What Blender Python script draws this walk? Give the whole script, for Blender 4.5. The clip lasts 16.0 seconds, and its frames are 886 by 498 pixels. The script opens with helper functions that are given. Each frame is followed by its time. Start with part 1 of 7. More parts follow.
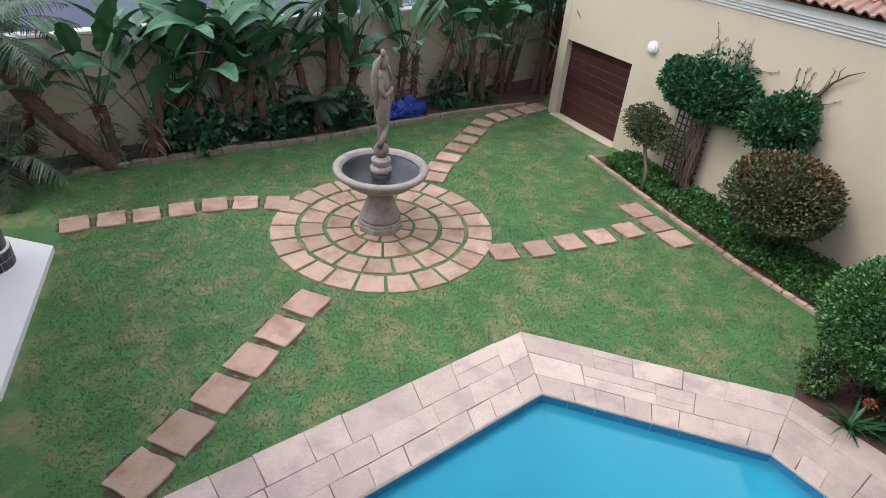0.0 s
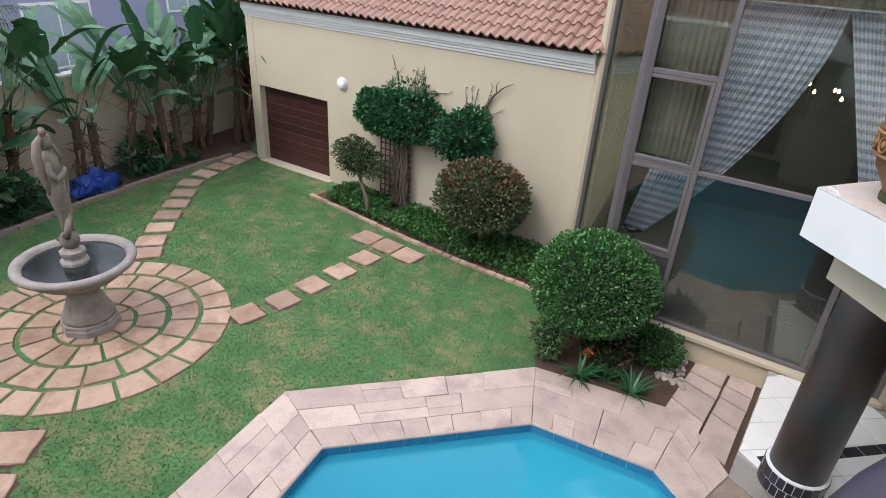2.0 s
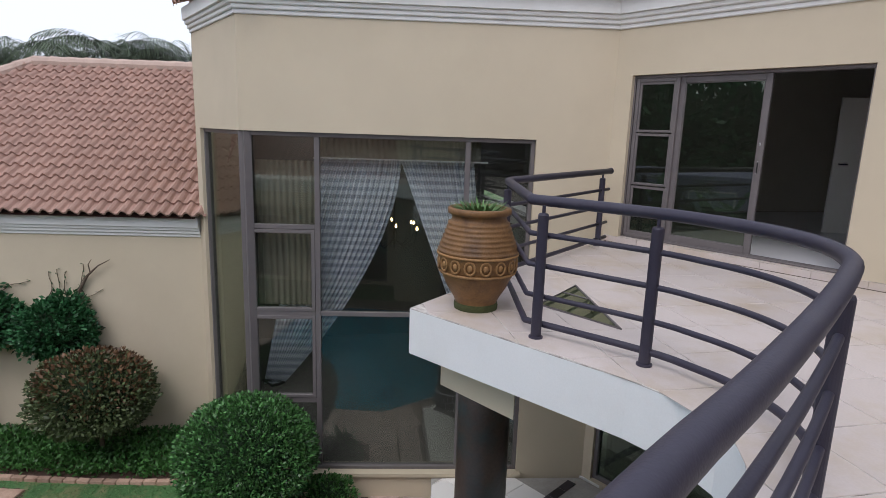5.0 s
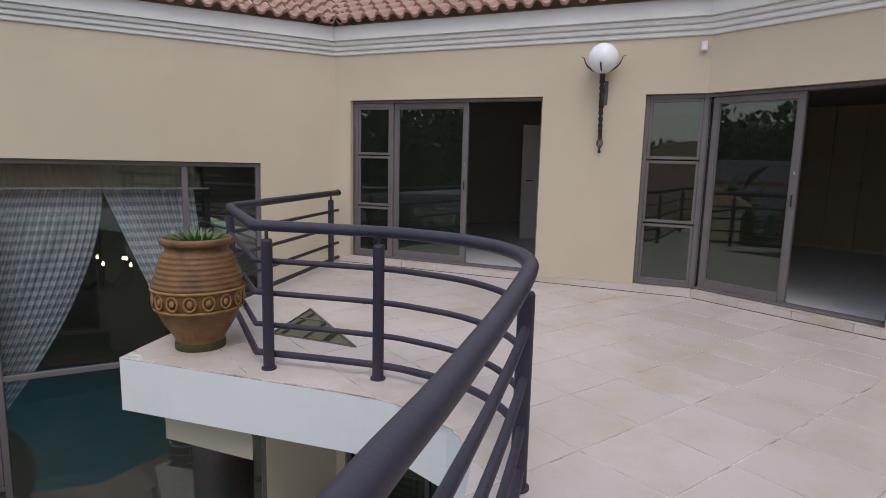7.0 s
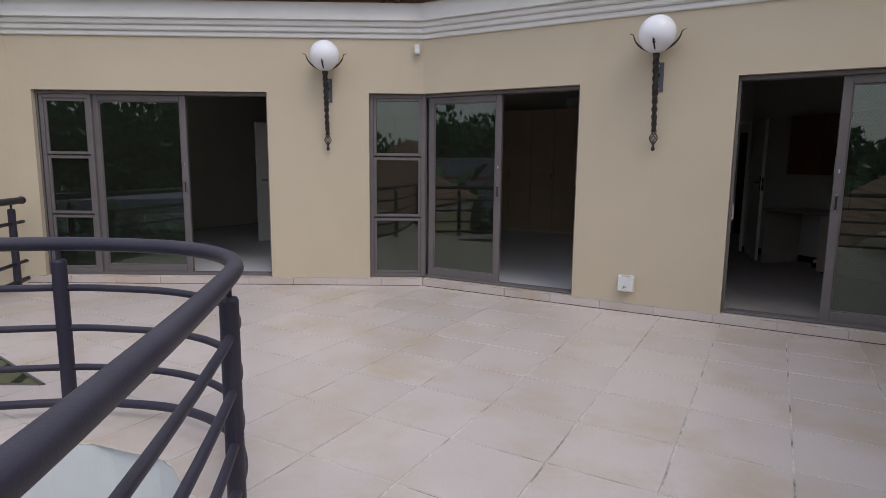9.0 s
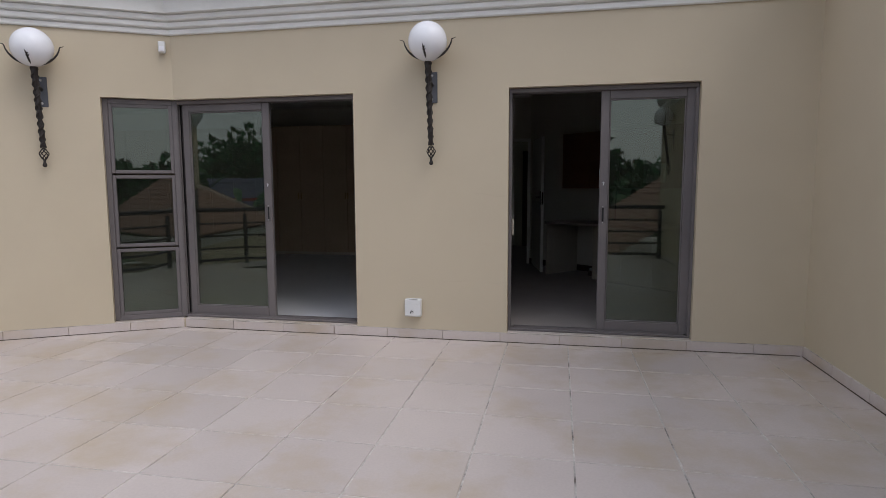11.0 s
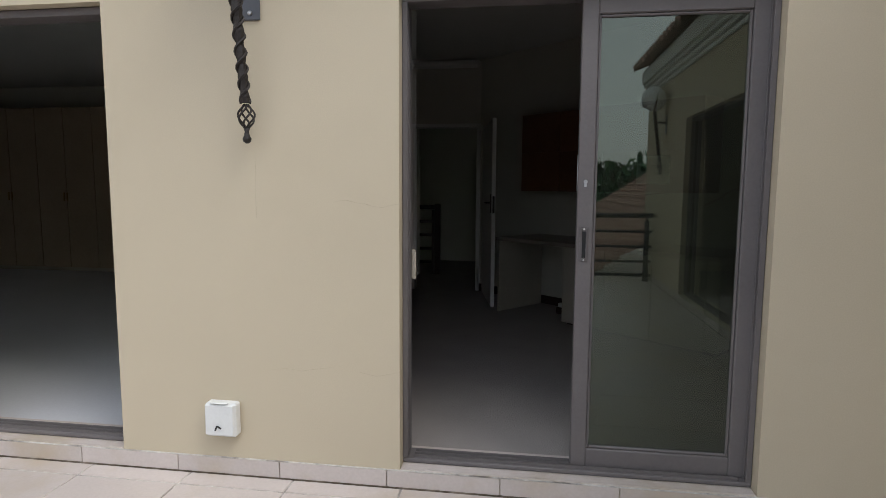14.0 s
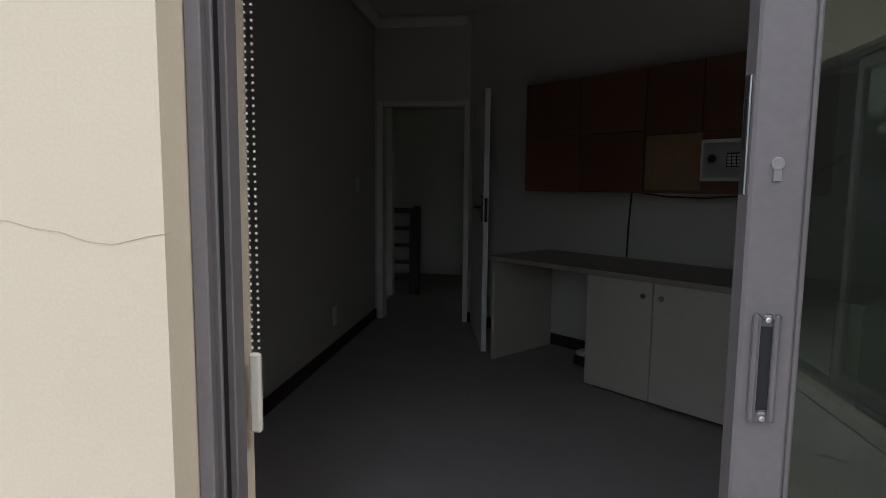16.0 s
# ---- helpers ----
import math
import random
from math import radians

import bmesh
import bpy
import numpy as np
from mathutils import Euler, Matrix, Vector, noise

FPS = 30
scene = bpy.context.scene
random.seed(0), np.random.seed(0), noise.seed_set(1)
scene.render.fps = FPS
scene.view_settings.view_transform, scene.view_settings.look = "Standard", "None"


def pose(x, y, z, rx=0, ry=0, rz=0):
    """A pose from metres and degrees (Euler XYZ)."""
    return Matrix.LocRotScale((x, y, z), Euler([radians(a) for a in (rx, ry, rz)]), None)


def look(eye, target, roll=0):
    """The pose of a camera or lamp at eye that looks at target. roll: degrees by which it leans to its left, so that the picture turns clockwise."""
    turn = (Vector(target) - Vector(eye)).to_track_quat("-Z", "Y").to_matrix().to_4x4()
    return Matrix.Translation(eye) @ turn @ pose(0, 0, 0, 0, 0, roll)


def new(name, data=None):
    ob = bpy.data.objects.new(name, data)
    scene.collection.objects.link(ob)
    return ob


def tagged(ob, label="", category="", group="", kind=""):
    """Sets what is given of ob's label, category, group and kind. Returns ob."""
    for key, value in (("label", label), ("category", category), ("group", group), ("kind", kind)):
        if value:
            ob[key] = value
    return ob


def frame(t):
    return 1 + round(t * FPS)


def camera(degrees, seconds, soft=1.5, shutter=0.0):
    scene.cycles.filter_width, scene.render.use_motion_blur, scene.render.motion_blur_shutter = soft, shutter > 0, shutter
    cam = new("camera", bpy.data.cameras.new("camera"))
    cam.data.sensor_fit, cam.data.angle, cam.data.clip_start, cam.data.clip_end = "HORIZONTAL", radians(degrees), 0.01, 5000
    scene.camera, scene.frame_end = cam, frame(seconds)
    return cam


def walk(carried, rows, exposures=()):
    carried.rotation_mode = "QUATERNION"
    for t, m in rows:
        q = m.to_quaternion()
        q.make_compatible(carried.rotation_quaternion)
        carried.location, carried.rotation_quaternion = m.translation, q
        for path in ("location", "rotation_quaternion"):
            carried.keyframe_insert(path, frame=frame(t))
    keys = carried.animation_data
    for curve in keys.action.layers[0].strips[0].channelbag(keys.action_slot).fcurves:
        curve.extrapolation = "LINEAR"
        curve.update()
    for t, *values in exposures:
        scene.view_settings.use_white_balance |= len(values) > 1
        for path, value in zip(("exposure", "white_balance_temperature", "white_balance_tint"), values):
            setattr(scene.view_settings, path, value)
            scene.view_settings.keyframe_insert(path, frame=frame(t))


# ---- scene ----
cam = camera(74.4, 16.0, soft=0.55)
PATH = [
    (0, (0.659, -6.274, 1.282), (-0.401, -7.578, 0.196), 4.9),
    (0.5, (0.619, -6.313, 1.299), (-0.628, -7.45, 0.226), 4.9),
    (1, (0.583, -6.337, 1.331), (-0.811, -7.31, 0.277), 4.8),
    (1.5, (0.543, -6.308, 1.367), (-0.983, -7.133, 0.37), 4.4),
    (2, (0.468, -6.247, 1.395), (-1.159, -6.944, 0.464), 3.9),
    (2.5, (0.375, -6.182, 1.397), (-1.359, -6.731, 0.566), 3.4),
    (3, (0.302, -6.141, 1.394), (-1.525, -6.539, 0.683), 3.0),
    (3.5, (0.287, -6.127, 1.41), (-1.605, -6.373, 0.809), 2.8),
    (4, (0.257, -6.109, 1.411), (-1.677, -6.167, 0.906), 2.5),
    (4.5, (0.231, -6.072, 1.409), (-1.712, -5.899, 0.969), 2.3),
    (4.7, (0.231, -6.052, 1.41), (-1.707, -5.793, 0.989), 2.1),
    (6.8, (0.228, -5.935, 1.414), (-1.407, -4.825, 1.11), 1.6),
    (7, (0.233, -5.918, 1.414), (-1.354, -4.738, 1.117), 1.4),
    (7.5, (0.27, -5.877, 1.418), (-1.183, -4.534, 1.131), 1.2),
    (8, (0.303, -5.829, 1.413), (-1.01, -4.348, 1.128), 0.8),
    (8.5, (0.3, -5.786, 1.375), (-0.854, -4.176, 1.101), 0.8),
    (9, (0.325, -5.719, 1.396), (-0.647, -3.994, 1.112), 0.6),
    (9.5, (0.338, -5.627, 1.379), (-0.432, -3.802, 1.102), 0.5),
    (10, (0.373, -5.508, 1.367), (-0.24, -3.622, 1.109), 0.4),
    (10.2, (0.385, -5.428, 1.366), (-0.174, -3.522, 1.128), 0.2),
    (12.3, (0.424, -4.076, 1.363), (0.146, -2.107, 1.151), 0.1),
    (12.5, (0.426, -3.895, 1.366), (0.143, -1.927, 1.151), 0.1),
    (13, (0.447, -3.416, 1.367), (0.158, -1.449, 1.149), 0.1),
    (13.5, (0.499, -2.952, 1.366), (0.215, -0.984, 1.15), 0.1),
    (14, (0.539, -2.477, 1.362), (0.252, -0.509, 1.151), 0.3),
    (14.5, (0.556, -2.014, 1.372), (0.276, -0.045, 1.16), 0.5),
    (15, (0.558, -1.584, 1.39), (0.285, 0.387, 1.183), 0.3),
    (15.5, (0.502, -1.109, 1.368), (0.229, 0.861, 1.157), 0.6),
    (16, (0.457, -0.715, 1.355), (0.186, 1.255, 1.141), 0.6),
]
walk(cam, [(t, look(eye, target, roll)) for t, eye, target, roll in PATH],
     exposures=[(0, 0.6, 6120, 14.5), (1.5, 0.55, 6120, 14.5), (2.2, 0.55, 6110, 14.5), (3.5, 0.26, 6080, 15), (4.7, -0.04, 6080, 15), (7, -0.28, 6150, 15.5), (10, -0.36, 6150, 15), (12.5, -0.05, 6200, 12), (14, 0.22, 6200, 9), (15, 0.52, 6100, 8), (16, 0.78, 5850, 10)])

# ---- light ----
world = bpy.data.worlds.new("world")
scene.world = world
world.use_nodes = True
wn, wl = world.node_tree.nodes, world.node_tree.links
sky = wn.new("ShaderNodeTexSky")
sky.sky_type = "NISHITA"
sky.sun_disc = False
sky.sun_elevation, sky.sun_rotation = radians(54), radians(124)
sky.air_density, sky.dust_density = 1.0, 4.0
cloud = wn.new("ShaderNodeMixRGB")
cloud.inputs[0].default_value = 0.72
cloud.inputs[2].default_value = (9.0, 9.3, 9.8, 1)
wl.new(sky.outputs[0], cloud.inputs[1])
wl.new(cloud.outputs[0], wn["Background"].inputs[0])
wn["Background"].inputs[1].default_value = 0.15

sun_lamp = bpy.data.lights.new("sun", "SUN")
sun_lamp.energy, sun_lamp.angle, sun_lamp.color = 1.0, radians(25), (1.0, 0.96, 0.9)
sun_ob = new("sun", sun_lamp)
sun_ob.matrix_world = look((0, 0, 30), (-9, 6, 15))

GZ = -4.0      # garden
PZ = -3.62     # lower patio


# ---- materials ----
def material(name, base, rough=0.7, scale=6.0, vary=0.12, fine=60.0, bump=0.15, metal=0.0, stain=None, stain_amount=0.0,
             stain_scale=1.2, rand=0.0, spec=0.4, island=False):
    """Two scales of colour variation, an optional stain colour, fine relief and a random shade per object or island."""
    m = bpy.data.materials.new(name)
    m.use_nodes = True
    n, l = m.node_tree.nodes, m.node_tree.links
    b = n["Principled BSDF"]
    geo = n.new("ShaderNodeNewGeometry")
    n1 = n.new("ShaderNodeTexNoise")
    n1.inputs["Scale"].default_value, n1.inputs["Detail"].default_value = scale, 6
    n2 = n.new("ShaderNodeTexNoise")
    n2.inputs["Scale"].default_value, n2.inputs["Detail"].default_value = fine, 4
    for q in (n1, n2):
        l.new(geo.outputs["Position"], q.inputs["Vector"])
    add = n.new("ShaderNodeMath")
    add.operation = "ADD"
    l.new(n1.outputs[0], add.inputs[0])
    l.new(n2.outputs[0], add.inputs[1])
    rng = n.new("ShaderNodeMapRange")
    rng.inputs[1].default_value, rng.inputs[2].default_value = 0.6, 1.4
    rng.inputs[3].default_value, rng.inputs[4].default_value = 1 - vary, 1 + vary
    l.new(add.outputs[0], rng.inputs[0])
    value = rng.outputs[0]
    if rand:
        if island:
            rnd = geo.outputs["Random Per Island"]
        else:
            rnd = n.new("ShaderNodeObjectInfo").outputs["Random"]
        rr = n.new("ShaderNodeMapRange")
        rr.inputs[3].default_value, rr.inputs[4].default_value = 1 - rand, 1 + rand
        l.new(rnd, rr.inputs[0])
        mul = n.new("ShaderNodeMath")
        mul.operation = "MULTIPLY"
        l.new(value, mul.inputs[0])
        l.new(rr.outputs[0], mul.inputs[1])
        value = mul.outputs[0]
    col = n.new("ShaderNodeMixRGB")
    col.blend_type = "MULTIPLY"
    col.inputs[0].default_value = 1
    col.inputs[1].default_value = (*base, 1)
    l.new(value, col.inputs[2])
    out = col.outputs[0]
    if stain:
        n3 = n.new("ShaderNodeTexNoise")
        n3.inputs["Scale"].default_value, n3.inputs["Detail"].default_value = stain_scale, 7
        n3.inputs["Roughness"].default_value = 0.65
        l.new(geo.outputs["Position"], n3.inputs["Vector"])
        r3 = n.new("ShaderNodeMapRange")
        r3.inputs[1].default_value, r3.inputs[2].default_value = 0.48, 0.68
        r3.inputs[3].default_value, r3.inputs[4].default_value = 0, stain_amount
        l.new(n3.outputs[0], r3.inputs[0])
        mx = n.new("ShaderNodeMixRGB")
        l.new(r3.outputs[0], mx.inputs[0])
        l.new(out, mx.inputs[1])
        mx.inputs[2].default_value = (*stain, 1)
        out = mx.outputs[0]
    l.new(out, b.inputs["Base Color"])
    b.inputs["Roughness"].default_value, b.inputs["Metallic"].default_value = rough, metal
    b.inputs["Specular IOR Level"].default_value = spec
    if bump:
        bp = n.new("ShaderNodeBump")
        bp.inputs["Strength"].default_value, bp.inputs["Distance"].default_value = bump, 0.01
        l.new(n2.outputs[0], bp.inputs["Height"])
        l.new(bp.outputs[0], b.inputs["Normal"])
    return m


def glass(name, tint, mirror=0.16, see=0.8, haze_share=0.022):
    """Window glass: clear tinted film with a mirror reflection that grows at grazing angles."""
    m = bpy.data.materials.new(name)
    m.use_nodes = True
    n, l = m.node_tree.nodes, m.node_tree.links
    n.remove(n["Principled BSDF"])
    tr, gl = n.new("ShaderNodeBsdfTransparent"), n.new("ShaderNodeBsdfGlossy")
    tr.inputs[0].default_value = (*[see * c for c in tint], 1)
    gl.inputs["Roughness"].default_value = 0.0
    gl.inputs[0].default_value = (0.64, 0.69, 0.61, 1)
    fr = n.new("ShaderNodeFresnel")
    fr.inputs[0].default_value = 1.5
    sc = n.new("ShaderNodeMapRange")
    sc.inputs[1].default_value, sc.inputs[2].default_value = 0.04, 1.0
    sc.inputs[3].default_value, sc.inputs[4].default_value = mirror, 0.55
    mx = n.new("ShaderNodeMixShader")
    l.new(fr.outputs[0], sc.inputs[0])
    l.new(sc.outputs[0], mx.inputs[0])
    l.new(tr.outputs[0], mx.inputs[1])
    l.new(gl.outputs[0], mx.inputs[2])
    # Diffuse haze mixed in to lift the blacks in and behind the glass.
    haze, film = n.new("ShaderNodeBsdfDiffuse"), n.new("ShaderNodeMixShader")
    haze.inputs[0].default_value = (0.30, 0.30, 0.26, 1)
    film.inputs[0].default_value = haze_share
    l.new(mx.outputs[0], film.inputs[1])
    l.new(haze.outputs[0], film.inputs[2])
    l.new(film.outputs[0], n["Material Output"].inputs[0])
    return m


def glow(name, colour, strength):
    m = bpy.data.materials.new(name)
    m.use_nodes = True
    b = m.node_tree.nodes["Principled BSDF"]
    b.inputs["Base Color"].default_value = (*colour, 1)
    b.inputs["Emission Color"].default_value = (*colour, 1)
    b.inputs["Emission Strength"].default_value = strength
    return m


M_WALL = material("beige_plaster", (0.55, 0.478, 0.352), 0.85, 1.3, 0.06, 180, 0.04, stain=(0.49, 0.42, 0.30), stain_amount=0.4, stain_scale=0.7)
M_WHITE = material("white_paint", (0.74, 0.74, 0.71), 0.7, 2, 0.05, 120, 0.1, stain=(0.55, 0.54, 0.5), stain_amount=0.3)
M_SLAB = material("slab_paint", (0.76, 0.77, 0.76), 0.6, 2, 0.04, 90, 0.08, stain=(0.62, 0.62, 0.58), stain_amount=0.25)
M_FRAME = material("bronze_aluminium", (0.135, 0.122, 0.122), 0.45, 5, 0.1, 90, 0.05, stain=(0.18, 0.16, 0.15), stain_amount=0.4)
M_RAIL = material("rail_paint", (0.030, 0.027, 0.045), 0.5, 8, 0.15, 140, 0.12, stain=(0.06, 0.056, 0.07), stain_amount=0.4, stain_scale=3)
M_TILE = material("terrace_tile", (0.56, 0.497, 0.465), 0.36, 2.2, 0.07, 70, 0.06, stain=(0.47, 0.385, 0.28), stain_amount=0.8, stain_scale=1.3, rand=0.05)
M_GROUT = material("grout", (0.58, 0.55, 0.51), 0.9, 4, 0.3, 40, 0.2, stain=(0.10, 0.08, 0.06), stain_amount=0.95, stain_scale=4.5)
M_PTILE = material("patio_tile", (0.80, 0.78, 0.745), 0.35, 3, 0.04, 60, 0.03, rand=0.03)
M_PJOINT = material("patio_joint", (0.36, 0.34, 0.31), 0.9, 4, 0.2, 40, 0.2)
M_DARKTILE = material("dark_tile", (0.025, 0.022, 0.03), 0.3, 6, 0.2, 60, 0.05, rand=0.3)
M_STONE = material("sandstone", (0.41, 0.28, 0.205), 0.85, 5, 0.18, 50, 0.4, stain=(0.25, 0.14, 0.09), stain_amount=0.75, stain_scale=2.6, rand=0.2)
M_COPE = material("pink_sandstone", (0.50, 0.395, 0.335), 0.8, 3, 0.14, 45, 0.35, stain=(0.34, 0.265, 0.235), stain_amount=0.75, stain_scale=2.3, rand=0.13)
M_PEBBLE = material("pebble", (0.40, 0.34, 0.29), 0.85, 8, 0.3, 50, 0.4, rand=0.35, island=True)
M_JOINT = material("joint_sand", (0.26, 0.20, 0.16), 0.95, 6, 0.25, 40, 0.3)
M_SOIL = material("garden_soil", (0.075, 0.045, 0.032), 0.95, 5, 0.3, 40, 0.6, stain=(0.13, 0.085, 0.06), stain_amount=0.6)
M_ROOF = material("clay_tile", (0.37, 0.235, 0.185), 0.8, 2, 0.1, 40, 0.25, stain=(0.27, 0.17, 0.135), stain_amount=0.5, stain_scale=3, rand=0.08, island=True)
M_RIDGE = material("ridge_mortar", (0.46, 0.35, 0.29), 0.9, 4, 0.15, 40, 0.3)
M_FOUNT = material("cast_stone", (0.30, 0.265, 0.24), 0.85, 6, 0.2, 60, 0.4, stain=(0.18, 0.15, 0.12), stain_amount=0.6, stain_scale=5)
M_STATUE = material("weathered_stone", (0.21, 0.175, 0.14), 0.75, 9, 0.25, 70, 0.4, stain=(0.11, 0.09, 0.07), stain_amount=0.7, stain_scale=7)
M_GARAGE = material("dark_wood", (0.05, 0.018, 0.014), 0.5, 4, 0.3, 60, 0.2, rand=0.25)
M_COLUMN = material("column_bronze", (0.060, 0.040, 0.031), 0.4, 1.6, 0.35, 30, 0.12, stain=(0.028, 0.045, 0.046), stain_amount=0.85, stain_scale=2.2)
M_TERRA = material("terracotta", (0.185, 0.095, 0.034), 0.5, 7, 0.28, 60, 0.35, stain=(0.07, 0.036, 0.018), stain_amount=0.8, stain_scale=5)
M_TERRA_LT = material("terracotta_light", (0.30, 0.165, 0.062), 0.6, 8, 0.2, 60, 0.3, stain=(0.12, 0.06, 0.025), stain_amount=0.7, stain_scale=8)
M_MOSS = material("moss", (0.05, 0.06, 0.02), 0.9, 8, 0.4, 60, 0.5)
M_IRON = material("wrought_iron", (0.035, 0.03, 0.028), 0.5, 9, 0.3, 80, 0.3, metal=0.3)
M_PLATE = material("painted_plate", (0.09, 0.095, 0.11), 0.5, 6, 0.1, 60, 0.1)
M_BULB = material("opal_glass", (0.82, 0.83, 0.86), 0.25, 3, 0.02, 30, 0.0)
M_PLASTIC = material("white_plastic", (0.72, 0.73, 0.72), 0.4, 4, 0.04, 60, 0.03, stain=(0.5, 0.5, 0.46), stain_amount=0.3, stain_scale=9)
M_CARPET = material("grey_carpet", (0.355, 0.325, 0.31), 1.0, 3, 0.1, 220, 0.7, spec=0.05)
M_ROOMW = material("room_paint", (0.54, 0.52, 0.46), 0.85, 2, 0.05, 100, 0.05)
M_CEIL = material("ceiling_paint", (0.7, 0.69, 0.66), 0.9, 2, 0.03, 100, 0.03)
M_CUPB = material("cupboard_veneer", (0.40, 0.31, 0.215), 0.5, 3, 0.1, 50, 0.03, rand=0.05)
M_LAMIN = material("cream_laminate", (0.46, 0.42, 0.35), 0.5, 4, 0.06, 50, 0.03, rand=0.04)
M_TOP = material("worktop_laminate", (0.27, 0.235, 0.20), 0.5, 4, 0.1, 50, 0.03)
M_NICHE = material("bare_board", (0.24, 0.15, 0.075), 0.6, 4, 0.15, 40, 0.05)
M_CHERRY = material("cherry_wood", (0.14, 0.062, 0.032), 0.45, 4, 0.2, 40, 0.05, rand=0.15)
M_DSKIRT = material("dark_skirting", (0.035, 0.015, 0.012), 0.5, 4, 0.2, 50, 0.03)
M_STEEL = material("brushed_metal", (0.55, 0.55, 0.56), 0.3, 9, 0.1, 120, 0.05, metal=1.0)
M_BRASS = material("dull_brass", (0.35, 0.25, 0.12), 0.35, 9, 0.1, 90, 0.05, metal=1.0)
# Room paint darkened in colour so the lounge reads as unlit.
M_LOUNGE = material("lounge_paint_darkened", (0.10, 0.095, 0.085), 0.85, 2, 0.05, 100, 0.05)
M_BEDF = material("pale_room_tile", (0.60, 0.60, 0.62), 0.45, 2, 0.05, 60, 0.03)
M_FOOTJOINT = material("dark_joint", (0.09, 0.07, 0.05), 0.95, 12, 0.5, 60, 0.3, stain=(0.3, 0.25, 0.2), stain_amount=0.7, stain_scale=6)
M_CURT2 = material("beige_drape", (0.24, 0.22, 0.17), 0.9, 4, 0.1, 90, 0.1)
M_BLACK = material("black_rubber", (0.012, 0.012, 0.013), 0.6, 9, 0.1, 60, 0.0)
M_LILAC = material("lilac_plaster", (0.27, 0.27, 0.40), 0.85, 1.5, 0.06, 90, 0.15)
M_PINK = material("pink_plaster", (0.48, 0.24, 0.19), 0.85, 1.5, 0.08, 60, 0.15)
M_TARP = material("blue_tarpaulin", (0.015, 0.045, 0.27), 0.4, 6, 0.25, 50, 0.3)
M_BARK = material("palm_bark", (0.11, 0.07, 0.045), 0.95, 8, 0.35, 40, 0.8, stain=(0.05, 0.03, 0.02), stain_amount=0.6, stain_scale=6)
M_TWIG = material("grey_bark", (0.12, 0.09, 0.065), 0.95, 9, 0.3, 60, 0.5)
M_CHAIN = material("bead_chain", (0.6, 0.6, 0.58), 0.35, 9, 0.05, 60, 0.0, metal=0.6)
M_GLASS = glass("tinted_glass", (0.55, 0.62, 0.52), 0.12, 0.75)
M_WINGLASS = glass("dark_glass", (0.92, 0.94, 0.93), 0.10, 0.95, 0.004)
M_SKYLIGHT = glass("green_glass", (0.5, 0.6, 0.45), 0.3, 0.7)
M_FLAME = glow("warm_bulb", (1.0, 0.62, 0.28), 14.0)


def leaf_material(name, base, vary=0.3, rough=0.5, tip=None):
    m = material(name, base, rough, 5, 0.2, 40, 0.1, rand=vary, island=True, spec=0.35, stain=tip, stain_amount=0.6 if tip else 0, stain_scale=2)
    b = m.node_tree.nodes["Principled BSDF"]
    b.inputs["Subsurface Weight"].default_value = 0.0
    return m


L_STREL = leaf_material("strelitzia_leaf", (0.038, 0.105, 0.048), 0.45, 0.4, (0.06, 0.15, 0.05))
L_BUSH = leaf_material("topiary_leaf", (0.058, 0.150, 0.042), 0.75, 0.30)
L_DARK = leaf_material("dark_shrub_leaf", (0.030, 0.110, 0.040), 0.5, 0.4)
L_OLIVE = leaf_material("olive_leaf", (0.075, 0.10, 0.040), 0.5, 0.5)
L_RED = leaf_material("reddish_leaf", (0.12, 0.065, 0.032), 0.5)
L_COVER = leaf_material("ground_cover_leaf", (0.045, 0.13, 0.028), 0.5)
L_PALM = leaf_material("palm_leaf", (0.045, 0.085, 0.040), 0.4, 0.5)
L_FAR = leaf_material("far_palm_leaf", (0.085, 0.115, 0.065), 0.4, 0.6)
L_GRASS = leaf_material("grass_blade", (0.085, 0.185, 0.062), 0.35, 0.8, (0.29, 0.25, 0.12))
L_DRY = leaf_material("dry_leaf", (0.16, 0.10, 0.055), 0.4, 0.9)
L_ALOE = leaf_material("aloe_leaf", (0.10, 0.19, 0.06), 0.3, 0.5)
L_FLOWER = leaf_material("orange_flower", (0.42, 0.09, 0.03), 0.3, 0.6)

M_GRASS = material("lawn", (0.066, 0.152, 0.050), 0.95, 2.4, 0.38, 34, 0.8, stain=(0.23, 0.20, 0.10), stain_amount=0.95, stain_scale=2.6)


# ---- building helpers ----
def part(name, bm, mat, parent=None, label="", smooth=False):
    """Links a bmesh as one mesh object under a thing."""
    me = bpy.data.meshes.new(name)
    bmesh.ops.recalc_face_normals(bm, faces=bm.faces)
    bm.to_mesh(me)
    bm.free()
    me.materials.append(mat)
    if smooth:
        for p in me.polygons:
            p.use_smooth = True
    ob = new(name, me)
    if parent:
        ob.parent = parent
    if label:
        ob["label"] = label
    return ob


def raw(name, verts, faces, mat, parent=None, label="", smooth=False):
    me = bpy.data.meshes.new(name)
    me.from_pydata(verts, [], faces)
    me.materials.append(mat)
    if smooth:
        for p in me.polygons:
            p.use_smooth = True
    ob = new(name, me)
    if parent:
        ob.parent = parent
    if label:
        ob["label"] = label
    return ob


def empty(name, m=None, label="", category="", group="", kind=""):
    ob = new(name)
    if m:
        ob.matrix_basis = m
    return tagged(ob, label, category, group, kind)


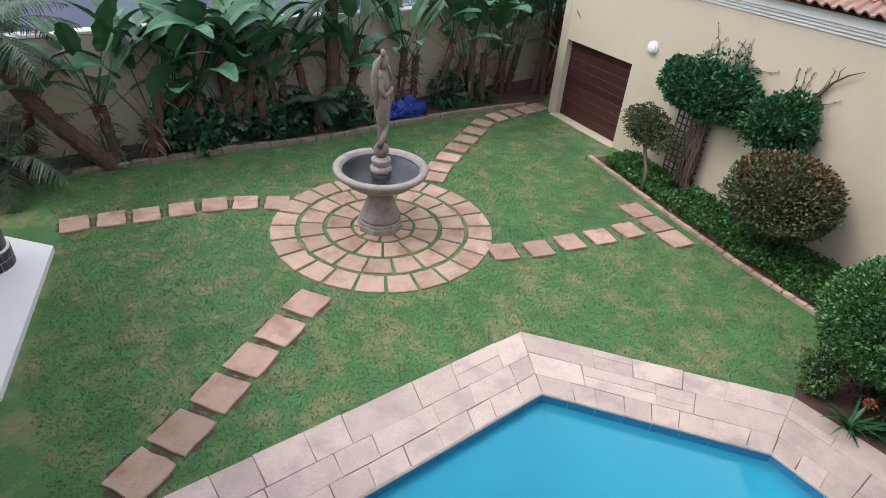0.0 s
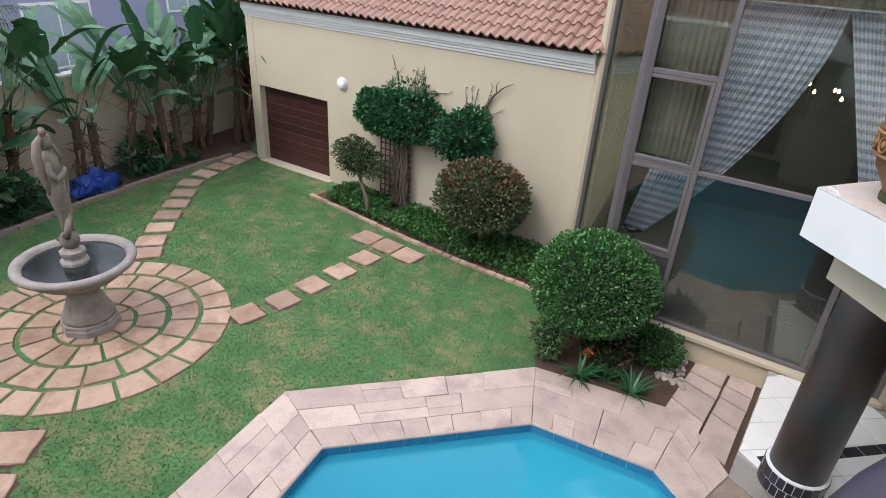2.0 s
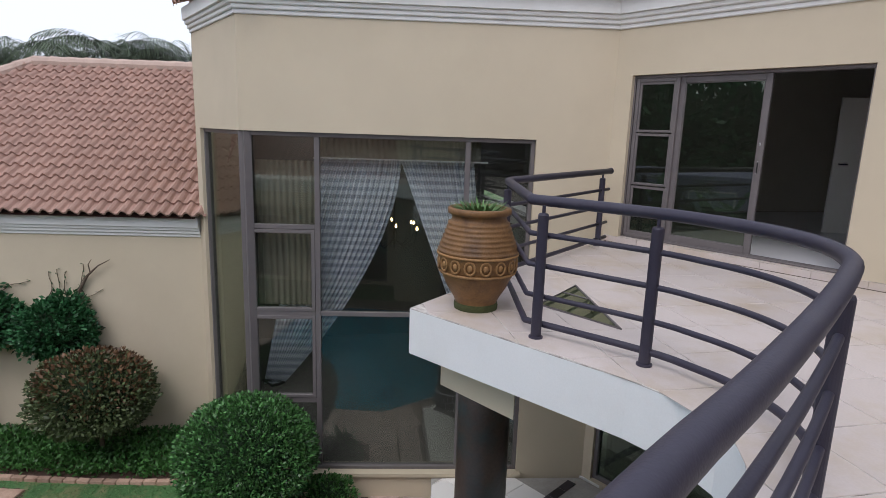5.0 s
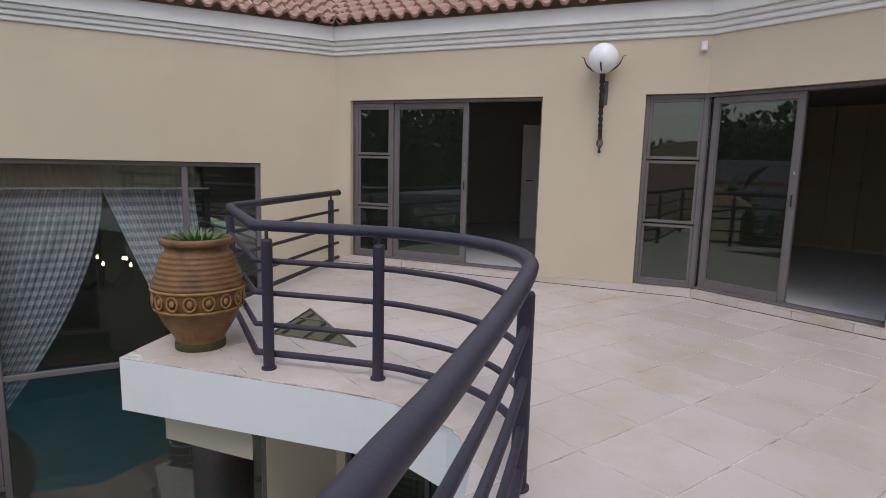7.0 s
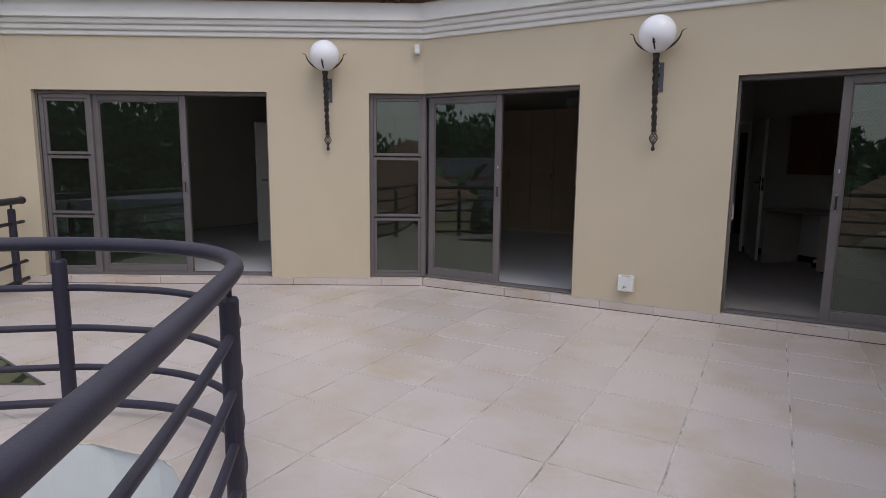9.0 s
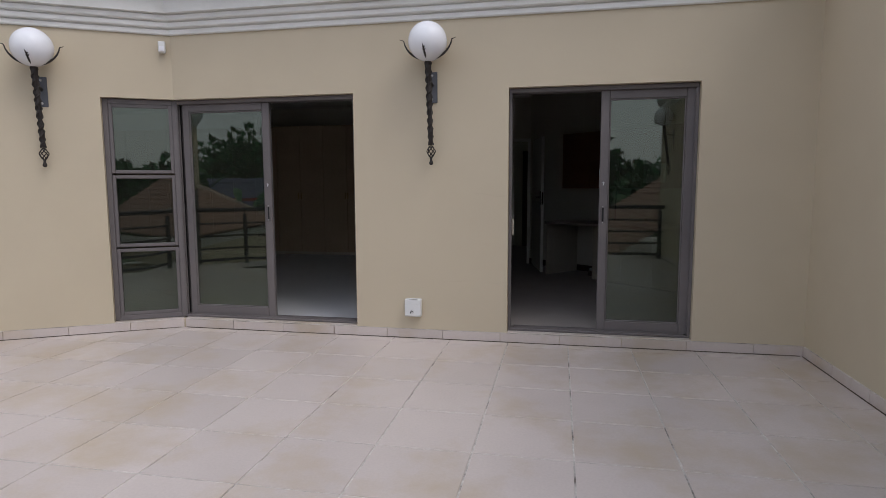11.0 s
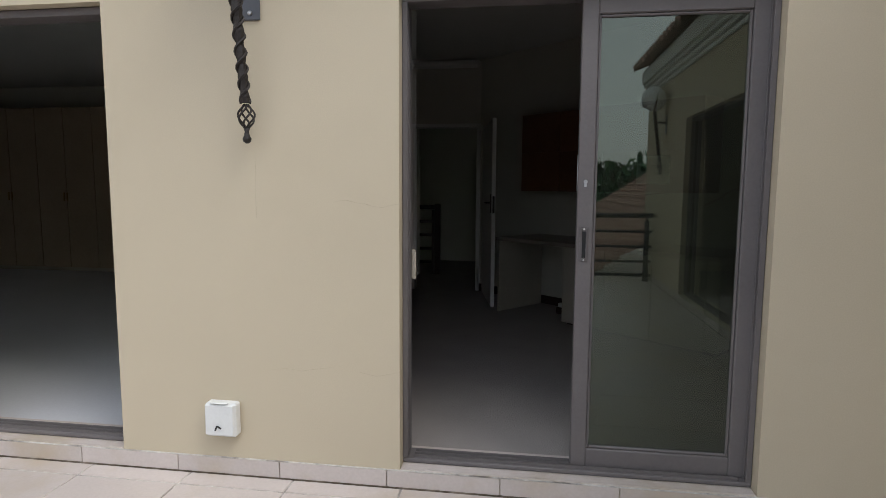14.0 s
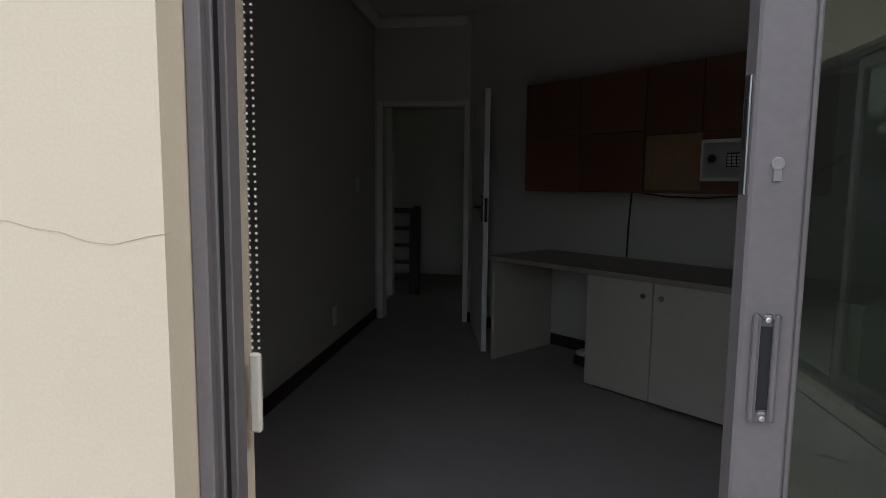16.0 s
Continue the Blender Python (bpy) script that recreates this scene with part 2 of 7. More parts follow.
def box(bm, x0, y0, z0, x1, y1, z1, m=None, bevel=0.0):
    """Adds a box, slightly bevelled where asked."""
    r = bmesh.ops.create_cube(bm, size=1)
    vs = r["verts"]
    for v in vs:
        v.co = Vector((x0 + (v.co.x + 0.5) * (x1 - x0), y0 + (v.co.y + 0.5) * (y1 - y0), z0 + (v.co.z + 0.5) * (z1 - z0)))
    if bevel:
        es = list({e for v in vs for e in v.link_edges})
        g = bmesh.ops.bevel(bm, geom=es, offset=bevel, segments=1, affect="EDGES")
        vs = list({v for f in g["faces"] for v in f.verts} | {v for v in vs if v.is_valid})
    if m:
        bmesh.ops.transform(bm, matrix=m, verts=vs)
    return vs


def one_box(name, x0, y0, z0, x1, y1, z1, mat, parent=None, label="", bevel=0.0, m=None):
    bm = bmesh.new()
    box(bm, x0, y0, z0, x1, y1, z1, m, bevel)
    return part(name, bm, mat, parent, label)


def prism(bm, poly, z0, z1):
    """A vertical prism on a plan polygon."""
    lo = [bm.verts.new((x, y, z0)) for x, y in poly]
    hi = [bm.verts.new((x, y, z1)) for x, y in poly]
    bm.faces.new(lo[::-1])
    bm.faces.new(hi)
    k = len(poly)
    for i in range(k):
        bm.faces.new((lo[i], lo[(i + 1) % k], hi[(i + 1) % k], hi[i]))


def tube(bm, pts, radii, sides=10, closed=False, caps=True):
    """A round bar along a line of points."""
    pts = [Vector(p) for p in pts]
    if not hasattr(radii, "__len__"):
        radii = [radii] * len(pts)
    rings, ref = [], None
    n = len(pts)
    for i, p in enumerate(pts):
        a = pts[i - 1] if (i > 0 or closed) else p
        b = pts[(i + 1) % n] if (i < n - 1 or closed) else p
        d = (b - a).normalized()
        if ref is None:
            ref = d.orthogonal().normalized()
        ref = (ref - d * ref.dot(d)).normalized()
        s = d.cross(ref)
        rings.append([bm.verts.new(p + (ref * math.cos(2 * math.pi * k / sides) + s * math.sin(2 * math.pi * k / sides)) * radii[i]) for k in range(sides)])
    for i in range(n if closed else n - 1):
        r0, r1 = rings[i], rings[(i + 1) % n]
        for k in range(sides):
            bm.faces.new((r0[k], r0[(k + 1) % sides], r1[(k + 1) % sides], r1[k]))
    if caps and not closed:
        bm.faces.new(rings[0][::-1])
        bm.faces.new(rings[-1])


def lathe(bm, profile, sides=32, centre=(0, 0, 0), ripple=None):
    """Turns a profile of (radius, height) round the upright."""
    cx, cy, cz = centre
    rings = []
    for r, z in profile:
        ring = []
        for k in range(sides):
            a = 2 * math.pi * k / sides
            q = r * (ripple(a, z) if ripple else 1)
            ring.append(bm.verts.new((cx + q * math.cos(a), cy + q * math.sin(a), cz + z)))
        rings.append(ring)
    for r0, r1 in zip(rings, rings[1:]):
        for k in range(sides):
            bm.faces.new((r0[k], r0[(k + 1) % sides], r1[(k + 1) % sides], r1[k]))
    bm.faces.new(rings[0][::-1])
    bm.faces.new(rings[-1])


def frame_on(p0, p1):
    """A local frame: x along a wall from p0 to p1, y into the house (to the left), z up."""
    d = Vector((p1[0] - p0[0], p1[1] - p0[1], 0))
    ln = d.length
    a = math.degrees(math.atan2(d.y, d.x))
    return pose(p0[0], p0[1], 0, 0, 0, a), ln


def wall(name, p0, p1, z0, z1, thick, holes, mat, label, s_from=None, s_to=None):
    """A wall with real openings; its outer face runs from p0 to p1, the thickness lies to the left of it."""
    m, ln = frame_on(p0, p1)
    a, b = (0 if s_from is None else s_from), (ln if s_to is None else s_to)
    xs = sorted({a, b, *[min(max(h[i], a), b) for h in holes for i in (0, 1)]})
    zs = sorted({z0, z1, *[h[i] for h in holes for i in (2, 3)]})
    bm = bmesh.new()
    vs = {}

    def v(x, y, z):
        k = (round(x, 5), round(y, 5), round(z, 5))
        if k not in vs:
            vs[k] = bm.verts.new(m @ Vector(k))
        return vs[k]

    def solid(i, j):
        if not (0 <= i < len(xs) - 1 and 0 <= j < len(zs) - 1):
            return False
        cx, cz = (xs[i] + xs[i + 1]) / 2, (zs[j] + zs[j + 1]) / 2
        return not any(h[0] < cx < h[1] and h[2] < cz < h[3] for h in holes)

    for i in range(len(xs) - 1):
        for j in range(len(zs) - 1):
            if not solid(i, j):
                continue
            x0, x1, c0, c1 = xs[i], xs[i + 1], zs[j], zs[j + 1]
            bm.faces.new((v(x0, 0, c0), v(x1, 0, c0), v(x1, 0, c1), v(x0, 0, c1)))
            bm.faces.new((v(x1, thick, c0), v(x0, thick, c0), v(x0, thick, c1), v(x1, thick, c1)))
            if not solid(i - 1, j):
                bm.faces.new((v(x0, thick, c0), v(x0, 0, c0), v(x0, 0, c1), v(x0, thick, c1)))
            if not solid(i + 1, j):
                bm.faces.new((v(x1, 0, c0), v(x1, thick, c0), v(x1, thick, c1), v(x1, 0, c1)))
            if not solid(i, j - 1):
                bm.faces.new((v(x0, 0, c0), v(x0, thick, c0), v(x1, thick, c0), v(x1, 0, c0)))
            if not solid(i, j + 1):
                bm.faces.new((v(x0, 0, c1), v(x1, 0, c1), v(x1, thick, c1), v(x0, thick, c1)))
    return tagged(part(name, bm, mat), label, "wall", kind="structure")


# ---- plan ----
AB = (-3.17, 0.0)
AE = (2.35, 0.0)
BC = (-7.15, -2.30)
CF = (-7.86, -7.15)     # corner of the tall window
FD = (-9.868, -8.09)    # the tall window's short side meets the garage wall
DG = (-11.106, -16.75)   # far corner of the garage wall
EAVE = 2.765
SILL = 0.085            # skirting height and door threshold
HEAD = 2.185


def along(p0, p1, s):
    d = Vector((p1[0] - p0[0], p1[1] - p0[1])).normalized()
    return p0[0] + d.x * s, p0[1] + d.y * s


LEN_B = math.dist(AB, BC)
LEN_C = math.dist(BC, CF)
# outer faces run so that the house lies to the left
wall_a = wall("wall_north", AB, AE, GZ, EAVE + 0.5, 0.24, [(0.0, 1.78, SILL, HEAD), (3.155, 4.675, SILL, HEAD)], M_WALL, "beige plastered terrace wall with two sliding door openings", s_from=0.0)
wall_b = wall("wall_northwest", BC, AB, GZ, EAVE + 0.5, 0.24,
              [(0.24, 2.85, SILL, HEAD), (LEN_B - 0.61, LEN_B, SILL, HEAD), (0.15, 2.75, PZ + 0.02, -1.2)], M_WALL, "beige plastered terrace wall with a sliding door")
wall_c = wall("wall_west", CF, BC, GZ, EAVE + 0.5, 0.24, [(0.0, LEN_C - 1.0, -3.55, 1.335)], M_WALL, "beige plastered wall round the tall window")
wall_f = wall("wall_window_side", FD, CF, GZ, EAVE + 0.5, 0.24, [(0.27, math.dist(FD, CF), -3.55, 1.335)], M_WALL, "beige plastered return wall beside the tall window")
G0 = math.dist(DG, FD)
wall_d = wall("wall_garage", DG, FD, GZ, -0.30, 0.24, [(0.30, 2.575, GZ + 0.03, -2.03)], M_WALL, "beige plastered single-storey garage wall")
wall_e = wall("wall_east", AE, (2.35, -6.85), GZ, EAVE + 0.5, 0.24, [(1.3, 4.6, SILL, HEAD)], M_WALL, "beige plastered terrace side wall with a sliding door")


# ---- terrace floor, slab and patio ----
RAIL_LINE = [(-6.92, -2.38), (-5.13, -4.34), (-3.62, -4.63), (-2.96, -4.08), (-2.66, -3.92), (-2.39, -3.83), (-2.12, -3.82), (-1.88, -3.88), (-1.68, -4.0),
             (-1.50, -4.17), (-1.09, -4.67), (-0.67, -5.22), (-0.42, -5.57), (-0.15, -5.91), (0.07, -6.07), (0.30, -6.15), (0.55, -6.15), (0.9, -6.13), (2.33, -6.13)]
EDGE = [(-7.17, -2.47), (-4.27, -5.38), (-2.75, -4.28), (-2.45, -4.13), (-2.15, -4.09), (-1.9, -4.15), (-1.66, -4.32), (-1.25, -4.82), (-0.8, -5.4),
        (-0.52, -5.76), (-0.05, -6.33), (0.25, -6.60), (0.6, -6.74), (1.0, -6.78), (2.35, -6.78)]
TERR = EDGE + [(2.35, 0.0), (-3.17, 0.0), (-7.15, -2.30)]


def clip_poly(poly, a, b, c):
    """Keeps the part of a polygon where a x + b y <= c."""
    out = []
    for i, p in enumerate(poly):
        q = poly[(i + 1) % len(poly)]
        fp, fq = a * p[0] + b * p[1] - c, a * q[0] + b * q[1] - c
        if fp <= 0:
            out.append(p)
        if fp * fq < 0:
            t = fp / (fp - fq)
            out.append((p[0] + t * (q[0] - p[0]), p[1] + t * (q[1] - p[1])))
    return out


def area(poly):
    return 0.5 * sum(poly[i][0] * poly[(i + 1) % len(poly)][1] - poly[(i + 1) % len(poly)][0] * poly[i][1] for i in range(len(poly)))


bm = bmesh.new()
prism(bm, TERR, -0.39, -0.012)
slab = tagged(part("terrace_slab", bm, M_SLAB), "white painted terrace slab with a curved edge", "slab", kind="structure")
bm = bmesh.new()
prism(bm, TERR, -0.0118, -0.004)
terrace_floor = tagged(part("floor", bm, M_GROUT), "cream tiled terrace floor with stained grout", "floor", kind="structure")
bm = bmesh.new()
prism(bm, [(-4.35, -5.09), (-3.66, -4.66), (-7.10, -3.36), (-7.28, -4.02)], -0.72, -0.395)
tagged(part("terrace_beam", bm, M_WALL), "beige plastered beam under the terrace slab", "beam", kind="structure")


def skirting(p0, p1, gaps, name="baseboard"):
    """Tile skirting in pieces along a wall, proud of the plaster."""
    m, ln = frame_on(p0, p1)
    base = empty(name, label="cream tile skirting along the terrace wall", category="skirting", kind="structure")
    s = 0.02
    while s < ln - 0.05:
        e = min(s + 0.513, ln)
        bm = bmesh.new()
        box(bm, s, -0.012, 0.0, e - 0.004, -0.001, SILL - 0.003, m, 0.002)
        part("skirting_tile", bm, M_TILE, base)
        s = e
    bm = bmesh.new()
    box(bm, 0.03, -0.017, 0.0005, ln - 0.03, -0.0125, 0.007, m)
    part("joint", bm, M_FOOTJOINT, base, "thin dark joint at the foot of the skirting")
    bm = bmesh.new()
    box(bm, 0.03, -0.0125, SILL - 0.002, ln - 0.03, -0.0005, SILL - 0.0005, m)
    part("joint", bm, M_GROUT, base)
    return base


skirting(AB, AE, [])
skirting(BC, AB, [])
skirting(AE, (2.35, -6.1), [])

# thresholds under the sliding doors, in tile
for p0, p1, s0, s1 in ((AB, AE, 3.155, 4.675), (AB, AE, 0.0, 1.78), (BC, AB, 0.24, 2.85), (BC, AB, LEN_B - 0.61, LEN_B)):
    m, _ = frame_on(p0, p1)
    tagged(one_box("threshold", s0 + 0.004, 0.0, SILL, s1 - 0.004, 0.24, SILL + 0.006, M_TILE, m=m), "cream tiled door threshold", "threshold", kind="structure")


# ---- sliding doors and windows ----
def bar_frame(bm, m, x0, x1, z0, z1, y0, y1, w, wb=None):
    """A rectangular frame of four bevelled bars."""
    wb = wb or w
    box(bm, x0, y0, z0, x0 + w, y1, z1, m, 0.004)
    box(bm, x1 - w, y0, z0, x1, y1, z1, m, 0.004)
    box(bm, x0 + w, y0, z1 - w, x1 - w, y1, z1, m, 0.004)
    box(bm, x0 + w, y0, z0, x1 - w, y1, z0 + wb, m, 0.004)


def pane(m, x0, x1, z0, z1, y, parent, mat=None, name="pane"):
    ob = one_box(name, x0, y - 0.003, z0, x1, y + 0.003, z1, mat or M_GLASS, parent, m=m)
    ob.visible_shadow = False
    return ob


def handle(m, x, z, y, parent):
    """Recessed pull handle with two screws, and the lock barrel above it."""
    bm = bmesh.new()
    bar_frame(bm, m, x - 0.018, x + 0.018, z - 0.075, z + 0.075, y - 0.005, y, 0.010, 0.018)
    h = part("door_handle", bm, M_FRAME, parent, "recessed bronze pull handle")
    # flat black inset painting in the shaded hollow of the pull
    bm = bmesh.new()
    box(bm, x - 0.008, y - 0.0012, z - 0.057, x + 0.008, y, z + 0.057, m)
    part("recess_shade", bm, M_BLACK, h)
    for dz in (-0.067, 0.067):
        bm = bmesh.new()
        lathe(bm, [(0.004, 0), (0.004, 0.002), (0.002, 0.003)], 8)
        bmesh.ops.transform(bm, matrix=m @ pose(x, y - 0.006, z + dz, 90), verts=bm.verts)
        part("screw", bm, M_STEEL, h)
    bm = bmesh.new()
    lathe(bm, [(0.0085, 0), (0.0085, 0.003), (0.007, 0.005)], 16)
    box(bm, -0.005, -0.022, 0.0, 0.005, 0.0, 0.0032)
    bmesh.ops.transform(bm, matrix=m @ pose(x, y, z + 0.27, 90), verts=bm.verts)
    part("lock", bm, M_STEEL, parent, "small steel lock barrel")
    # latch plate let into the leaf's edge
    e = x - 0.0325
    lp = one_box("latch_plate", e - 0.0025, y + 0.012, z + 0.23, e, y + 0.032, z + 0.385, M_STEEL, parent, "narrow steel latch plate", m=m, bevel=0.0005)
    # black inset on the plate for the dark of the open slot
    one_box("latch_slot", e - 0.003, y + 0.017, z + 0.29, e - 0.0024, y + 0.027, z + 0.355, M_BLACK, lp, m=m)


def sidelight(m, x0, x1, z0, z1, parent, n=3):
    bm = bmesh.new()
    bar_frame(bm, m, x0, x1, z0, z1, 0.055, 0.115, 0.045)
    fr = part("sidelight_frame", bm, M_FRAME, parent)
    h = (z1 - z0) / n
    for k in range(n):
        a, b = z0 + k * h, z0 + (k + 1) * h
        bm = bmesh.new()
        bar_frame(bm, m, x0 + 0.045, x1 - 0.045, a + (0.045 if k == 0 else 0.008), b - (0.045 if k == n - 1 else 0.008), 0.065, 0.105, 0.032)
        s = part("sash", bm, M_FRAME, parent)
        pane(m, x0 + 0.077, x1 - 0.077, a + (0.077 if k == 0 else 0.04), b - (0.077 if k == n - 1 else 0.04), 0.085, s)


def leaf(m, x0, x1, z0, z1, y, parent, stile=0.068, with_handle=None):
    bm = bmesh.new()
    bar_frame(bm, m, x0, x1, z0, z1, y - 0.022, y + 0.022, stile, 0.085)
    # glazing bead
    bar_frame(bm, m, x0 + stile, x1 - stile, z0 + 0.085, z1 - stile, y - 0.014, y + 0.014, 0.012)
    d = part("sliding_leaf", bm, M_FRAME, parent)
    pane(m, x0 + stile + 0.01, x1 - stile - 0.01, z0 + 0.095, z1 - stile - 0.01, y, d)
    if with_handle is not None:
        handle(m, with_handle, 1.118, y - 0.022, d)


def sliding_door(name, m, x0, x1, side, leaf_x, hx, label):
    """Sliding door: outer frame with track, an optional sidelight, and a leaf slid open."""
    d = empty(name, label=label, category="door", kind="structure")
    z0, z1 = SILL + 0.008, HEAD - 0.002
    bm = bmesh.new()
    box(bm, x0 + 0.002, 0.058, z1 - 0.036, x1 - 0.002, 0.175, z1, m, 0.004)
    box(bm, x0 + 0.002, 0.058, z0, x1 - 0.002, 0.175, z0 + 0.02, m, 0.004)
    for e, sg in ((x0 + 0.002, 1), (x1 - 0.002, -1)):
        for y0, y1, w in ((0.058, 0.068, 0.024), (0.068, 0.088, 0.016), (0.088, 0.096, 0.024), (0.096, 0.140, 0.008), (0.140, 0.175, 0.018)):
            box(bm, min(e, e + sg * w), y0, z0 + 0.021, max(e, e + sg * w), y1, z1 - 0.037, m, 0.002)
    for yy in (0.075, 0.105, 0.135):
        box(bm, x0 + 0.05, yy - 0.004, z0 + 0.02, x1 - 0.05, yy + 0.004, z0 + 0.034, m)
    part("door_frame", bm, M_FRAME, d)
    # Black strips paint in the dark grooves of the jamb profile.
    for xx in (x0 + 0.0115, x1 - 0.0115):
        one_box("groove_shade", xx - 0.0012, 0.108, z0 + 0.03, xx + 0.0012, 0.132, z1 - 0.045, M_BLACK, d, m=m)
    if side:
        sidelight(m, side[0], side[1], z0 + 0.024, z1 - 0.038, d)
    leaf(m, leaf_x[0], leaf_x[1], z0 + 0.024, z1 - 0.036, 0.115, d, with_handle=hx)
    return d


mA, _ = frame_on(AB, AE)
mB, _ = frame_on(BC, AB)
mC, _ = frame_on(CF, BC)
mE, _ = frame_on(AE, (2.35, -6.85))
mD, _ = frame_on(DG, FD)
mF, LEN_F = frame_on(FD, CF)
sliding_door("door_1", mB, 0.24, 2.85, (0.28, 0.86), (0.85, 1.90), 1.86, "bronze aluminium sliding door standing half open with sidelight")
sliding_door("door_2", mA, -0.03, 1.78, None, (0.02, 0.92), 0.885, "bronze aluminium corner sliding door standing half open")
w2 = empty("window_1", label="bronze aluminium corner window with three panes", category="window", kind="structure")
sidelight(mB, LEN_B - 0.61, LEN_B + 0.02, SILL + 0.01, HEAD - 0.003, w2)
sliding_door("door_3", mA, 3.155, 4.675, None, (3.17 + 0.746, 4.655), 3.17 + 0.778, "bronze aluminium sliding door standing half open")
sliding_door("door_4", mE, 1.3, 4.6, None, (1.34, 3.0), 2.96, "bronze aluminium sliding door in the side wall")
sliding_door_low = empty("window_2", label="bronze aluminium lower patio window with curtains behind", category="window", kind="structure")
bm = bmesh.new()
bar_frame(bm, mB, 0.152, 2.748, PZ + 0.03, -1.202, 0.05, 0.15, 0.06)
box(bm, 1.42, 0.06, PZ + 0.09, 1.48, 0.14, -1.26, mB)
part("window_frame", bm, M_FRAME, sliding_door_low)
pane(mB, 0.212, 1.42, PZ + 0.09, -1.26, 0.1, sliding_door_low)
pane(mB, 1.48, 2.688, PZ + 0.09, -1.26, 0.1, sliding_door_low)

# tall window on wall C: x runs from the corner CF towards BC
WZ0, WZ1 = -3.55, 1.335
WR = LEN_C - 1.0
tall = empty("window_3", label="tall double-height bronze aluminium window with panes", category="window", kind="structure")
bm = bmesh.new()
bar_frame(bm, mC, 0.02, WR - 0.002, WZ0 + 0.002, WZ1 - 0.002, 0.05, 0.15, 0.055)
box(bm, -0.03, 0.045, WZ0 + 0.002, 0.085, 0.16, WZ1 - 0.002, mC, 0.006)
part("window_frame", bm, M_FRAME, tall)
bm = bmesh.new()
V1 = 0.985   # first mullion
V2 = 3.0
for xx in (V1, V2):
    box(bm, xx - 0.035, 0.06, WZ0 + 0.057, xx + 0.035, 0.14, WZ1 - 0.057, mC, 0.004)
part("mullion", bm, M_FRAME, tall)
bm = bmesh.new()
box(bm, V1 + 0.035, 0.065, -1.19, V2 - 0.035, 0.135, -1.125, mC, 0.004)
box(bm, V2 + 0.035, 0.065, -1.19, WR - 0.057, 0.135, -1.125, mC, 0.004)
box(bm, 0.085, 0.065, 0.035, V1 - 0.035, 0.135, 0.10, mC, 0.004)
part("transom", bm, M_FRAME, tall)
for a, b in ((-1.125, 0.03), (-2.42, -1.19)):
    bm = bmesh.new()
    bar_frame(bm, mC, 0.09, V1 - 0.038, a, b, 0.055, 0.13, 0.05)
    s = part("sash", bm, M_FRAME, tall)
    pane(mC, 0.14, V1 - 0.088, a + 0.05, b - 0.05, 0.09, s, M_WINGLASS)
bm = bmesh.new()
box(bm, 0.085, 0.065, -2.50, V1 - 0.035, 0.135, -2.425, mC, 0.004)
box(bm, 0.085, 0.065, -1.19, V1 - 0.035, 0.135, -1.125, mC, 0.004)
part("transom", bm, M_FRAME, tall)
pane(mC, 0.085, V1 - 0.03, 0.10, WZ1 - 0.05, 0.1, tall, M_WINGLASS)
pane(mC, 0.085, V1 - 0.03, WZ0 + 0.05, -2.50, 0.1, tall, M_WINGLASS)
for a, b in ((V1 + 0.03, V2 - 0.03), (V2 + 0.03, WR - 0.05)):
    pane(mC, a, b, -1.125, WZ1 - 0.05, 0.1, tall, M_WINGLASS)
    pane(mC, a, b, WZ0 + 0.05, -1.19, 0.1, tall, M_WINGLASS)
side_win = empty("window_4", label="narrow bronze aluminium return of the tall window", category="window", kind="structure")
bm = bmesh.new()
bar_frame(bm, mF, 0.272, LEN_F + 0.03, WZ0 + 0.002, WZ1 - 0.002, 0.05, 0.15, 0.055)
part("window_frame", bm, M_FRAME, side_win)
pane(mF, 0.32, LEN_F - 0.02, WZ0 + 0.05, WZ1 - 0.05, 0.1, side_win, M_WINGLASS)
# sill ledge
tagged(one_box("window_sill", -0.06, -0.07, WZ0 - 0.06, WR + 0.05, 0.05, WZ0 - 0.002, M_WALL, m=mC), "beige plastered sill of the tall window", "sill", kind="structure")


# ---- cornice and roofs ----
def cornice(name, line, z, label, out=(0.025, 0.055, 0.085), step=0.058, fascia=0.16):
    """Moulding of small rounded steps under a tall fascia, swept along plan points with mitred corners; the house lies to the left."""
    prof = [(0.0, 0.0)]
    for k, o in enumerate(out):
        prof += [(o - 0.008, k * step), (o, k * step + 0.010), (o, (k + 1) * step - 0.014), (o - 0.008, (k + 1) * step - 0.006)]
    h = len(out) * step
    prof += [(out[-1] + 0.035, h), (out[-1] + 0.04, h + fascia), (0.0, h + fascia)]
    pts = [Vector((x, y)) for x, y in line]
    offs = []
    for i, p in enumerate(pts):
        d0 = (p - pts[i - 1]).normalized() if i else (pts[1] - p).normalized()
        d1 = (pts[i + 1] - p).normalized() if i < len(pts) - 1 else d0
        n0, n1 = Vector((d0.y, -d0.x)), Vector((d1.y, -d1.x))
        mid = (n0 + n1).normalized()
        offs.append(mid / max(0.3, mid.dot(n0)))
    bm = bmesh.new()
    rows = [[bm.verts.new((p.x + o.x * r, p.y + o.y * r, z + h)) for r, h in prof] for p, o in zip(pts, offs)]
    for r0, r1 in zip(rows, rows[1:]):
        for k in range(len(prof)):
            q = (k + 1) % len(prof)
            bm.faces.new((r0[k], r1[k], r1[q], r0[q]))
    bm.faces.new(rows[0])
    bm.faces.new(rows[-1][::-1])
    return tagged(part(name, bm, M_WHITE), label, "cornice", kind="structure")


cornice("trim_upper", [FD, CF, BC, AB, AE, (2.35, -6.85)], EAVE, "white stepped cornice under the upper roof", fascia=0.175)
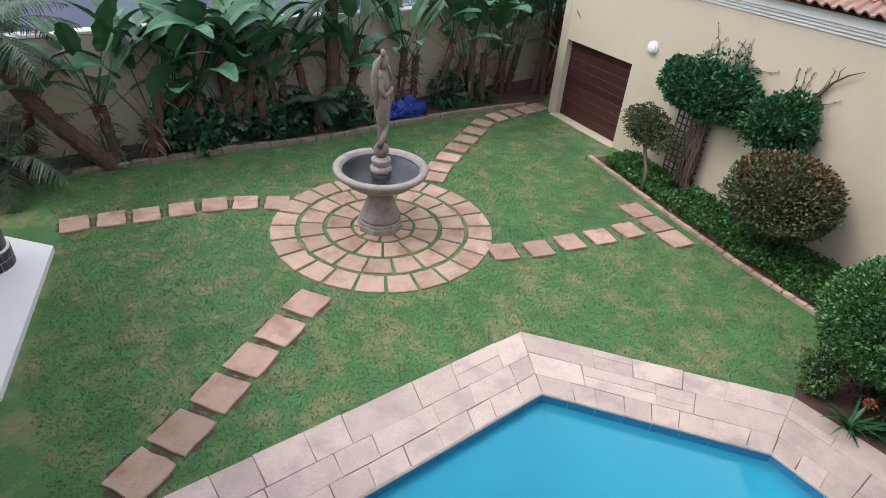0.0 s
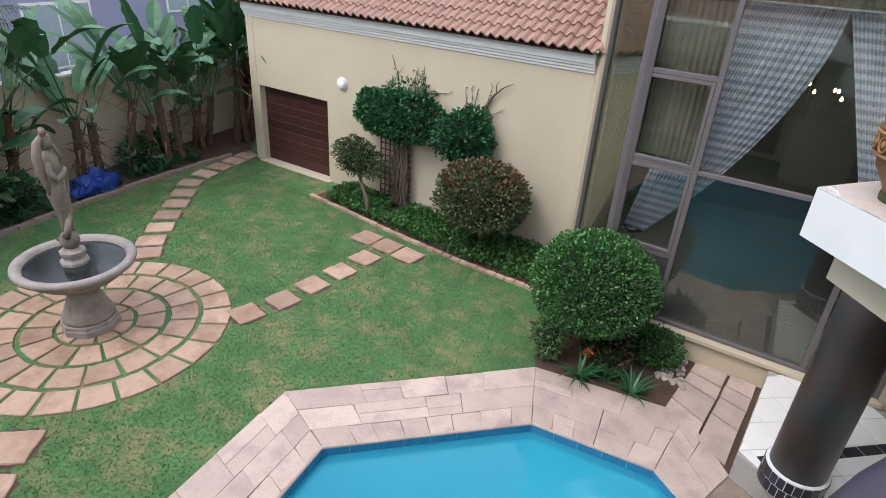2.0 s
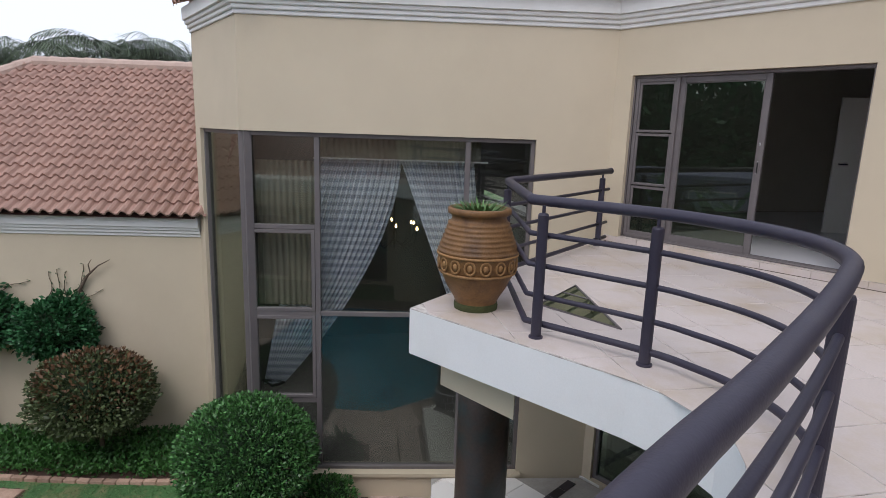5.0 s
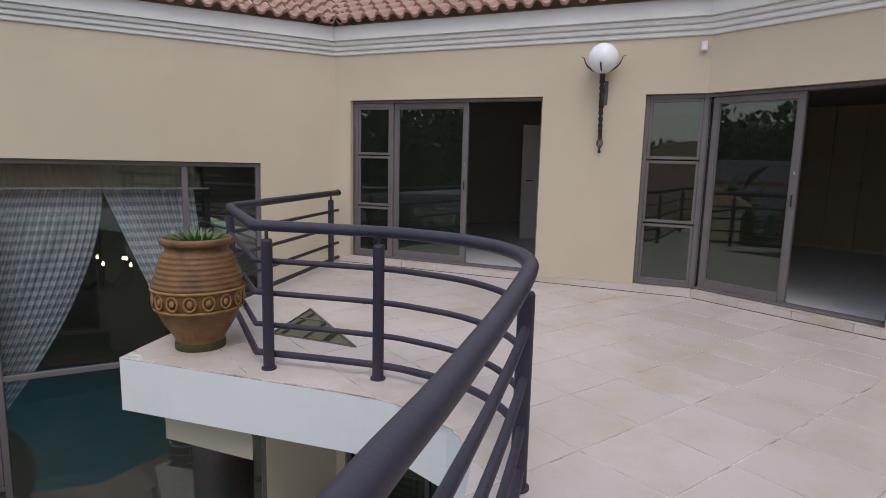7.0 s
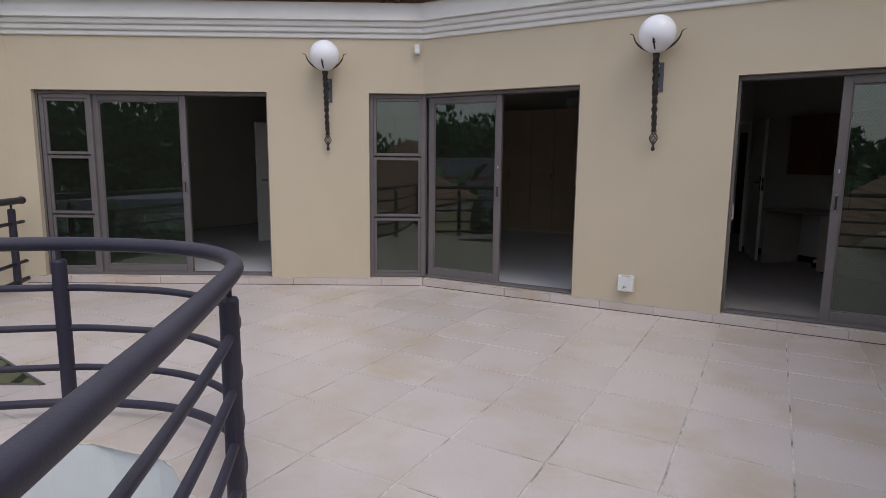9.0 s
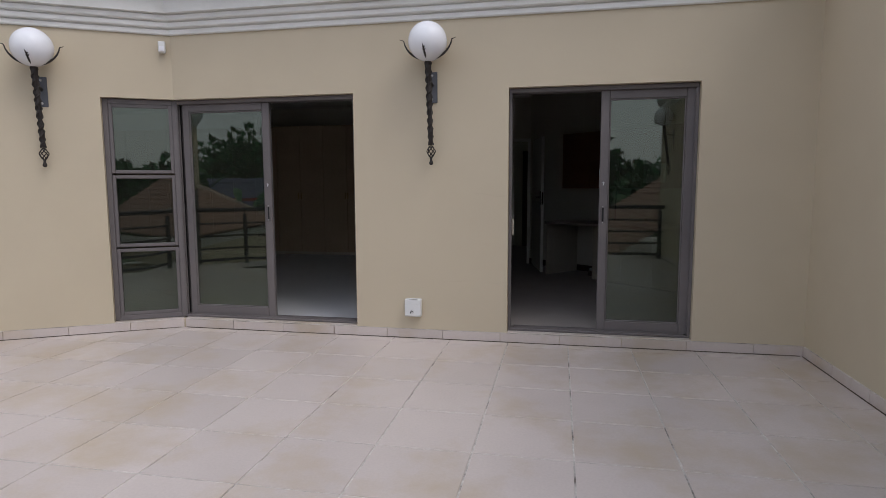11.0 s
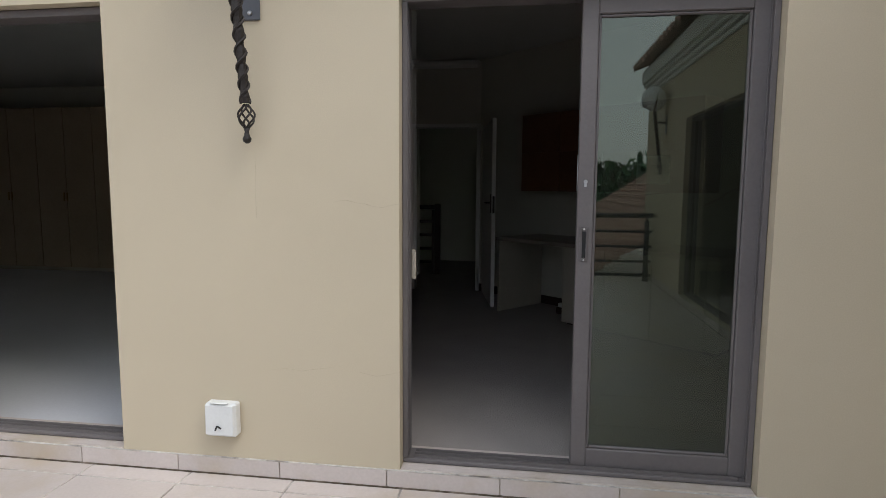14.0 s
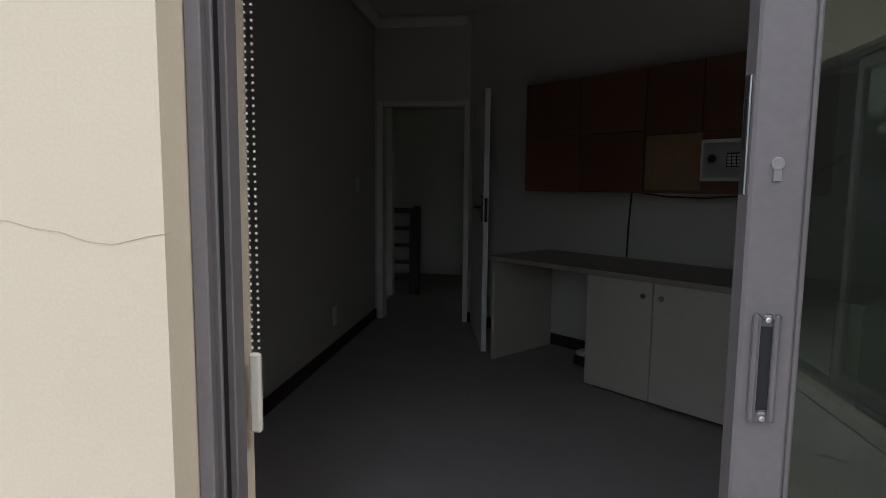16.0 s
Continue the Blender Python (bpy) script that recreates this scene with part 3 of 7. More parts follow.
cornice("trim_garage", [DG, FD], -0.445, "white stepped cornice under the garage roof", fascia=0.17)


def tiled_roof(name, a, b, up, rows, pitch, z, label, clip=None, tw=0.20, tl=0.30):
    """A roof slope of rolled clay tiles from eave a-b upwards along up (plan unit vector); each tile its own shape."""
    A, B, U = Vector((a[0], a[1], z)), Vector((b[0], b[1], z)), Vector((up[0], up[1], 0)).normalized()
    al = (B - A)
    ln = al.length
    al.normalize()
    rise = (U * math.cos(pitch) + Vector((0, 0, 1)) * math.sin(pitch))
    nrm = al.cross(rise)
    if nrm.z < 0:
        nrm = -nrm
    verts, faces = [], []
    prof = [(0, 0.0), (0.09, 0.004), (0.18, 0.012), (0.32, 0.055), (0.5, 0.078), (0.68, 0.055), (0.82, 0.012), (0.93, 0.004), (1.0, 0.0)]
    for r in range(rows):
        for c in range(int(ln / tw) + 1):
            o = A + al * (c * tw) + rise * (r * tl)
            if clip and not clip(o + al * tw * 0.5 + rise * tl * 0.5):
                continue
            jit = random.uniform(-0.006, 0.006)
            base = len(verts)
            for (d, lift) in ((0.0, 0.045), (tl * 1.08, 0.0)):
                for px, ph in prof:
                    verts.append(o + al * (px * tw) + rise * (d + jit) + nrm * (ph + lift))
            k = len(prof)
            for i in range(k - 1):
                faces.append((base + i, base + i + 1, base + k + i + 1, base + k + i))
            low = len(verts)
            for px, ph in prof:
                verts.append(o + al * (px * tw) + rise * jit + nrm * (ph + 0.010))
            for i in range(k - 1):
                faces.append((low + i, low + i + 1, base + i + 1, base + i))
    return verts, faces


def roof(name, slopes, label):
    r = empty(name, label=label, category="roof", kind="structure")
    for verts, faces in slopes:
        ob = raw("roof_tiles", verts, faces, M_ROOF, r)
        ob["kind"] = "stuff"
    return r


DV = (Vector(FD) - Vector(DG)).normalized()
UPD = Vector((-DV.y, DV.x))
ROOF_Z = -0.085
E0, E1 = Vector(DG) - UPD * 0.24 - DV * 0.07, Vector(FD) - UPD * 0.24
PITCH = radians(32.5)
HIP_RUN = 4.1


def hip_clip(p):
    q = Vector((p.x, p.y)) - E0
    s, u = q.dot(DV), q.dot(UPD)
    return u <= s + 0.05 and u < HIP_RUN + 0.1


def hip_clip2(p):
    q = Vector((p.x, p.y)) - E0
    s, u = q.dot(DV), q.dot(UPD)
    return s <= u + 0.05 and u <= 2 * HIP_RUN - s + 0.05


slopes = [tiled_roof("a", E0, E1, UPD, 18, PITCH, ROOF_Z, "", hip_clip),
          tiled_roof("b", E0 + UPD * 2 * HIP_RUN, E0, DV, 18, PITCH, ROOF_Z, "", hip_clip2)]
garage_roof = roof("garage_roof", slopes, "rolled clay tile hip roof over the garage")
rise_h = math.tan(PITCH)


def ridge_line(a, b, parent):
    """Half-round ridge tiles bedded in mortar."""
    a, b = Vector(a), Vector(b)
    n = int((b - a).length / 0.36)
    for k in range(n):
        bm = bmesh.new()
        p, q = a.lerp(b, k / n), a.lerp(b, (k + 1.08) / n)
        tube(bm, [p, p.lerp(q, 0.5), q], [0.14, 0.13, 0.12], 10)
        part("ridge_tile", bm, M_RIDGE, parent)


apex = E0 + (DV + UPD) * HIP_RUN
apex3 = (apex.x, apex.y, ROOF_Z + HIP_RUN * rise_h + 0.05)
ridge_line((E0.x, E0.y, ROOF_Z + 0.05), apex3, garage_roof)
far_r = E1 + UPD * HIP_RUN
ridge_line(apex3, (far_r.x, far_r.y, apex3[2]), garage_roof)
back = E0 + UPD * 2 * HIP_RUN
ridge_line((back.x, back.y, ROOF_Z + 0.05), apex3, garage_roof)
# underside of the garage roof
bm = bmesh.new()
vs = [bm.verts.new(v) for v in ((E0.x, E0.y, ROOF_Z - 0.02), (E1.x, E1.y, ROOF_Z - 0.02), (far_r.x, far_r.y, apex3[2] - 0.1), (apex3[0], apex3[1], apex3[2] - 0.1))]
bm.faces.new(vs)
e1b = E1 + UPD * 2 * HIP_RUN
vb = [bm.verts.new(v) for v in ((back.x, back.y, ROOF_Z - 0.02), (e1b.x, e1b.y, ROOF_Z - 0.02))]
bm.faces.new((vs[0], vs[3], vb[0]))
bm.faces.new((vs[3], vs[2], vb[1], vb[0]))
part("roof_board", bm, M_DSKIRT, garage_roof)
wall("wall_garage_end", (back.x + 0.25, back.y + 0.3), DG, GZ, -0.30, 0.24, [], M_WALL, "beige plastered garage end wall")

# upper roof: low strips of tile above the cornice
UZ = EAVE + 0.345
OUT = 0.22


def eave_slope(p0, p1, rows, ext0=0.0, ext1=0.0):
    d = (Vector(p1) - Vector(p0)).normalized()
    n = Vector((-d.y, d.x))
    a, b = Vector(p0) - n * OUT - d * ext0, Vector(p1) - n * OUT + d * ext1
    return tiled_roof("u", a, b, n, rows, radians(28), UZ, "")


upper_roof = roof("upper_roof", [eave_slope(CF, BC, 11, 0.3, 0.7), eave_slope(BC, AB, 11, 0.7, 0.6), eave_slope(AB, AE, 11, 0.6, 1.5), eave_slope(AE, (2.35, -6.85), 11, 1.5), eave_slope(FD, CF, 11, 0, 0.2)],
                  "rolled clay tile roof above the terrace walls")
bm = bmesh.new()
prism(bm, [FD, CF, BC, AB, AE, (2.35, -6.85), (8.5, -6.85), (8.5, 7.5), (-13.0, 7.5), (-13.0, -4.5)], EAVE + 0.30, EAVE + 0.36)
part("roof_board", bm, M_DSKIRT, upper_roof)

# ---- ground, pool and paving ----
POOL = [(-3.61, -9.38), (-5.20, -7.28), (-5.17, -5.75), (-4.0, -4.5), (0.6, -4.5), (1.4, -5.6), (1.4, -8.1), (0.5, -9.36)]
COPE = [(-4.16, -10.36), (-6.30, -7.56), (-6.36, -5.5), (-5.5, -4.94), (-4.4, -3.6), (1.0, -3.6), (2.3, -5.2), (2.3, -8.6), (0.6, -10.42)]


def sheet_with_hole(name, outer, hole, z, mat):
    bm = bmesh.new()
    es = []
    for poly in (outer, hole):
        vs = [bm.verts.new((x, y, z)) for x, y in poly]
        es += [bm.edges.new((vs[i], vs[(i + 1) % len(vs)])) for i in range(len(vs))]
    bmesh.ops.triangle_fill(bm, use_beauty=True, use_dissolve=False, edges=es)
    return part(name, bm, mat)


ground = tagged(sheet_with_hole("ground", [(-900, -900), (900, -900), (900, 900), (-900, 900)], COPE, GZ, M_GRASS),
                "green lawn with pale dry patches round the pool", "lawn", kind="structure")

# joint bed of the coping: a ring between the two outlines
bm = bmesh.new()
es = []
for poly in (COPE, POOL):
    vs = [bm.verts.new((x, y, GZ + 0.006)) for x, y in poly]
    es += [bm.edges.new((vs[i], vs[(i + 1) % len(vs)])) for i in range(len(vs))]
bmesh.ops.triangle_fill(bm, use_beauty=True, use_dissolve=False, edges=es)
coping = tagged(part("pavement_pool", bm, M_JOINT), "pink sandstone crazy paving round the pool", "paving", kind="structure")

M_POOLT = material("pool_plaster", (0.14, 0.66, 0.80), 0.6, 1.5, 0.06, 30, 0.03)
M_BAND = material("pool_band_tile", (0.03, 0.20, 0.36), 0.3, 8, 0.25, 50, 0.05, rand=0.2)
bm = bmesh.new()
lo = [bm.verts.new((x, y, GZ - 1.9)) for x, y in POOL]
hi = [bm.verts.new((x, y, GZ - 0.0)) for x, y in POOL]
bm.faces.new(lo)
for i in range(len(POOL)):
    j = (i + 1) % len(POOL)
    bm.faces.new((lo[i], lo[j], hi[j], hi[i]))
pool = tagged(part("swimming_pool", bm, M_POOLT), "blue plastered swimming pool filled with water", "pool", kind="structure")
pc = Vector((sum(p[0] for p in POOL) / len(POOL), sum(p[1] for p in POOL) / len(POOL)))
bm = bmesh.new()
for i in range(len(POOL)):
    p, q = Vector(POOL[i]), Vector(POOL[(i + 1) % len(POOL)])
    d = (q - p).normalized()
    nin = Vector((-d.y, d.x))
    if nin.dot(pc - p) < 0:
        nin = -nin
    n = max(1, int((q - p).length / 0.3))
    for k in range(n):
        a, b = p.lerp(q, k / n + 0.01 / n), p.lerp(q, (k + 0.985) / n)
        f = [(a.x, a.y), (b.x, b.y), (b.x + nin.x * 0.012, b.y + nin.y * 0.012), (a.x + nin.x * 0.012, a.y + nin.y * 0.012)]
        if area(f) < 0:
            f = f[::-1]
        prism(bm, f, GZ - 0.24, GZ - 0.005)
band = part("tile_band", bm, M_BAND, pool, "dark blue tile band at the waterline")
M_WATER = bpy.data.materials.new("pool_water")
M_WATER.use_nodes = True
_n, _l = M_WATER.node_tree.nodes, M_WATER.node_tree.links
_n.remove(_n["Principled BSDF"])
_t, _g, _f, _x = _n.new("ShaderNodeBsdfTransparent"), _n.new("ShaderNodeBsdfGlossy"), _n.new("ShaderNodeFresnel"), _n.new("ShaderNodeMixShader")
_t.inputs[0].default_value = (0.62, 0.95, 0.98, 1)
_g.inputs["Roughness"].default_value = 0.03
_f.inputs[0].default_value = 1.33
_w, _b = _n.new("ShaderNodeTexNoise"), _n.new("ShaderNodeBump")
_w.inputs["Scale"].default_value = 2.2
_b.inputs["Strength"].default_value, _b.inputs["Distance"].default_value = 0.08, 0.03
_l.new(_w.outputs[0], _b.inputs["Height"])
for _q in (_g, _f):
    _l.new(_b.outputs[0], _q.inputs["Normal"])
for _a, _k in ((_f, 0), (_t, 1), (_g, 2)):
    _l.new(_a.outputs[0], _x.inputs[_k])
_m = _n.new("ShaderNodeMath")
_m.operation = "MULTIPLY"
_m.inputs[1].default_value = 0.3
_l.new(_f.outputs[0], _m.inputs[0])
_l.new(_m.outputs[0], _x.inputs[0])
_d, _y = _n.new("ShaderNodeBsdfDiffuse"), _n.new("ShaderNodeMixShader")
_d.inputs[0].default_value = (0.045, 0.36, 0.50, 1)
_y.inputs[0].default_value = 0.55
_l.new(_t.outputs[0], _y.inputs[1])
_l.new(_d.outputs[0], _y.inputs[2])
_l.new(_y.outputs[0], _x.inputs[1])
_l.new(_x.outputs[0], _n["Material Output"].inputs[0])
bm = bmesh.new()
bm.faces.new([bm.verts.new((x, y, GZ - 0.12)) for x, y in POOL])
water = tagged(part("water", bm, M_WATER), "clear still blue pool water", "water", kind="structure")
water.visible_shadow = False

# lower patio: raised white tiled floor under the terrace
PATIO = [(-7.42, -4.55), (-5.5, -4.94), (-4.9, -4.1), (-4.3, -3.3), (2.3, -3.3), (2.3, -0.05), (-3.18, -0.05), (-7.12, -2.34)]
bm = bmesh.new()
prism(bm, PATIO, GZ - 0.1, PZ - 0.012)
patio = tagged(part("floor_patio", bm, M_PJOINT), "white tiled lower patio", "floor", kind="structure")
left_patio = [(0.70, -15.56), (1.62, -12.60), (4.0, -12.4), (4.0, -16.6), (1.6, -16.6)]
bm = bmesh.new()
prism(bm, left_patio, GZ - 0.1, GZ + 0.10)
patio2 = tagged(part("floor_side_patio", bm, M_PTILE), "white tiled side patio edge", "floor", kind="structure")


def column(name, x, y, z0, z1, r, label):
    c = empty(name, label=label, category="column", kind="structure")
    bm = bmesh.new()
    lathe(bm, [(r, z0 + 0.3), (r * 0.985, z1)], 40, (x, y, 0))
    part("shaft", bm, M_COLUMN, c, smooth=True)
    bm = bmesh.new()
    lathe(bm, [(r + 0.03, z0), (r + 0.03, z0 + 0.29), (r, z0 + 0.3)], 40, (x, y, 0))
    b = part("base", bm, M_PLASTIC, c)
    for k in range(24):
        for j in range(2):
            bm = bmesh.new()
            a0 = 2 * math.pi * (k + 0.06 + 0.5 * j) / 24
            a1 = 2 * math.pi * (k + 0.94 + 0.5 * j) / 24
            rr = r + 0.032
            z = z0 + 0.01 + j * 0.14
            p = [(x + rr * math.cos(a0), y + rr * math.sin(a0)), (x + rr * math.cos(a1), y + rr * math.sin(a1)),
                 (x + (rr + 0.008) * math.cos(a1), y + (rr + 0.008) * math.sin(a1)), (x + (rr + 0.008) * math.cos(a0), y + (rr + 0.008) * math.sin(a0))]
            prism(bm, p, z, z + 0.125)
            part("mosaic_tile", bm, M_DARKTILE, b)
    return c


column("column", -5.28, -4.42, PZ, -0.39, 0.28, "dark bronze painted round column on a dark mosaic base")
column("column", 1.52, -15.42, GZ + 0.1, 0.2, 0.30, "dark bronze painted round column on the side patio")

# boundary wall at the back of the garden
BW = -19.1
wall("wall_boundary", (-20.0, BW), (9.0, BW), GZ, -1.72, -0.22, [], M_WALL, "beige plastered garden boundary wall")
tagged(one_box("trim_boundary", -20, BW - 0.26, -1.72, 9, BW + 0.04, -1.66, M_WHITE, bevel=0.01), "white coping on the garden boundary wall", "coping", kind="structure")
wall("wall_boundary_side", (9.0, -19.1), (9.0, 8), GZ, -1.7, 0.22, [], M_WALL, "beige plastered side boundary wall")

# single-storey east wing with a covered patio
WX = 4.2
wall("wall_wing", (WX, -6.9), (WX, -17.5), GZ, -0.6, 0.24, [(0.6, 3.4, GZ + 0.12, -1.7), (4.2, 7.0, GZ + 0.12, -1.7)], M_WALL, "beige plastered wing wall with patio doors")
mW2, _ = frame_on((WX, -6.9), (WX, -17.5))
for a, b in ((0.6, 3.4), (4.2, 7.0)):
    w = empty("window_wing", label="bronze aluminium patio door of the wing", category="window", kind="structure")
    bm = bmesh.new()
    bar_frame(bm, mW2, a + 0.002, b - 0.002, GZ + 0.122, -1.702, 0.05, 0.15, 0.06)
    box(bm, (a + b) / 2 - 0.03, 0.06, GZ + 0.18, (a + b) / 2 + 0.03, 0.14, -1.76, mW2)
    part("window_frame", bm, M_FRAME, w)
    pane(mW2, a + 0.06, (a + b) / 2 - 0.03, GZ + 0.18, -1.76, 0.1, w)
    pane(mW2, (a + b) / 2 + 0.03, b - 0.06, GZ + 0.18, -1.76, 0.1, w)
# Unseen back wall in dark skirting colour, standing in for an unlit room.
tagged(one_box("wall_wing_back", WX + 3.0, -17.5, GZ, WX + 3.1, -6.9, -0.6, M_DSKIRT), "wing room back wall, coloured dark for the dim room", "wall", kind="structure")
tagged(one_box("wing_beam", 1.75, -17.3, -1.0, 2.05, -6.95, -0.56, M_WALL), "beige plastered beam of the covered patio", "beam", kind="structure")
cornice("trim_wing", [(1.74, -6.95), (1.74, -17.3)], -0.55, "white stepped cornice of the wing", fascia=0.19)
wing_roof = roof("wing_roof", [tiled_roof("w", (1.48, -17.4), (1.48, -6.9), (1, 0), 15, PITCH, ROOF_Z, "")], "rolled clay tile roof over the wing")
tagged(one_box("ceiling_wing", 1.76, -17.3, -0.56, 7.5, -6.95, -0.53, M_CEIL), "white patio ceiling", "ceiling", kind="structure")


# ---- railing ----
def smooth_line(pts, n):
    """Catmull-Rom through plan points."""
    out = []
    P = [Vector(p) for p in pts]
    P = [P[0] * 2 - P[1]] + P + [P[-1] * 2 - P[-2]]
    for i in range(1, len(P) - 2):
        for k in range(n):
            t = k / n
            a, b, c, d = P[i - 1], P[i], P[i + 1], P[i + 2]
            out.append(0.5 * ((2 * b) + (c - a) * t + (2 * a - 5 * b + 4 * c - d) * t * t + (3 * b - a - 3 * c + d) * t ** 3))
    out.append(P[-2])
    return out


railing = empty("railing", label="dark painted tubular steel railing along the terrace edge", category="railing")
straight = [Vector(p) for p in RAIL_LINE[:3]]
curve = smooth_line(RAIL_LINE[2:], 4)
line = [straight[0], straight[1].lerp(straight[0], 0.03), straight[1].lerp(straight[2], 0.04), straight[2].lerp(straight[1], 0.02)] + curve
bm = bmesh.new()
tube(bm, [(p.x, p.y, 0.965) for p in line], 0.037, 14)
part("handrail", bm, M_RAIL, railing, "thick rounded handrail", smooth=True)
bm = bmesh.new()
bmesh.ops.create_uvsphere(bm, u_segments=12, v_segments=8, radius=0.043, matrix=Matrix.Translation((line[0].x, line[0].y, 0.965)))
part("end_cap", bm, M_RAIL, railing, smooth=True)
for z in (0.09, 0.29, 0.51, 0.73):
    bm = bmesh.new()
    tube(bm, [(p.x, p.y, z) for p in line], 0.019 if z > 0.2 else 0.024, 10)
    part("rail_bar", bm, M_RAIL, railing, smooth=True)


def post(x, y):
    bm = bmesh.new()
    lathe(bm, [(0.05, 0.0), (0.05, 0.012), (0.037, 0.016), (0.037, 0.872), (0.031, 0.884), (0.012, 0.888), (0.012, 0.94)], 20, (x, y, 0))
    part("post", bm, M_RAIL, railing, smooth=False)


for x, y in ((-6.76, -2.56), (-5.11, -4.34), (-3.49, -4.59), (-2.93, -4.07), (-1.47, -4.21), (-0.06, -5.985), (1.05, -6.13), (2.25, -6.13)):
    post(x, y)


# ---- terracotta pot with a succulent ----
def big_pot(x, y):
    pot = empty("terracotta_pot", pose(x, y, 0, 0, 0, 20) @ Matrix.Diagonal((0.94, 0.94, 1.0, 1)), "large brown terracotta urn with ridged neck on the slab corner", "plant pot")
    prof = [(0.17, 0.0), (0.185, 0.03), (0.18, 0.06), (0.20, 0.10), (0.265, 0.20), (0.315, 0.31), (0.335, 0.40), (0.34, 0.47)]
    z, r = 0.47, 0.34
    for k in range(7):
        prof += [(r + 0.006, z + 0.010), (r + 0.004, z + 0.024), (r - 0.012, z + 0.032)]
        z += 0.036
        r -= 0.0135
    prof += [(0.235, z + 0.01), (0.232, z + 0.045), (0.255, z + 0.05), (0.27, z + 0.06), (0.272, z + 0.095), (0.255, z + 0.105), (0.225, z + 0.10), (0.22, z + 0.04)]
    bm = bmesh.new()
    lathe(bm, prof, 48)
    part("body", bm, M_TERRA, pot, smooth=True)
    bm = bmesh.new()
    lathe(bm, [(0.188, 0.0), (0.192, 0.03), (0.186, 0.055)], 40)
    part("foot", bm, M_MOSS, pot, "mossy green foot")
    for zz, rr in ((0.315, 0.325), (0.46, 0.344)):
        bm = bmesh.new()
        tube(bm, [(rr * math.cos(a), rr * math.sin(a), zz) for a in np.linspace(0, 2 * math.pi, 40, endpoint=False)], 0.011, 8, closed=True)
        part("band", bm, M_TERRA_LT, pot, smooth=True)
    for k in range(16):
        a = 2 * math.pi * k / 16
        bm = bmesh.new()
        ring = [(0.0, 0.043 * math.cos(t), 0.05 * math.sin(t)) for t in np.linspace(0, 2 * math.pi, 14, endpoint=False)]
        tube(bm, ring, 0.009, 6, closed=True)
        bmesh.ops.create_uvsphere(bm, u_segments=10, v_segments=6, radius=0.022, matrix=Matrix.Diagonal((0.6, 1, 1.2, 1)))
        bmesh.ops.transform(bm, matrix=pose(0, 0, 0, 0, 0, math.degrees(a)) @ pose(0.335, 0, 0.388), verts=bm.verts)
        part("medallion", bm, M_TERRA_LT, pot, "raised round relief medallion", smooth=True)
    bm = bmesh.new()
    bmesh.ops.create_circle(bm, cap_ends=True, segments=24, radius=0.225, matrix=Matrix.Translation((0, 0, 0.79)))
    part("soil", bm, M_SOIL, pot)
    plant = empty("succulent", pose(x, y, 0.79), "light green spiky succulent growing in the urn", "plant")
    rnd = random.Random(5)
    verts, faces = [], []
    for k in range(110):
        a, q = rnd.uniform(0, 6.283), math.sqrt(rnd.random()) * 0.17
        b = Vector((q * math.cos(a), q * math.sin(a), 0.0))
        d = Vector((math.cos(a + rnd.uniform(-.6, .6)), math.sin(a + rnd.uniform(-.6, .6)), 0)) * (0.25 + q * 4.5) + Vector((0, 0, 0.9))
        d.normalize()
        add_blade(verts, faces, b, d, rnd.uniform(0.07, 0.14), 0.013, 0.35, 3)
    raw("rosette", verts, faces, L_ALOE, plant)
    return pot


def add_blade(verts, faces, base, d, length, width, droop, seg, taper=None):
    """A strap-like leaf that arches down."""
    side = d.cross(Vector((0, 0, 1)))
    if side.length < 0.05:
        side = Vector((1, 0, 0))
    side.normalize()
    p, dirn = Vector(base), Vector(d)
    s0 = len(verts)
    for i in range(seg + 1):
        t = i / seg
        w = width * (taper(t) if taper else (1 - t) ** 0.7)
        if i == seg and not taper:
            verts.append(p.copy())
        else:
            verts.append(p - side * w)
            verts.append(p + side * w)
        dirn = (dirn + Vector((0, 0, -droop / seg))).normalized()
        p = p + dirn * (length / seg)
    for i in range(seg):
        a = s0 + 2 * i
        if i == seg - 1 and not taper:
            faces.append((a, a + 1, a + 2))
        else:
            faces.append((a, a + 1, a + 3, a + 2))


big_pot(-4.24, -4.84)

# ---- glass skylight let into the terrace floor ----
TRI = [(-4.25, -4.29), (-3.58, -3.89), (-4.81, -3.71)]


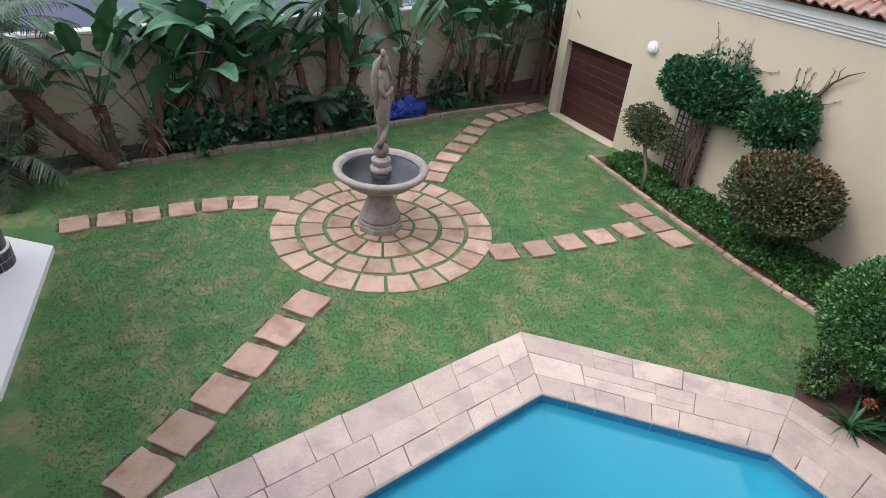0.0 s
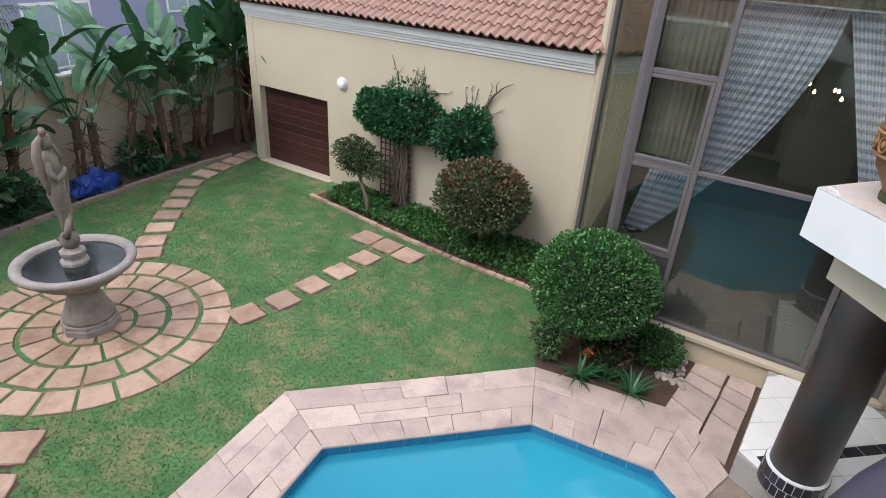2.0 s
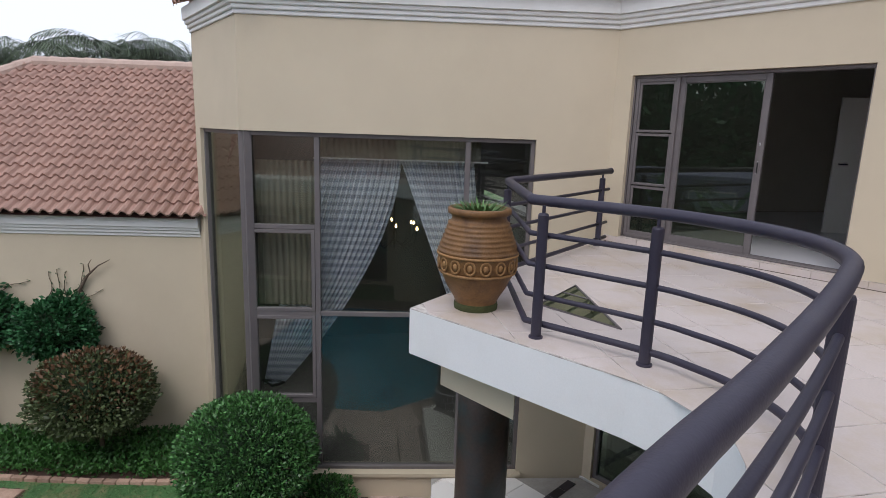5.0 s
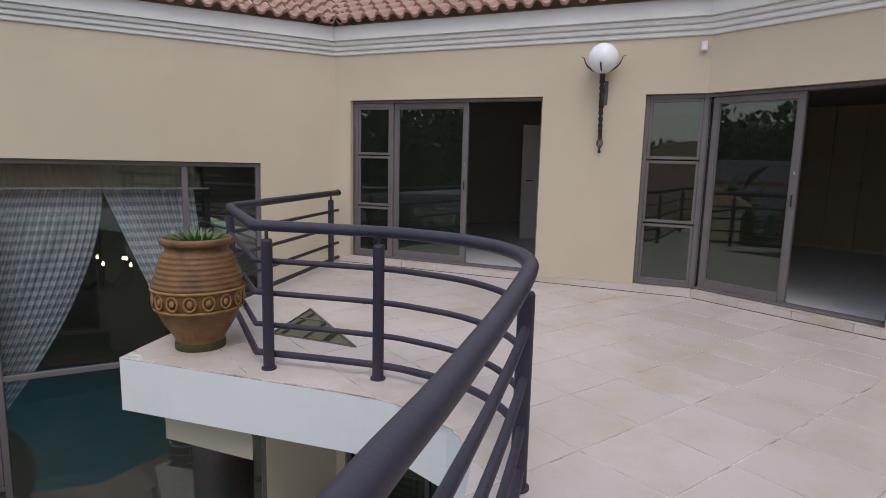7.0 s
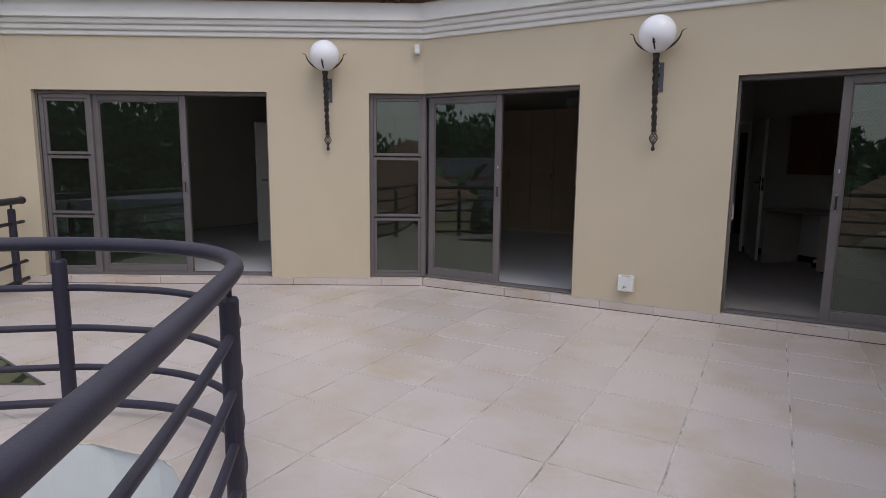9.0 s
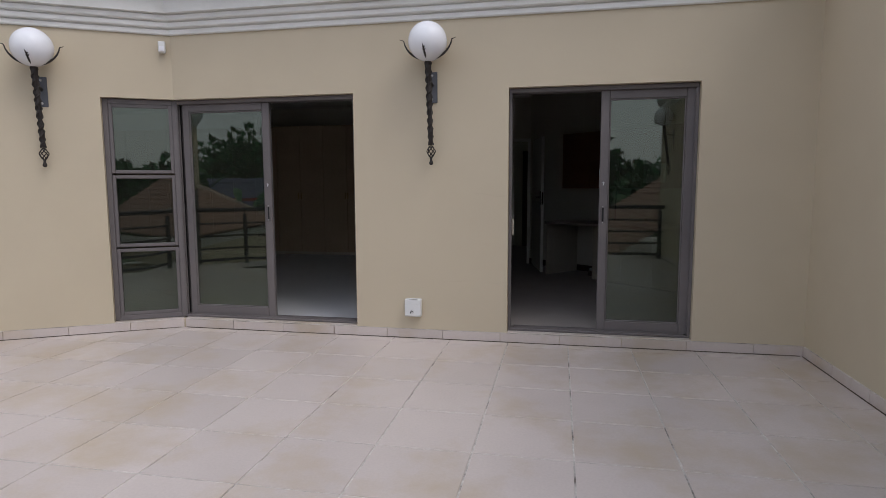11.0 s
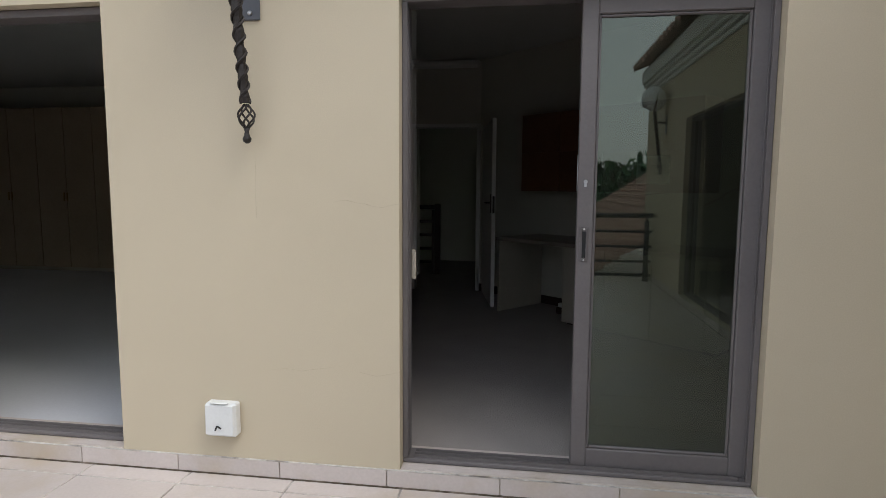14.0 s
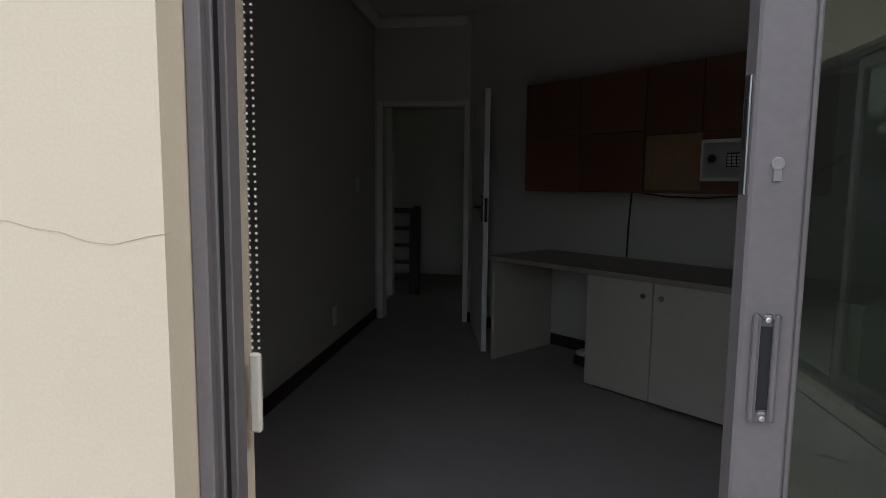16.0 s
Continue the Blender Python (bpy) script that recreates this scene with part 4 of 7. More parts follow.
# ---- wall lamps ----
def wall_lamp(m, label):
    """Torch of twisted iron on a plate, with leaves round an opal globe. m: on the wall, y into the wall."""
    lamp = empty("wall_lamp", m, label, "wall lamp", "terrace wall lamps")
    bm = bmesh.new()
    box(bm, -0.045, -0.010, 0.53, 0.045, -0.0005, 0.79, None, 0.004)
    plate = part("plate", bm, M_PLATE, lamp, "grey back plate")
    for z in (0.56, 0.76):
        bm = bmesh.new()
        bmesh.ops.create_uvsphere(bm, u_segments=8, v_segments=5, radius=0.011, matrix=Matrix.Translation((0, -0.011, z)))
        part("bolt", bm, M_STEEL, plate)
    bm = bmesh.new()
    tube(bm, [(0, -0.008, 0.68), (0, -0.11, 0.70)], 0.014, 8)
    part("bracket", bm, M_IRON, lamp)
    # leaning torch
    top, bot = Vector((0, -0.17, 0.86)), Vector((0, -0.075, 0.17))
    bm = bmesh.new()
    n = 26
    tube(bm, [bot.lerp(top, k / n) for k in range(n + 1)], [0.018 + 0.006 * (k / n) + 0.004 * math.sin(k * 1.9) for k in range(n + 1)], 8)
    part("shaft", bm, M_IRON, lamp, "twisted wrought-iron shaft")
    bm = bmesh.new()
    for s in (0, 1):
        tube(bm, [bot.lerp(top, k / 60) + Vector((math.cos(k * 0.55 + s * 3.14), math.sin(k * 0.55 + s * 3.14), 0)) * (0.021 + 0.006 * k / 60) for k in range(61)], 0.006, 5)
    part("twist", bm, M_IRON, lamp)
    cage = bot + Vector((0, 0.006, -0.055))
    bm = bmesh.new()
    for w in range(6):
        pts = []
        for k in range(13):
            t = k / 12
            a = w * math.pi / 3 + t * 2.4
            r = 0.008 + 0.028 * math.sin(math.pi * t)
            pts.append(cage + Vector((r * math.cos(a), r * math.sin(a), -0.05 + 0.10 * t)))
        tube(bm, pts, 0.0045, 5)
    part("basket", bm, M_IRON, lamp, "twisted basket finial")
    bm = bmesh.new()
    lathe(bm, [(0.006, -0.115), (0.016, -0.107), (0.019, -0.095), (0.012, -0.08), (0.009, -0.065), (0.014, -0.05)], 14, cage)
    part("knob", bm, M_IRON, lamp, smooth=True)
    bm = bmesh.new()
    lathe(bm, [(0.014, -0.03), (0.035, 0.0), (0.05, 0.012), (0.03, 0.02)], 16, top)
    part("cup", bm, M_IRON, lamp)
    globe = top + Vector((0, -0.01, 0.125))
    bm = bmesh.new()
    bmesh.ops.create_uvsphere(bm, u_segments=32, v_segments=20, radius=0.16, matrix=Matrix.Translation(globe + Vector((0, 0, 0.02))))
    part("globe", bm, M_BULB, lamp, "white opal glass globe", smooth=True)
    for k, reach in ((0, 0.95), (2, 0.95), (3, 0.6)):
        a = k * math.pi / 2
        bm = bmesh.new()
        u = Vector((math.cos(a), math.sin(a), 0))
        pts = [top + Vector((0, -0.01, 0)) + u * (0.02 + 0.185 * math.sin(t * 1.5)) + Vector((0, 0, 0.0 + 0.16 * (1 - math.cos(t * 1.5)) + 0.02 * t)) for t in np.linspace(0, reach, 8)]
        pts.append(pts[-1] + u * 0.035 + Vector((0, 0, 0.012)))
        tube(bm, pts, [0.010, 0.010, 0.009, 0.009, 0.008, 0.007, 0.006, 0.005, 0.002], 6)
        side = Vector((-u.y, u.x, 0))
        for j in range(1, 7):
            for s in (-1, 1):
                p = pts[j]
                q = p + side * s * (0.034 - 0.0035 * j) + Vector((0, 0, 0.022))
                vsx = [bm.verts.new(c) for c in (p - Vector((0, 0, 0.012)) + u * 0.004, p + Vector((0, 0, 0.016)) + u * 0.004, q + u * 0.004)]
                bm.faces.new(vsx)
        part("leaf_arm", bm, M_IRON, lamp, "pointed acanthus leaf arm")
    return lamp


lamp_z = 1.545
wall_lamp(mA @ pose(2.50, 0, lamp_z), "wrought-iron torch wall lamp with a white globe")
wall_lamp(mB @ pose(LEN_B - 1.06, 0, lamp_z), "wrought-iron torch wall lamp with a white globe")
wall_lamp(mE @ pose(5.6, 0, lamp_z), "wrought-iron torch wall lamp with a white globe")

# socket box on the wall
sock = empty("socket_box", label="white weatherproof plastic socket box on the wall", category="socket")
one_box("housing", 2.245, -0.055, 0.205, 2.395, -0.001, 0.365, M_PLASTIC, sock, bevel=0.008, m=mA)
one_box("cover", 2.25, -0.066, 0.215, 2.39, -0.056, 0.36, M_PLASTIC, sock, bevel=0.004, m=mA)
one_box("hinge", 2.28, -0.070, 0.366, 2.36, -0.050, 0.372, M_PLASTIC, sock, bevel=0.002, m=mA)
bm = bmesh.new()
tube(bm, [mA @ Vector((2.33, -0.067, 0.25)), mA @ Vector((2.31, -0.070, 0.262)), mA @ Vector((2.30, -0.067, 0.24))], 0.004, 6)
part("latch", bm, M_BLACK, sock)

# alarm sensor under the eave in the corner
sens = empty("alarm_sensor", mB @ pose(LEN_B - 0.07, -0.001, 2.60), "small white plastic alarm sensor under the cornice", "sensor")
one_box("body", -0.03, -0.07, 0.0, 0.03, -0.008, 0.10, M_PLASTIC, sens, bevel=0.008)
one_box("lens", -0.022, -0.076, 0.012, 0.022, -0.071, 0.055, M_BULB, sens, bevel=0.002)
one_box("bracket", -0.012, -0.008, 0.03, 0.012, 0.0, 0.08, M_PLASTIC, sens)


# ---- fountain ----
FX, FY = -3.97, -13.76
CX, CY = -4.0, -13.71   # centre of the paved circle


def octo(a, z):
    """Softly faceted outline with eight sides."""
    k = (a % (math.pi / 4)) - math.pi / 8
    return math.cos(math.pi / 8) / math.cos(k)


fountain = empty("fountain", pose(FX, FY, GZ + 0.01) @ Matrix.Diagonal((1, 1, 1.1, 1)), "grey cast-stone garden fountain with a wide round bowl", "fountain")
bm = bmesh.new()
lathe(bm, [(0.40, 0.0), (0.40, 0.10), (0.385, 0.115), (0.385, 0.16), (0.36, 0.175)], 48, ripple=octo)
part("plinth", bm, M_FOUNT, fountain)
bm = bmesh.new()
lathe(bm, [(0.345, 0.175), (0.35, 0.22), (0.32, 0.26), (0.255, 0.40), (0.215, 0.52), (0.205, 0.58), (0.235, 0.60), (0.235, 0.63), (0.21, 0.64), (0.21, 0.66), (0.27, 0.70)], 48,
      ripple=lambda a, z: 1 + 0.035 * math.cos(16 * a) * (0.25 < z < 0.57))
part("pedestal", bm, M_FOUNT, fountain, smooth=True)
bm = bmesh.new()
lathe(bm, [(0.20, 0.68), (0.34, 0.71), (0.52, 0.78), (0.63, 0.86), (0.68, 0.92), (0.71, 0.93), (0.765, 0.96), (0.785, 1.0), (0.775, 1.035), (0.73, 1.045), (0.66, 1.03), (0.635, 0.98), (0.60, 0.93), (0.45, 0.90), (0.05, 0.90)], 64,
      ripple=lambda a, z: 1 + 0.02 * abs(math.sin(12 * a)) * (0.73 < z < 0.9))
part("bowl", bm, M_FOUNT, fountain, smooth=True)
M_DARKWATER = material("dark_water", (0.018, 0.022, 0.022), 0.06, 4, 0.4, 25, 0.25, spec=0.5)
bm = bmesh.new()
bmesh.ops.create_circle(bm, cap_ends=True, segments=48, radius=0.637, matrix=Matrix.Translation((0, 0, 0.985)))
part("water", bm, M_DARKWATER, fountain, "dark rippled water in the bowl")
bm = bmesh.new()
lathe(bm, [(0.19, 0.90), (0.19, 1.02), (0.175, 1.04), (0.15, 1.06), (0.15, 1.10), (0.17, 1.12), (0.17, 1.16), (0.12, 1.18), (0.10, 1.20)], 32, ripple=octo)
part("stem", bm, M_FOUNT, fountain)
bm = bmesh.new()
bmesh.ops.create_uvsphere(bm, u_segments=24, v_segments=16, radius=0.125, matrix=Matrix.Translation((0, 0, 1.30)))
part("ball", bm, M_STATUE, fountain, smooth=True)
bm = bmesh.new()
tube(bm, [(0.05, -0.12, 1.27), (0.06, -0.19, 1.28)], 0.012, 8)
part("spout", bm, M_IRON, fountain)

# plain draped standing figure, one mesh
bm = bmesh.new()
def limb(pts, rad, sides=12):
    tube(bm, pts, rad, sides)
limb([(0.0, 0.0, 1.40), (0.012, 0.0, 1.52), (0.02, 0.01, 1.66), (0.03, 0.0, 1.80), (0.035, 0.0, 1.93), (0.02, 0.0, 2.03), (0.0, 0.0, 2.12), (-0.005, 0.0, 2.24), (-0.01, 0.0, 2.36), (-0.015, 0.0, 2.42), (-0.02, 0.0, 2.47)],
     [0.05, 0.055, 0.06, 0.075, 0.105, 0.10, 0.082, 0.10, 0.105, 0.06, 0.04], 16)
limb([(-0.06, 0.03, 1.38), (-0.045, 0.03, 1.5), (-0.02, 0.03, 1.66), (0.0, 0.02, 1.82), (0.0, 0.01, 1.92)], [0.035, 0.045, 0.055, 0.075, 0.08])
limb([(-0.02, 0.0, 2.46), (-0.03, 0.0, 2.54), (-0.03, 0.0, 2.62), (-0.02, 0.0, 2.67)], [0.04, 0.075, 0.075, 0.03])
limb([(0.10, 0.0, 2.36), (0.16, 0.03, 2.25), (0.12, 0.08, 2.14), (0.0, 0.12, 2.18), (-0.09, 0.12, 2.22)], [0.045, 0.042, 0.035, 0.03, 0.025])
limb([(-0.11, 0.0, 2.36), (-0.16, 0.05, 2.28), (-0.12, 0.10, 2.36), (-0.05, 0.06, 2.52)], [0.04, 0.036, 0.03, 0.022])
limb([(0.03, -0.02, 2.64), (0.12, -0.05, 2.58), (0.17, -0.06, 2.42), (0.17, -0.06, 2.25), (0.13, -0.05, 2.1), (0.11, -0.04, 1.95)], [0.03, 0.05, 0.055, 0.05, 0.04, 0.02])
limb([(-0.08, 0.10, 2.24), (-0.17, 0.09, 2.15), (-0.19, 0.06, 1.98), (-0.16, 0.05, 1.82), (-0.07, 0.06, 1.68), (0.06, 0.07, 1.58), (0.10, 0.04, 1.47), (0.08, 0.0, 1.38)], [0.015, 0.026, 0.03, 0.03, 0.035, 0.04, 0.045, 0.05])
limb([(0.02, 0.02, 2.66), (0.0, 0.0, 2.72), (-0.05, 0.0, 2.70)], [0.04, 0.035, 0.015])
for v in bm.verts:
    v.co += Vector((noise.noise(v.co * 14), noise.noise(v.co * 14 + Vector((5, 0, 0))), 0)) * 0.012
statue = part("statue", bm, M_STATUE, smooth=True)
statue.matrix_basis = pose(FX, FY, GZ + 0.01, 0, 0, 40) @ Matrix.Diagonal((1.05, 1.05, 1.1, 1))
tagged(statue, "weathered stone garden statue of a draped standing figure", "statue")


# ---- stepping stones and the paved circle ----
def stone_mesh(name, w, h, t, seed, bend=None):
    """An uneven sandstone flag with worn edges."""
    rnd = random.Random(seed)
    bm = bmesh.new()
    outline = []
    cor = [(-w / 2, -h / 2), (w / 2, -h / 2), (w / 2, h / 2), (-w / 2, h / 2)]
    for i in range(4):
        a, b = Vector(cor[i]), Vector(cor[(i + 1) % 4])
        for k in range(3):
            p = a.lerp(b, k / 3)
            outline.append(p + Vector((rnd.uniform(-1, 1), rnd.uniform(-1, 1))) * 0.012)
    lo = [bm.verts.new((p.x, p.y, -0.02)) for p in outline]
    mid = [bm.verts.new((p.x, p.y, t - 0.012)) for p in outline]
    hi = [bm.verts.new((p.x * 0.96, p.y * 0.96, t + rnd.uniform(-0.002, 0.002))) for p in outline]
    k = len(outline)
    for r0, r1 in ((lo, mid), (mid, hi)):
        for i in range(k):
            bm.faces.new((r0[i], r0[(i + 1) % k], r1[(i + 1) % k], r1[i]))
    bm.faces.new(hi)
    me = bpy.data.meshes.new(name)
    bmesh.ops.recalc_face_normals(bm, faces=bm.faces)
    bm.to_mesh(me)
    bm.free()
    me.materials.append(M_STONE)
    return me


RIM = bpy.data.meshes.new("soil_rim")
RIM.from_pydata([(0.29 * math.cos(a) * (1.18 if k % 2 else 0.98), 0.29 * math.sin(a) * (1.18 if k % 2 else 0.98), 0.005) for k, a in enumerate(np.linspace(0, 2 * math.pi, 16, endpoint=False))], [], [tuple(range(16))])
RIM.materials.append(M_SOIL)
STONES = [stone_mesh("stepping_stone", 0.50, 0.50, 0.035, k) for k in range(4)]


def stone_row(points, angle_off, group, label, w=1.0, h=1.0):
    for i, (x, y) in enumerate(points):
        a, b = points[max(0, i - 1)], points[min(len(points) - 1, i + 1)]
        ang = math.degrees(math.atan2(b[1] - a[1], b[0] - a[0])) + angle_off
        ob = new("stepping_stone", STONES[i % 4])
        ob.matrix_basis = pose(x, y, GZ, 0, 0, ang + random.uniform(-3, 3)) @ Matrix.Diagonal((w, h, 1, 1))
        tagged(ob, label, "stepping stone", group)
        rim = new("soil_rim", RIM)
        rim.matrix_basis = ob.matrix_basis.copy()
        tagged(rim, "dark worn soil rim round a stepping stone", "soil", kind="structure")


ROW = "brown sandstone stepping stone set in the lawn"
stone_row([(-1.96, -12.44), (-1.42, -12.09), (-0.90, -11.77), (-0.40, -11.44), (0.12, -11.11), (0.62, -10.80)], 0, "stones towards the pool", ROW)
stone_row([(-5.31, -12.02), (-5.91, -11.78), (-6.54, -11.65), (-7.17, -11.50), (-7.82, -11.39)], 0, "stones towards the flower bed", ROW, 0.88, 0.92)
stone_row([(-8.57, -11.80), (-8.47, -11.27), (-8.34, -10.74)], 90, "stones along the flower bed", ROW, 0.92, 1.0)
stone_row([(-2.77, -15.35), (-2.29, -15.63), (-1.80, -15.82), (-1.27, -15.92), (-0.72, -16.01), (-0.2, -16.14), (0.33, -16.24)], 0, "stones towards the side patio", ROW, 0.85, 0.95)
stone_row([(-5.92, -14.88), (-6.30, -15.20), (-6.79, -15.51), (-7.28, -15.84), (-7.78, -16.14), (-8.30, -16.47), (-8.83, -16.80), (-9.44, -16.96), (-10.0, -17.02), (-10.52, -17.03), (-11.0, -17.06)], 0, "stones towards the garage", ROW, 0.8, 1.0)

circle = tagged(sheet_with_hole("pavement_circle", [(CX + 1.9 * math.cos(a), CY + 1.9 * math.sin(a)) for a in np.linspace(0, 6.283, 48, endpoint=False)],
                                [(CX + 0.2 * math.cos(a), CY + 0.2 * math.sin(a)) for a in np.linspace(0, 6.283, 16, endpoint=False)], GZ + 0.006, M_GRASS),
                "round sandstone paving under the fountain with grassy joints", "paving", kind="structure")


def ring_stone(r0, r1, a0, a1, seed):
    rnd = random.Random(seed)
    bm = bmesh.new()
    n = 5
    pts = [(r1, a0 + (a1 - a0) * k / n) for k in range(n + 1)] + [(r0, a1 - (a1 - a0) * k / n) for k in range(n + 1)]
    pts = [((r + rnd.uniform(-.012, .012)) * math.cos(a), (r + rnd.uniform(-.012, .012)) * math.sin(a)) for r, a in pts]
    c = Vector((sum(p[0] for p in pts) / len(pts), sum(p[1] for p in pts) / len(pts)))
    lo = [bm.verts.new((x, y, -0.01)) for x, y in pts]
    mid = [bm.verts.new((x, y, 0.022)) for x, y in pts]
    hi = [bm.verts.new((c.x + (x - c.x) * 0.955, c.y + (y - c.y) * 0.955, 0.032)) for x, y in pts]
    k = len(pts)
    for q0, q1 in ((lo, mid), (mid, hi)):
        for i in range(k):
            bm.faces.new((q0[i], q0[(i + 1) % k], q1[(i + 1) % k], q1[i]))
    bm.faces.new(hi)
    return bm


for r0, r1, n, off in ((1.49, 1.90, 24, 0.0), (1.03, 1.42, 18, 0.1), (0.56, 0.96, 13, 0.05), (0.30, 0.51, 9, 0.2)):
    for k in range(n):
        gap = 0.055 / r1
        a0, a1 = off + 2 * math.pi * k / n + gap / 2, off + 2 * math.pi * (k + 1) / n - gap / 2
        ob = part("paving_stone", ring_stone(r0, r1, a0, a1, k + n * 7), M_STONE, circle)
        ob.matrix_basis = pose(CX, CY, GZ)


# ---- rooms behind the openings ----
FZ = SILL - 0.002


def plain_wall(name, a, b, z0, z1, mat, label, thick=0.12, holes=()):
    return wall(name, a, b, z0, z1, thick, list(holes), mat, label)


bm = bmesh.new()
prism(bm, [(2.6, 0.24), (2.6, 9.0), (-12.5, 9.0), (-12.5, -1.5), (-7.40, -2.16), (-3.24, 0.24)], FZ - 0.16, FZ)
tagged(part("floor_rooms", bm, M_CARPET), "grey carpeted floor of the upper rooms", "floor", kind="structure")
bm = bmesh.new()
prism(bm, [(-1.045, 0.25), (-1.045, 5.84), (-9.5, 5.84), (-9.5, -1.9), (-7.40, -2.14), (-3.24, 0.25)], FZ, FZ + 0.004)
tagged(part("floor_bedroom", bm, M_BEDF), "pale tiled bedroom floor", "floor", kind="structure")
bm = bmesh.new()
prism(bm, [(2.6, 0.24), (2.6, 9.0), (-12.5, 9.0), (-12.5, -1.5), (-7.40, -2.16), (-3.24, 0.24)], 2.88, 2.93)
tagged(part("ceiling_rooms", bm, M_CEIL), "white plastered ceiling of the upper rooms", "ceiling", kind="structure")
R0, R1 = (-0.05, 4.70), (2.6, 2.41)
plain_wall("wall_study_left", (-0.945, 0.24), (-0.945, 4.70), FZ, 2.88, M_ROOMW, "cream painted study wall with dark skirting")
plain_wall("wall_study_back", (-0.945, 4.70), (0.2, 4.70), FZ, 2.88, M_ROOMW, "cream painted study wall with a doorway", holes=[(0.05, 0.85, FZ, 2.1)])
plain_wall("wall_study_right", R1, R0, FZ, 2.88, M_ROOMW, "cream painted slanting study wall", thick=-0.12)
plain_wall("wall_study_end", (2.6, 0.24), R1, FZ, 2.88, M_ROOMW, "cream painted study end wall", thick=-0.12)
# skirtings
tagged(one_box("baseboard", -0.943, 0.26, FZ, -0.929, 4.69, FZ + 0.09, M_DSKIRT), "dark stained study skirting", "skirting", kind="structure")
mR, LEN_R = frame_on(R0, R1)   # x along the wall towards the terrace, y to the left (out of the room): use negative y
tagged(one_box("baseboard", 0.0, -0.016, FZ, LEN_R, -0.002, FZ + 0.09, M_DSKIRT, m=mR), "dark stained study skirting", "skirting", kind="structure")
# room cornice
for a, b in (((-0.943, 0.26), (-0.943, 4.69)), ((-0.94, 4.695), (-0.06, 4.695)), (R1, R0)):
    m, ln = frame_on(a, b)
    tagged(one_box("trim_room", 0, -0.09, 2.78, ln, -0.002, 2.878, M_CEIL, m=m, bevel=0.03), "white plaster cornice", "cornice", kind="structure")
# switch on the left wall
sw = empty("light_switch", label="white plastic light switch on the study wall", category="switch")
one_box("plate", -0.943, 4.05, 1.30, -0.933, 4.13, 1.42, M_PLASTIC, sw, bevel=0.003)
one_box("rocker", -0.932, 4.07, 1.33, -0.927, 4.11, 1.39, M_PLASTIC, sw)
sk2 = empty("wall_socket", label="white plastic wall socket above the skirting", category="socket")
one_box("plate", -0.943, 3.42, 0.30, -0.933, 3.50, 0.44, M_PLASTIC, sk2, bevel=0.003)
one_box("insert", -0.932, 3.435, 0.315, -0.929, 3.485, 0.425, M_PLASTIC, sk2)
# door frame and open white door
df = empty("door_5", label="white painted inner door standing open into the study", category="door", kind="structure")
bm = bmesh.new()
box(bm, -0.915, 4.675, FZ, -0.862, 4.825, 2.13, None, 0.004)
box(bm, -0.098, 4.675, FZ, -0.052, 4.825, 2.13, None, 0.004)
box(bm, -0.862, 4.675, 2.085, -0.098, 4.825, 2.13, None, 0.004)
part("door_frame", bm, M_CEIL, df)
mL, _ = frame_on((0.0, 4.64), (0.170, 3.70))
one_box("door_leaf", 0.03, -0.02, FZ + 0.01, 0.985, 0.02, 2.075, M_CEIL, df, m=mL, bevel=0.003)
bm = bmesh.new()
box(bm, 0.90, -0.026, 1.09, 0.95, -0.02, 1.29, mL)
tube(bm, [mL @ Vector((0.925, -0.03, 1.20)), mL @ Vector((0.925, -0.07, 1.20)), mL @ Vector((0.82, -0.07, 1.20))], 0.009, 8)
box(bm, 0.9851, -0.011, 1.09, 0.987, 0.011, 1.27, mL)
part("door_handle", bm, M_IRON, df, "dark metal lever handle")
# hall beyond
plain_wall("wall_hall_back", (-2.6, 7.6), (2.2, 7.6), FZ, 2.88, M_ROOMW, "cream painted hall wall")
plain_wall("wall_hall_left", (-2.6, 4.9), (-2.6, 7.6), FZ, 2.88, M_ROOMW, "cream painted hall wall")
plain_wall("wall_hall_right", (2.2, 7.6), (2.2, 4.0), FZ, 2.88, M_ROOMW, "cream painted hall wall")
hall_door = empty("door_6", label="dark stained wooden hall door", category="door", kind="structure")
one_box("door_leaf", -0.35, 7.54, FZ, 0.45, 7.59, 2.1, M_DSKIRT, hall_door)
for zz in (0.3, 1.2):
    one_box("door_panel", -0.22, 7.532, zz, 0.32, 7.54, zz + 0.7, M_DSKIRT, hall_door, bevel=0.003)
bal = empty("stair_banister", label="dark wooden stair banister in the hall", category="banister")
one_box("newel", -0.82, 5.95, FZ, -0.74, 6.04, 1.12, M_DSKIRT, bal, bevel=0.008)
one_box("rail", -1.8, 5.965, 1.04, -0.82, 6.025, 1.10, M_DSKIRT, bal, bevel=0.01)
for k in range(4):
    one_box("slat", -1.8, 5.985, 0.24 + 0.2 * k, -0.82, 6.005, 0.28 + 0.2 * k, M_DSKIRT, bal)
one_box("brace", -0.86, 5.97, FZ, -0.83, 6.02, 1.03, M_DSKIRT, bal)

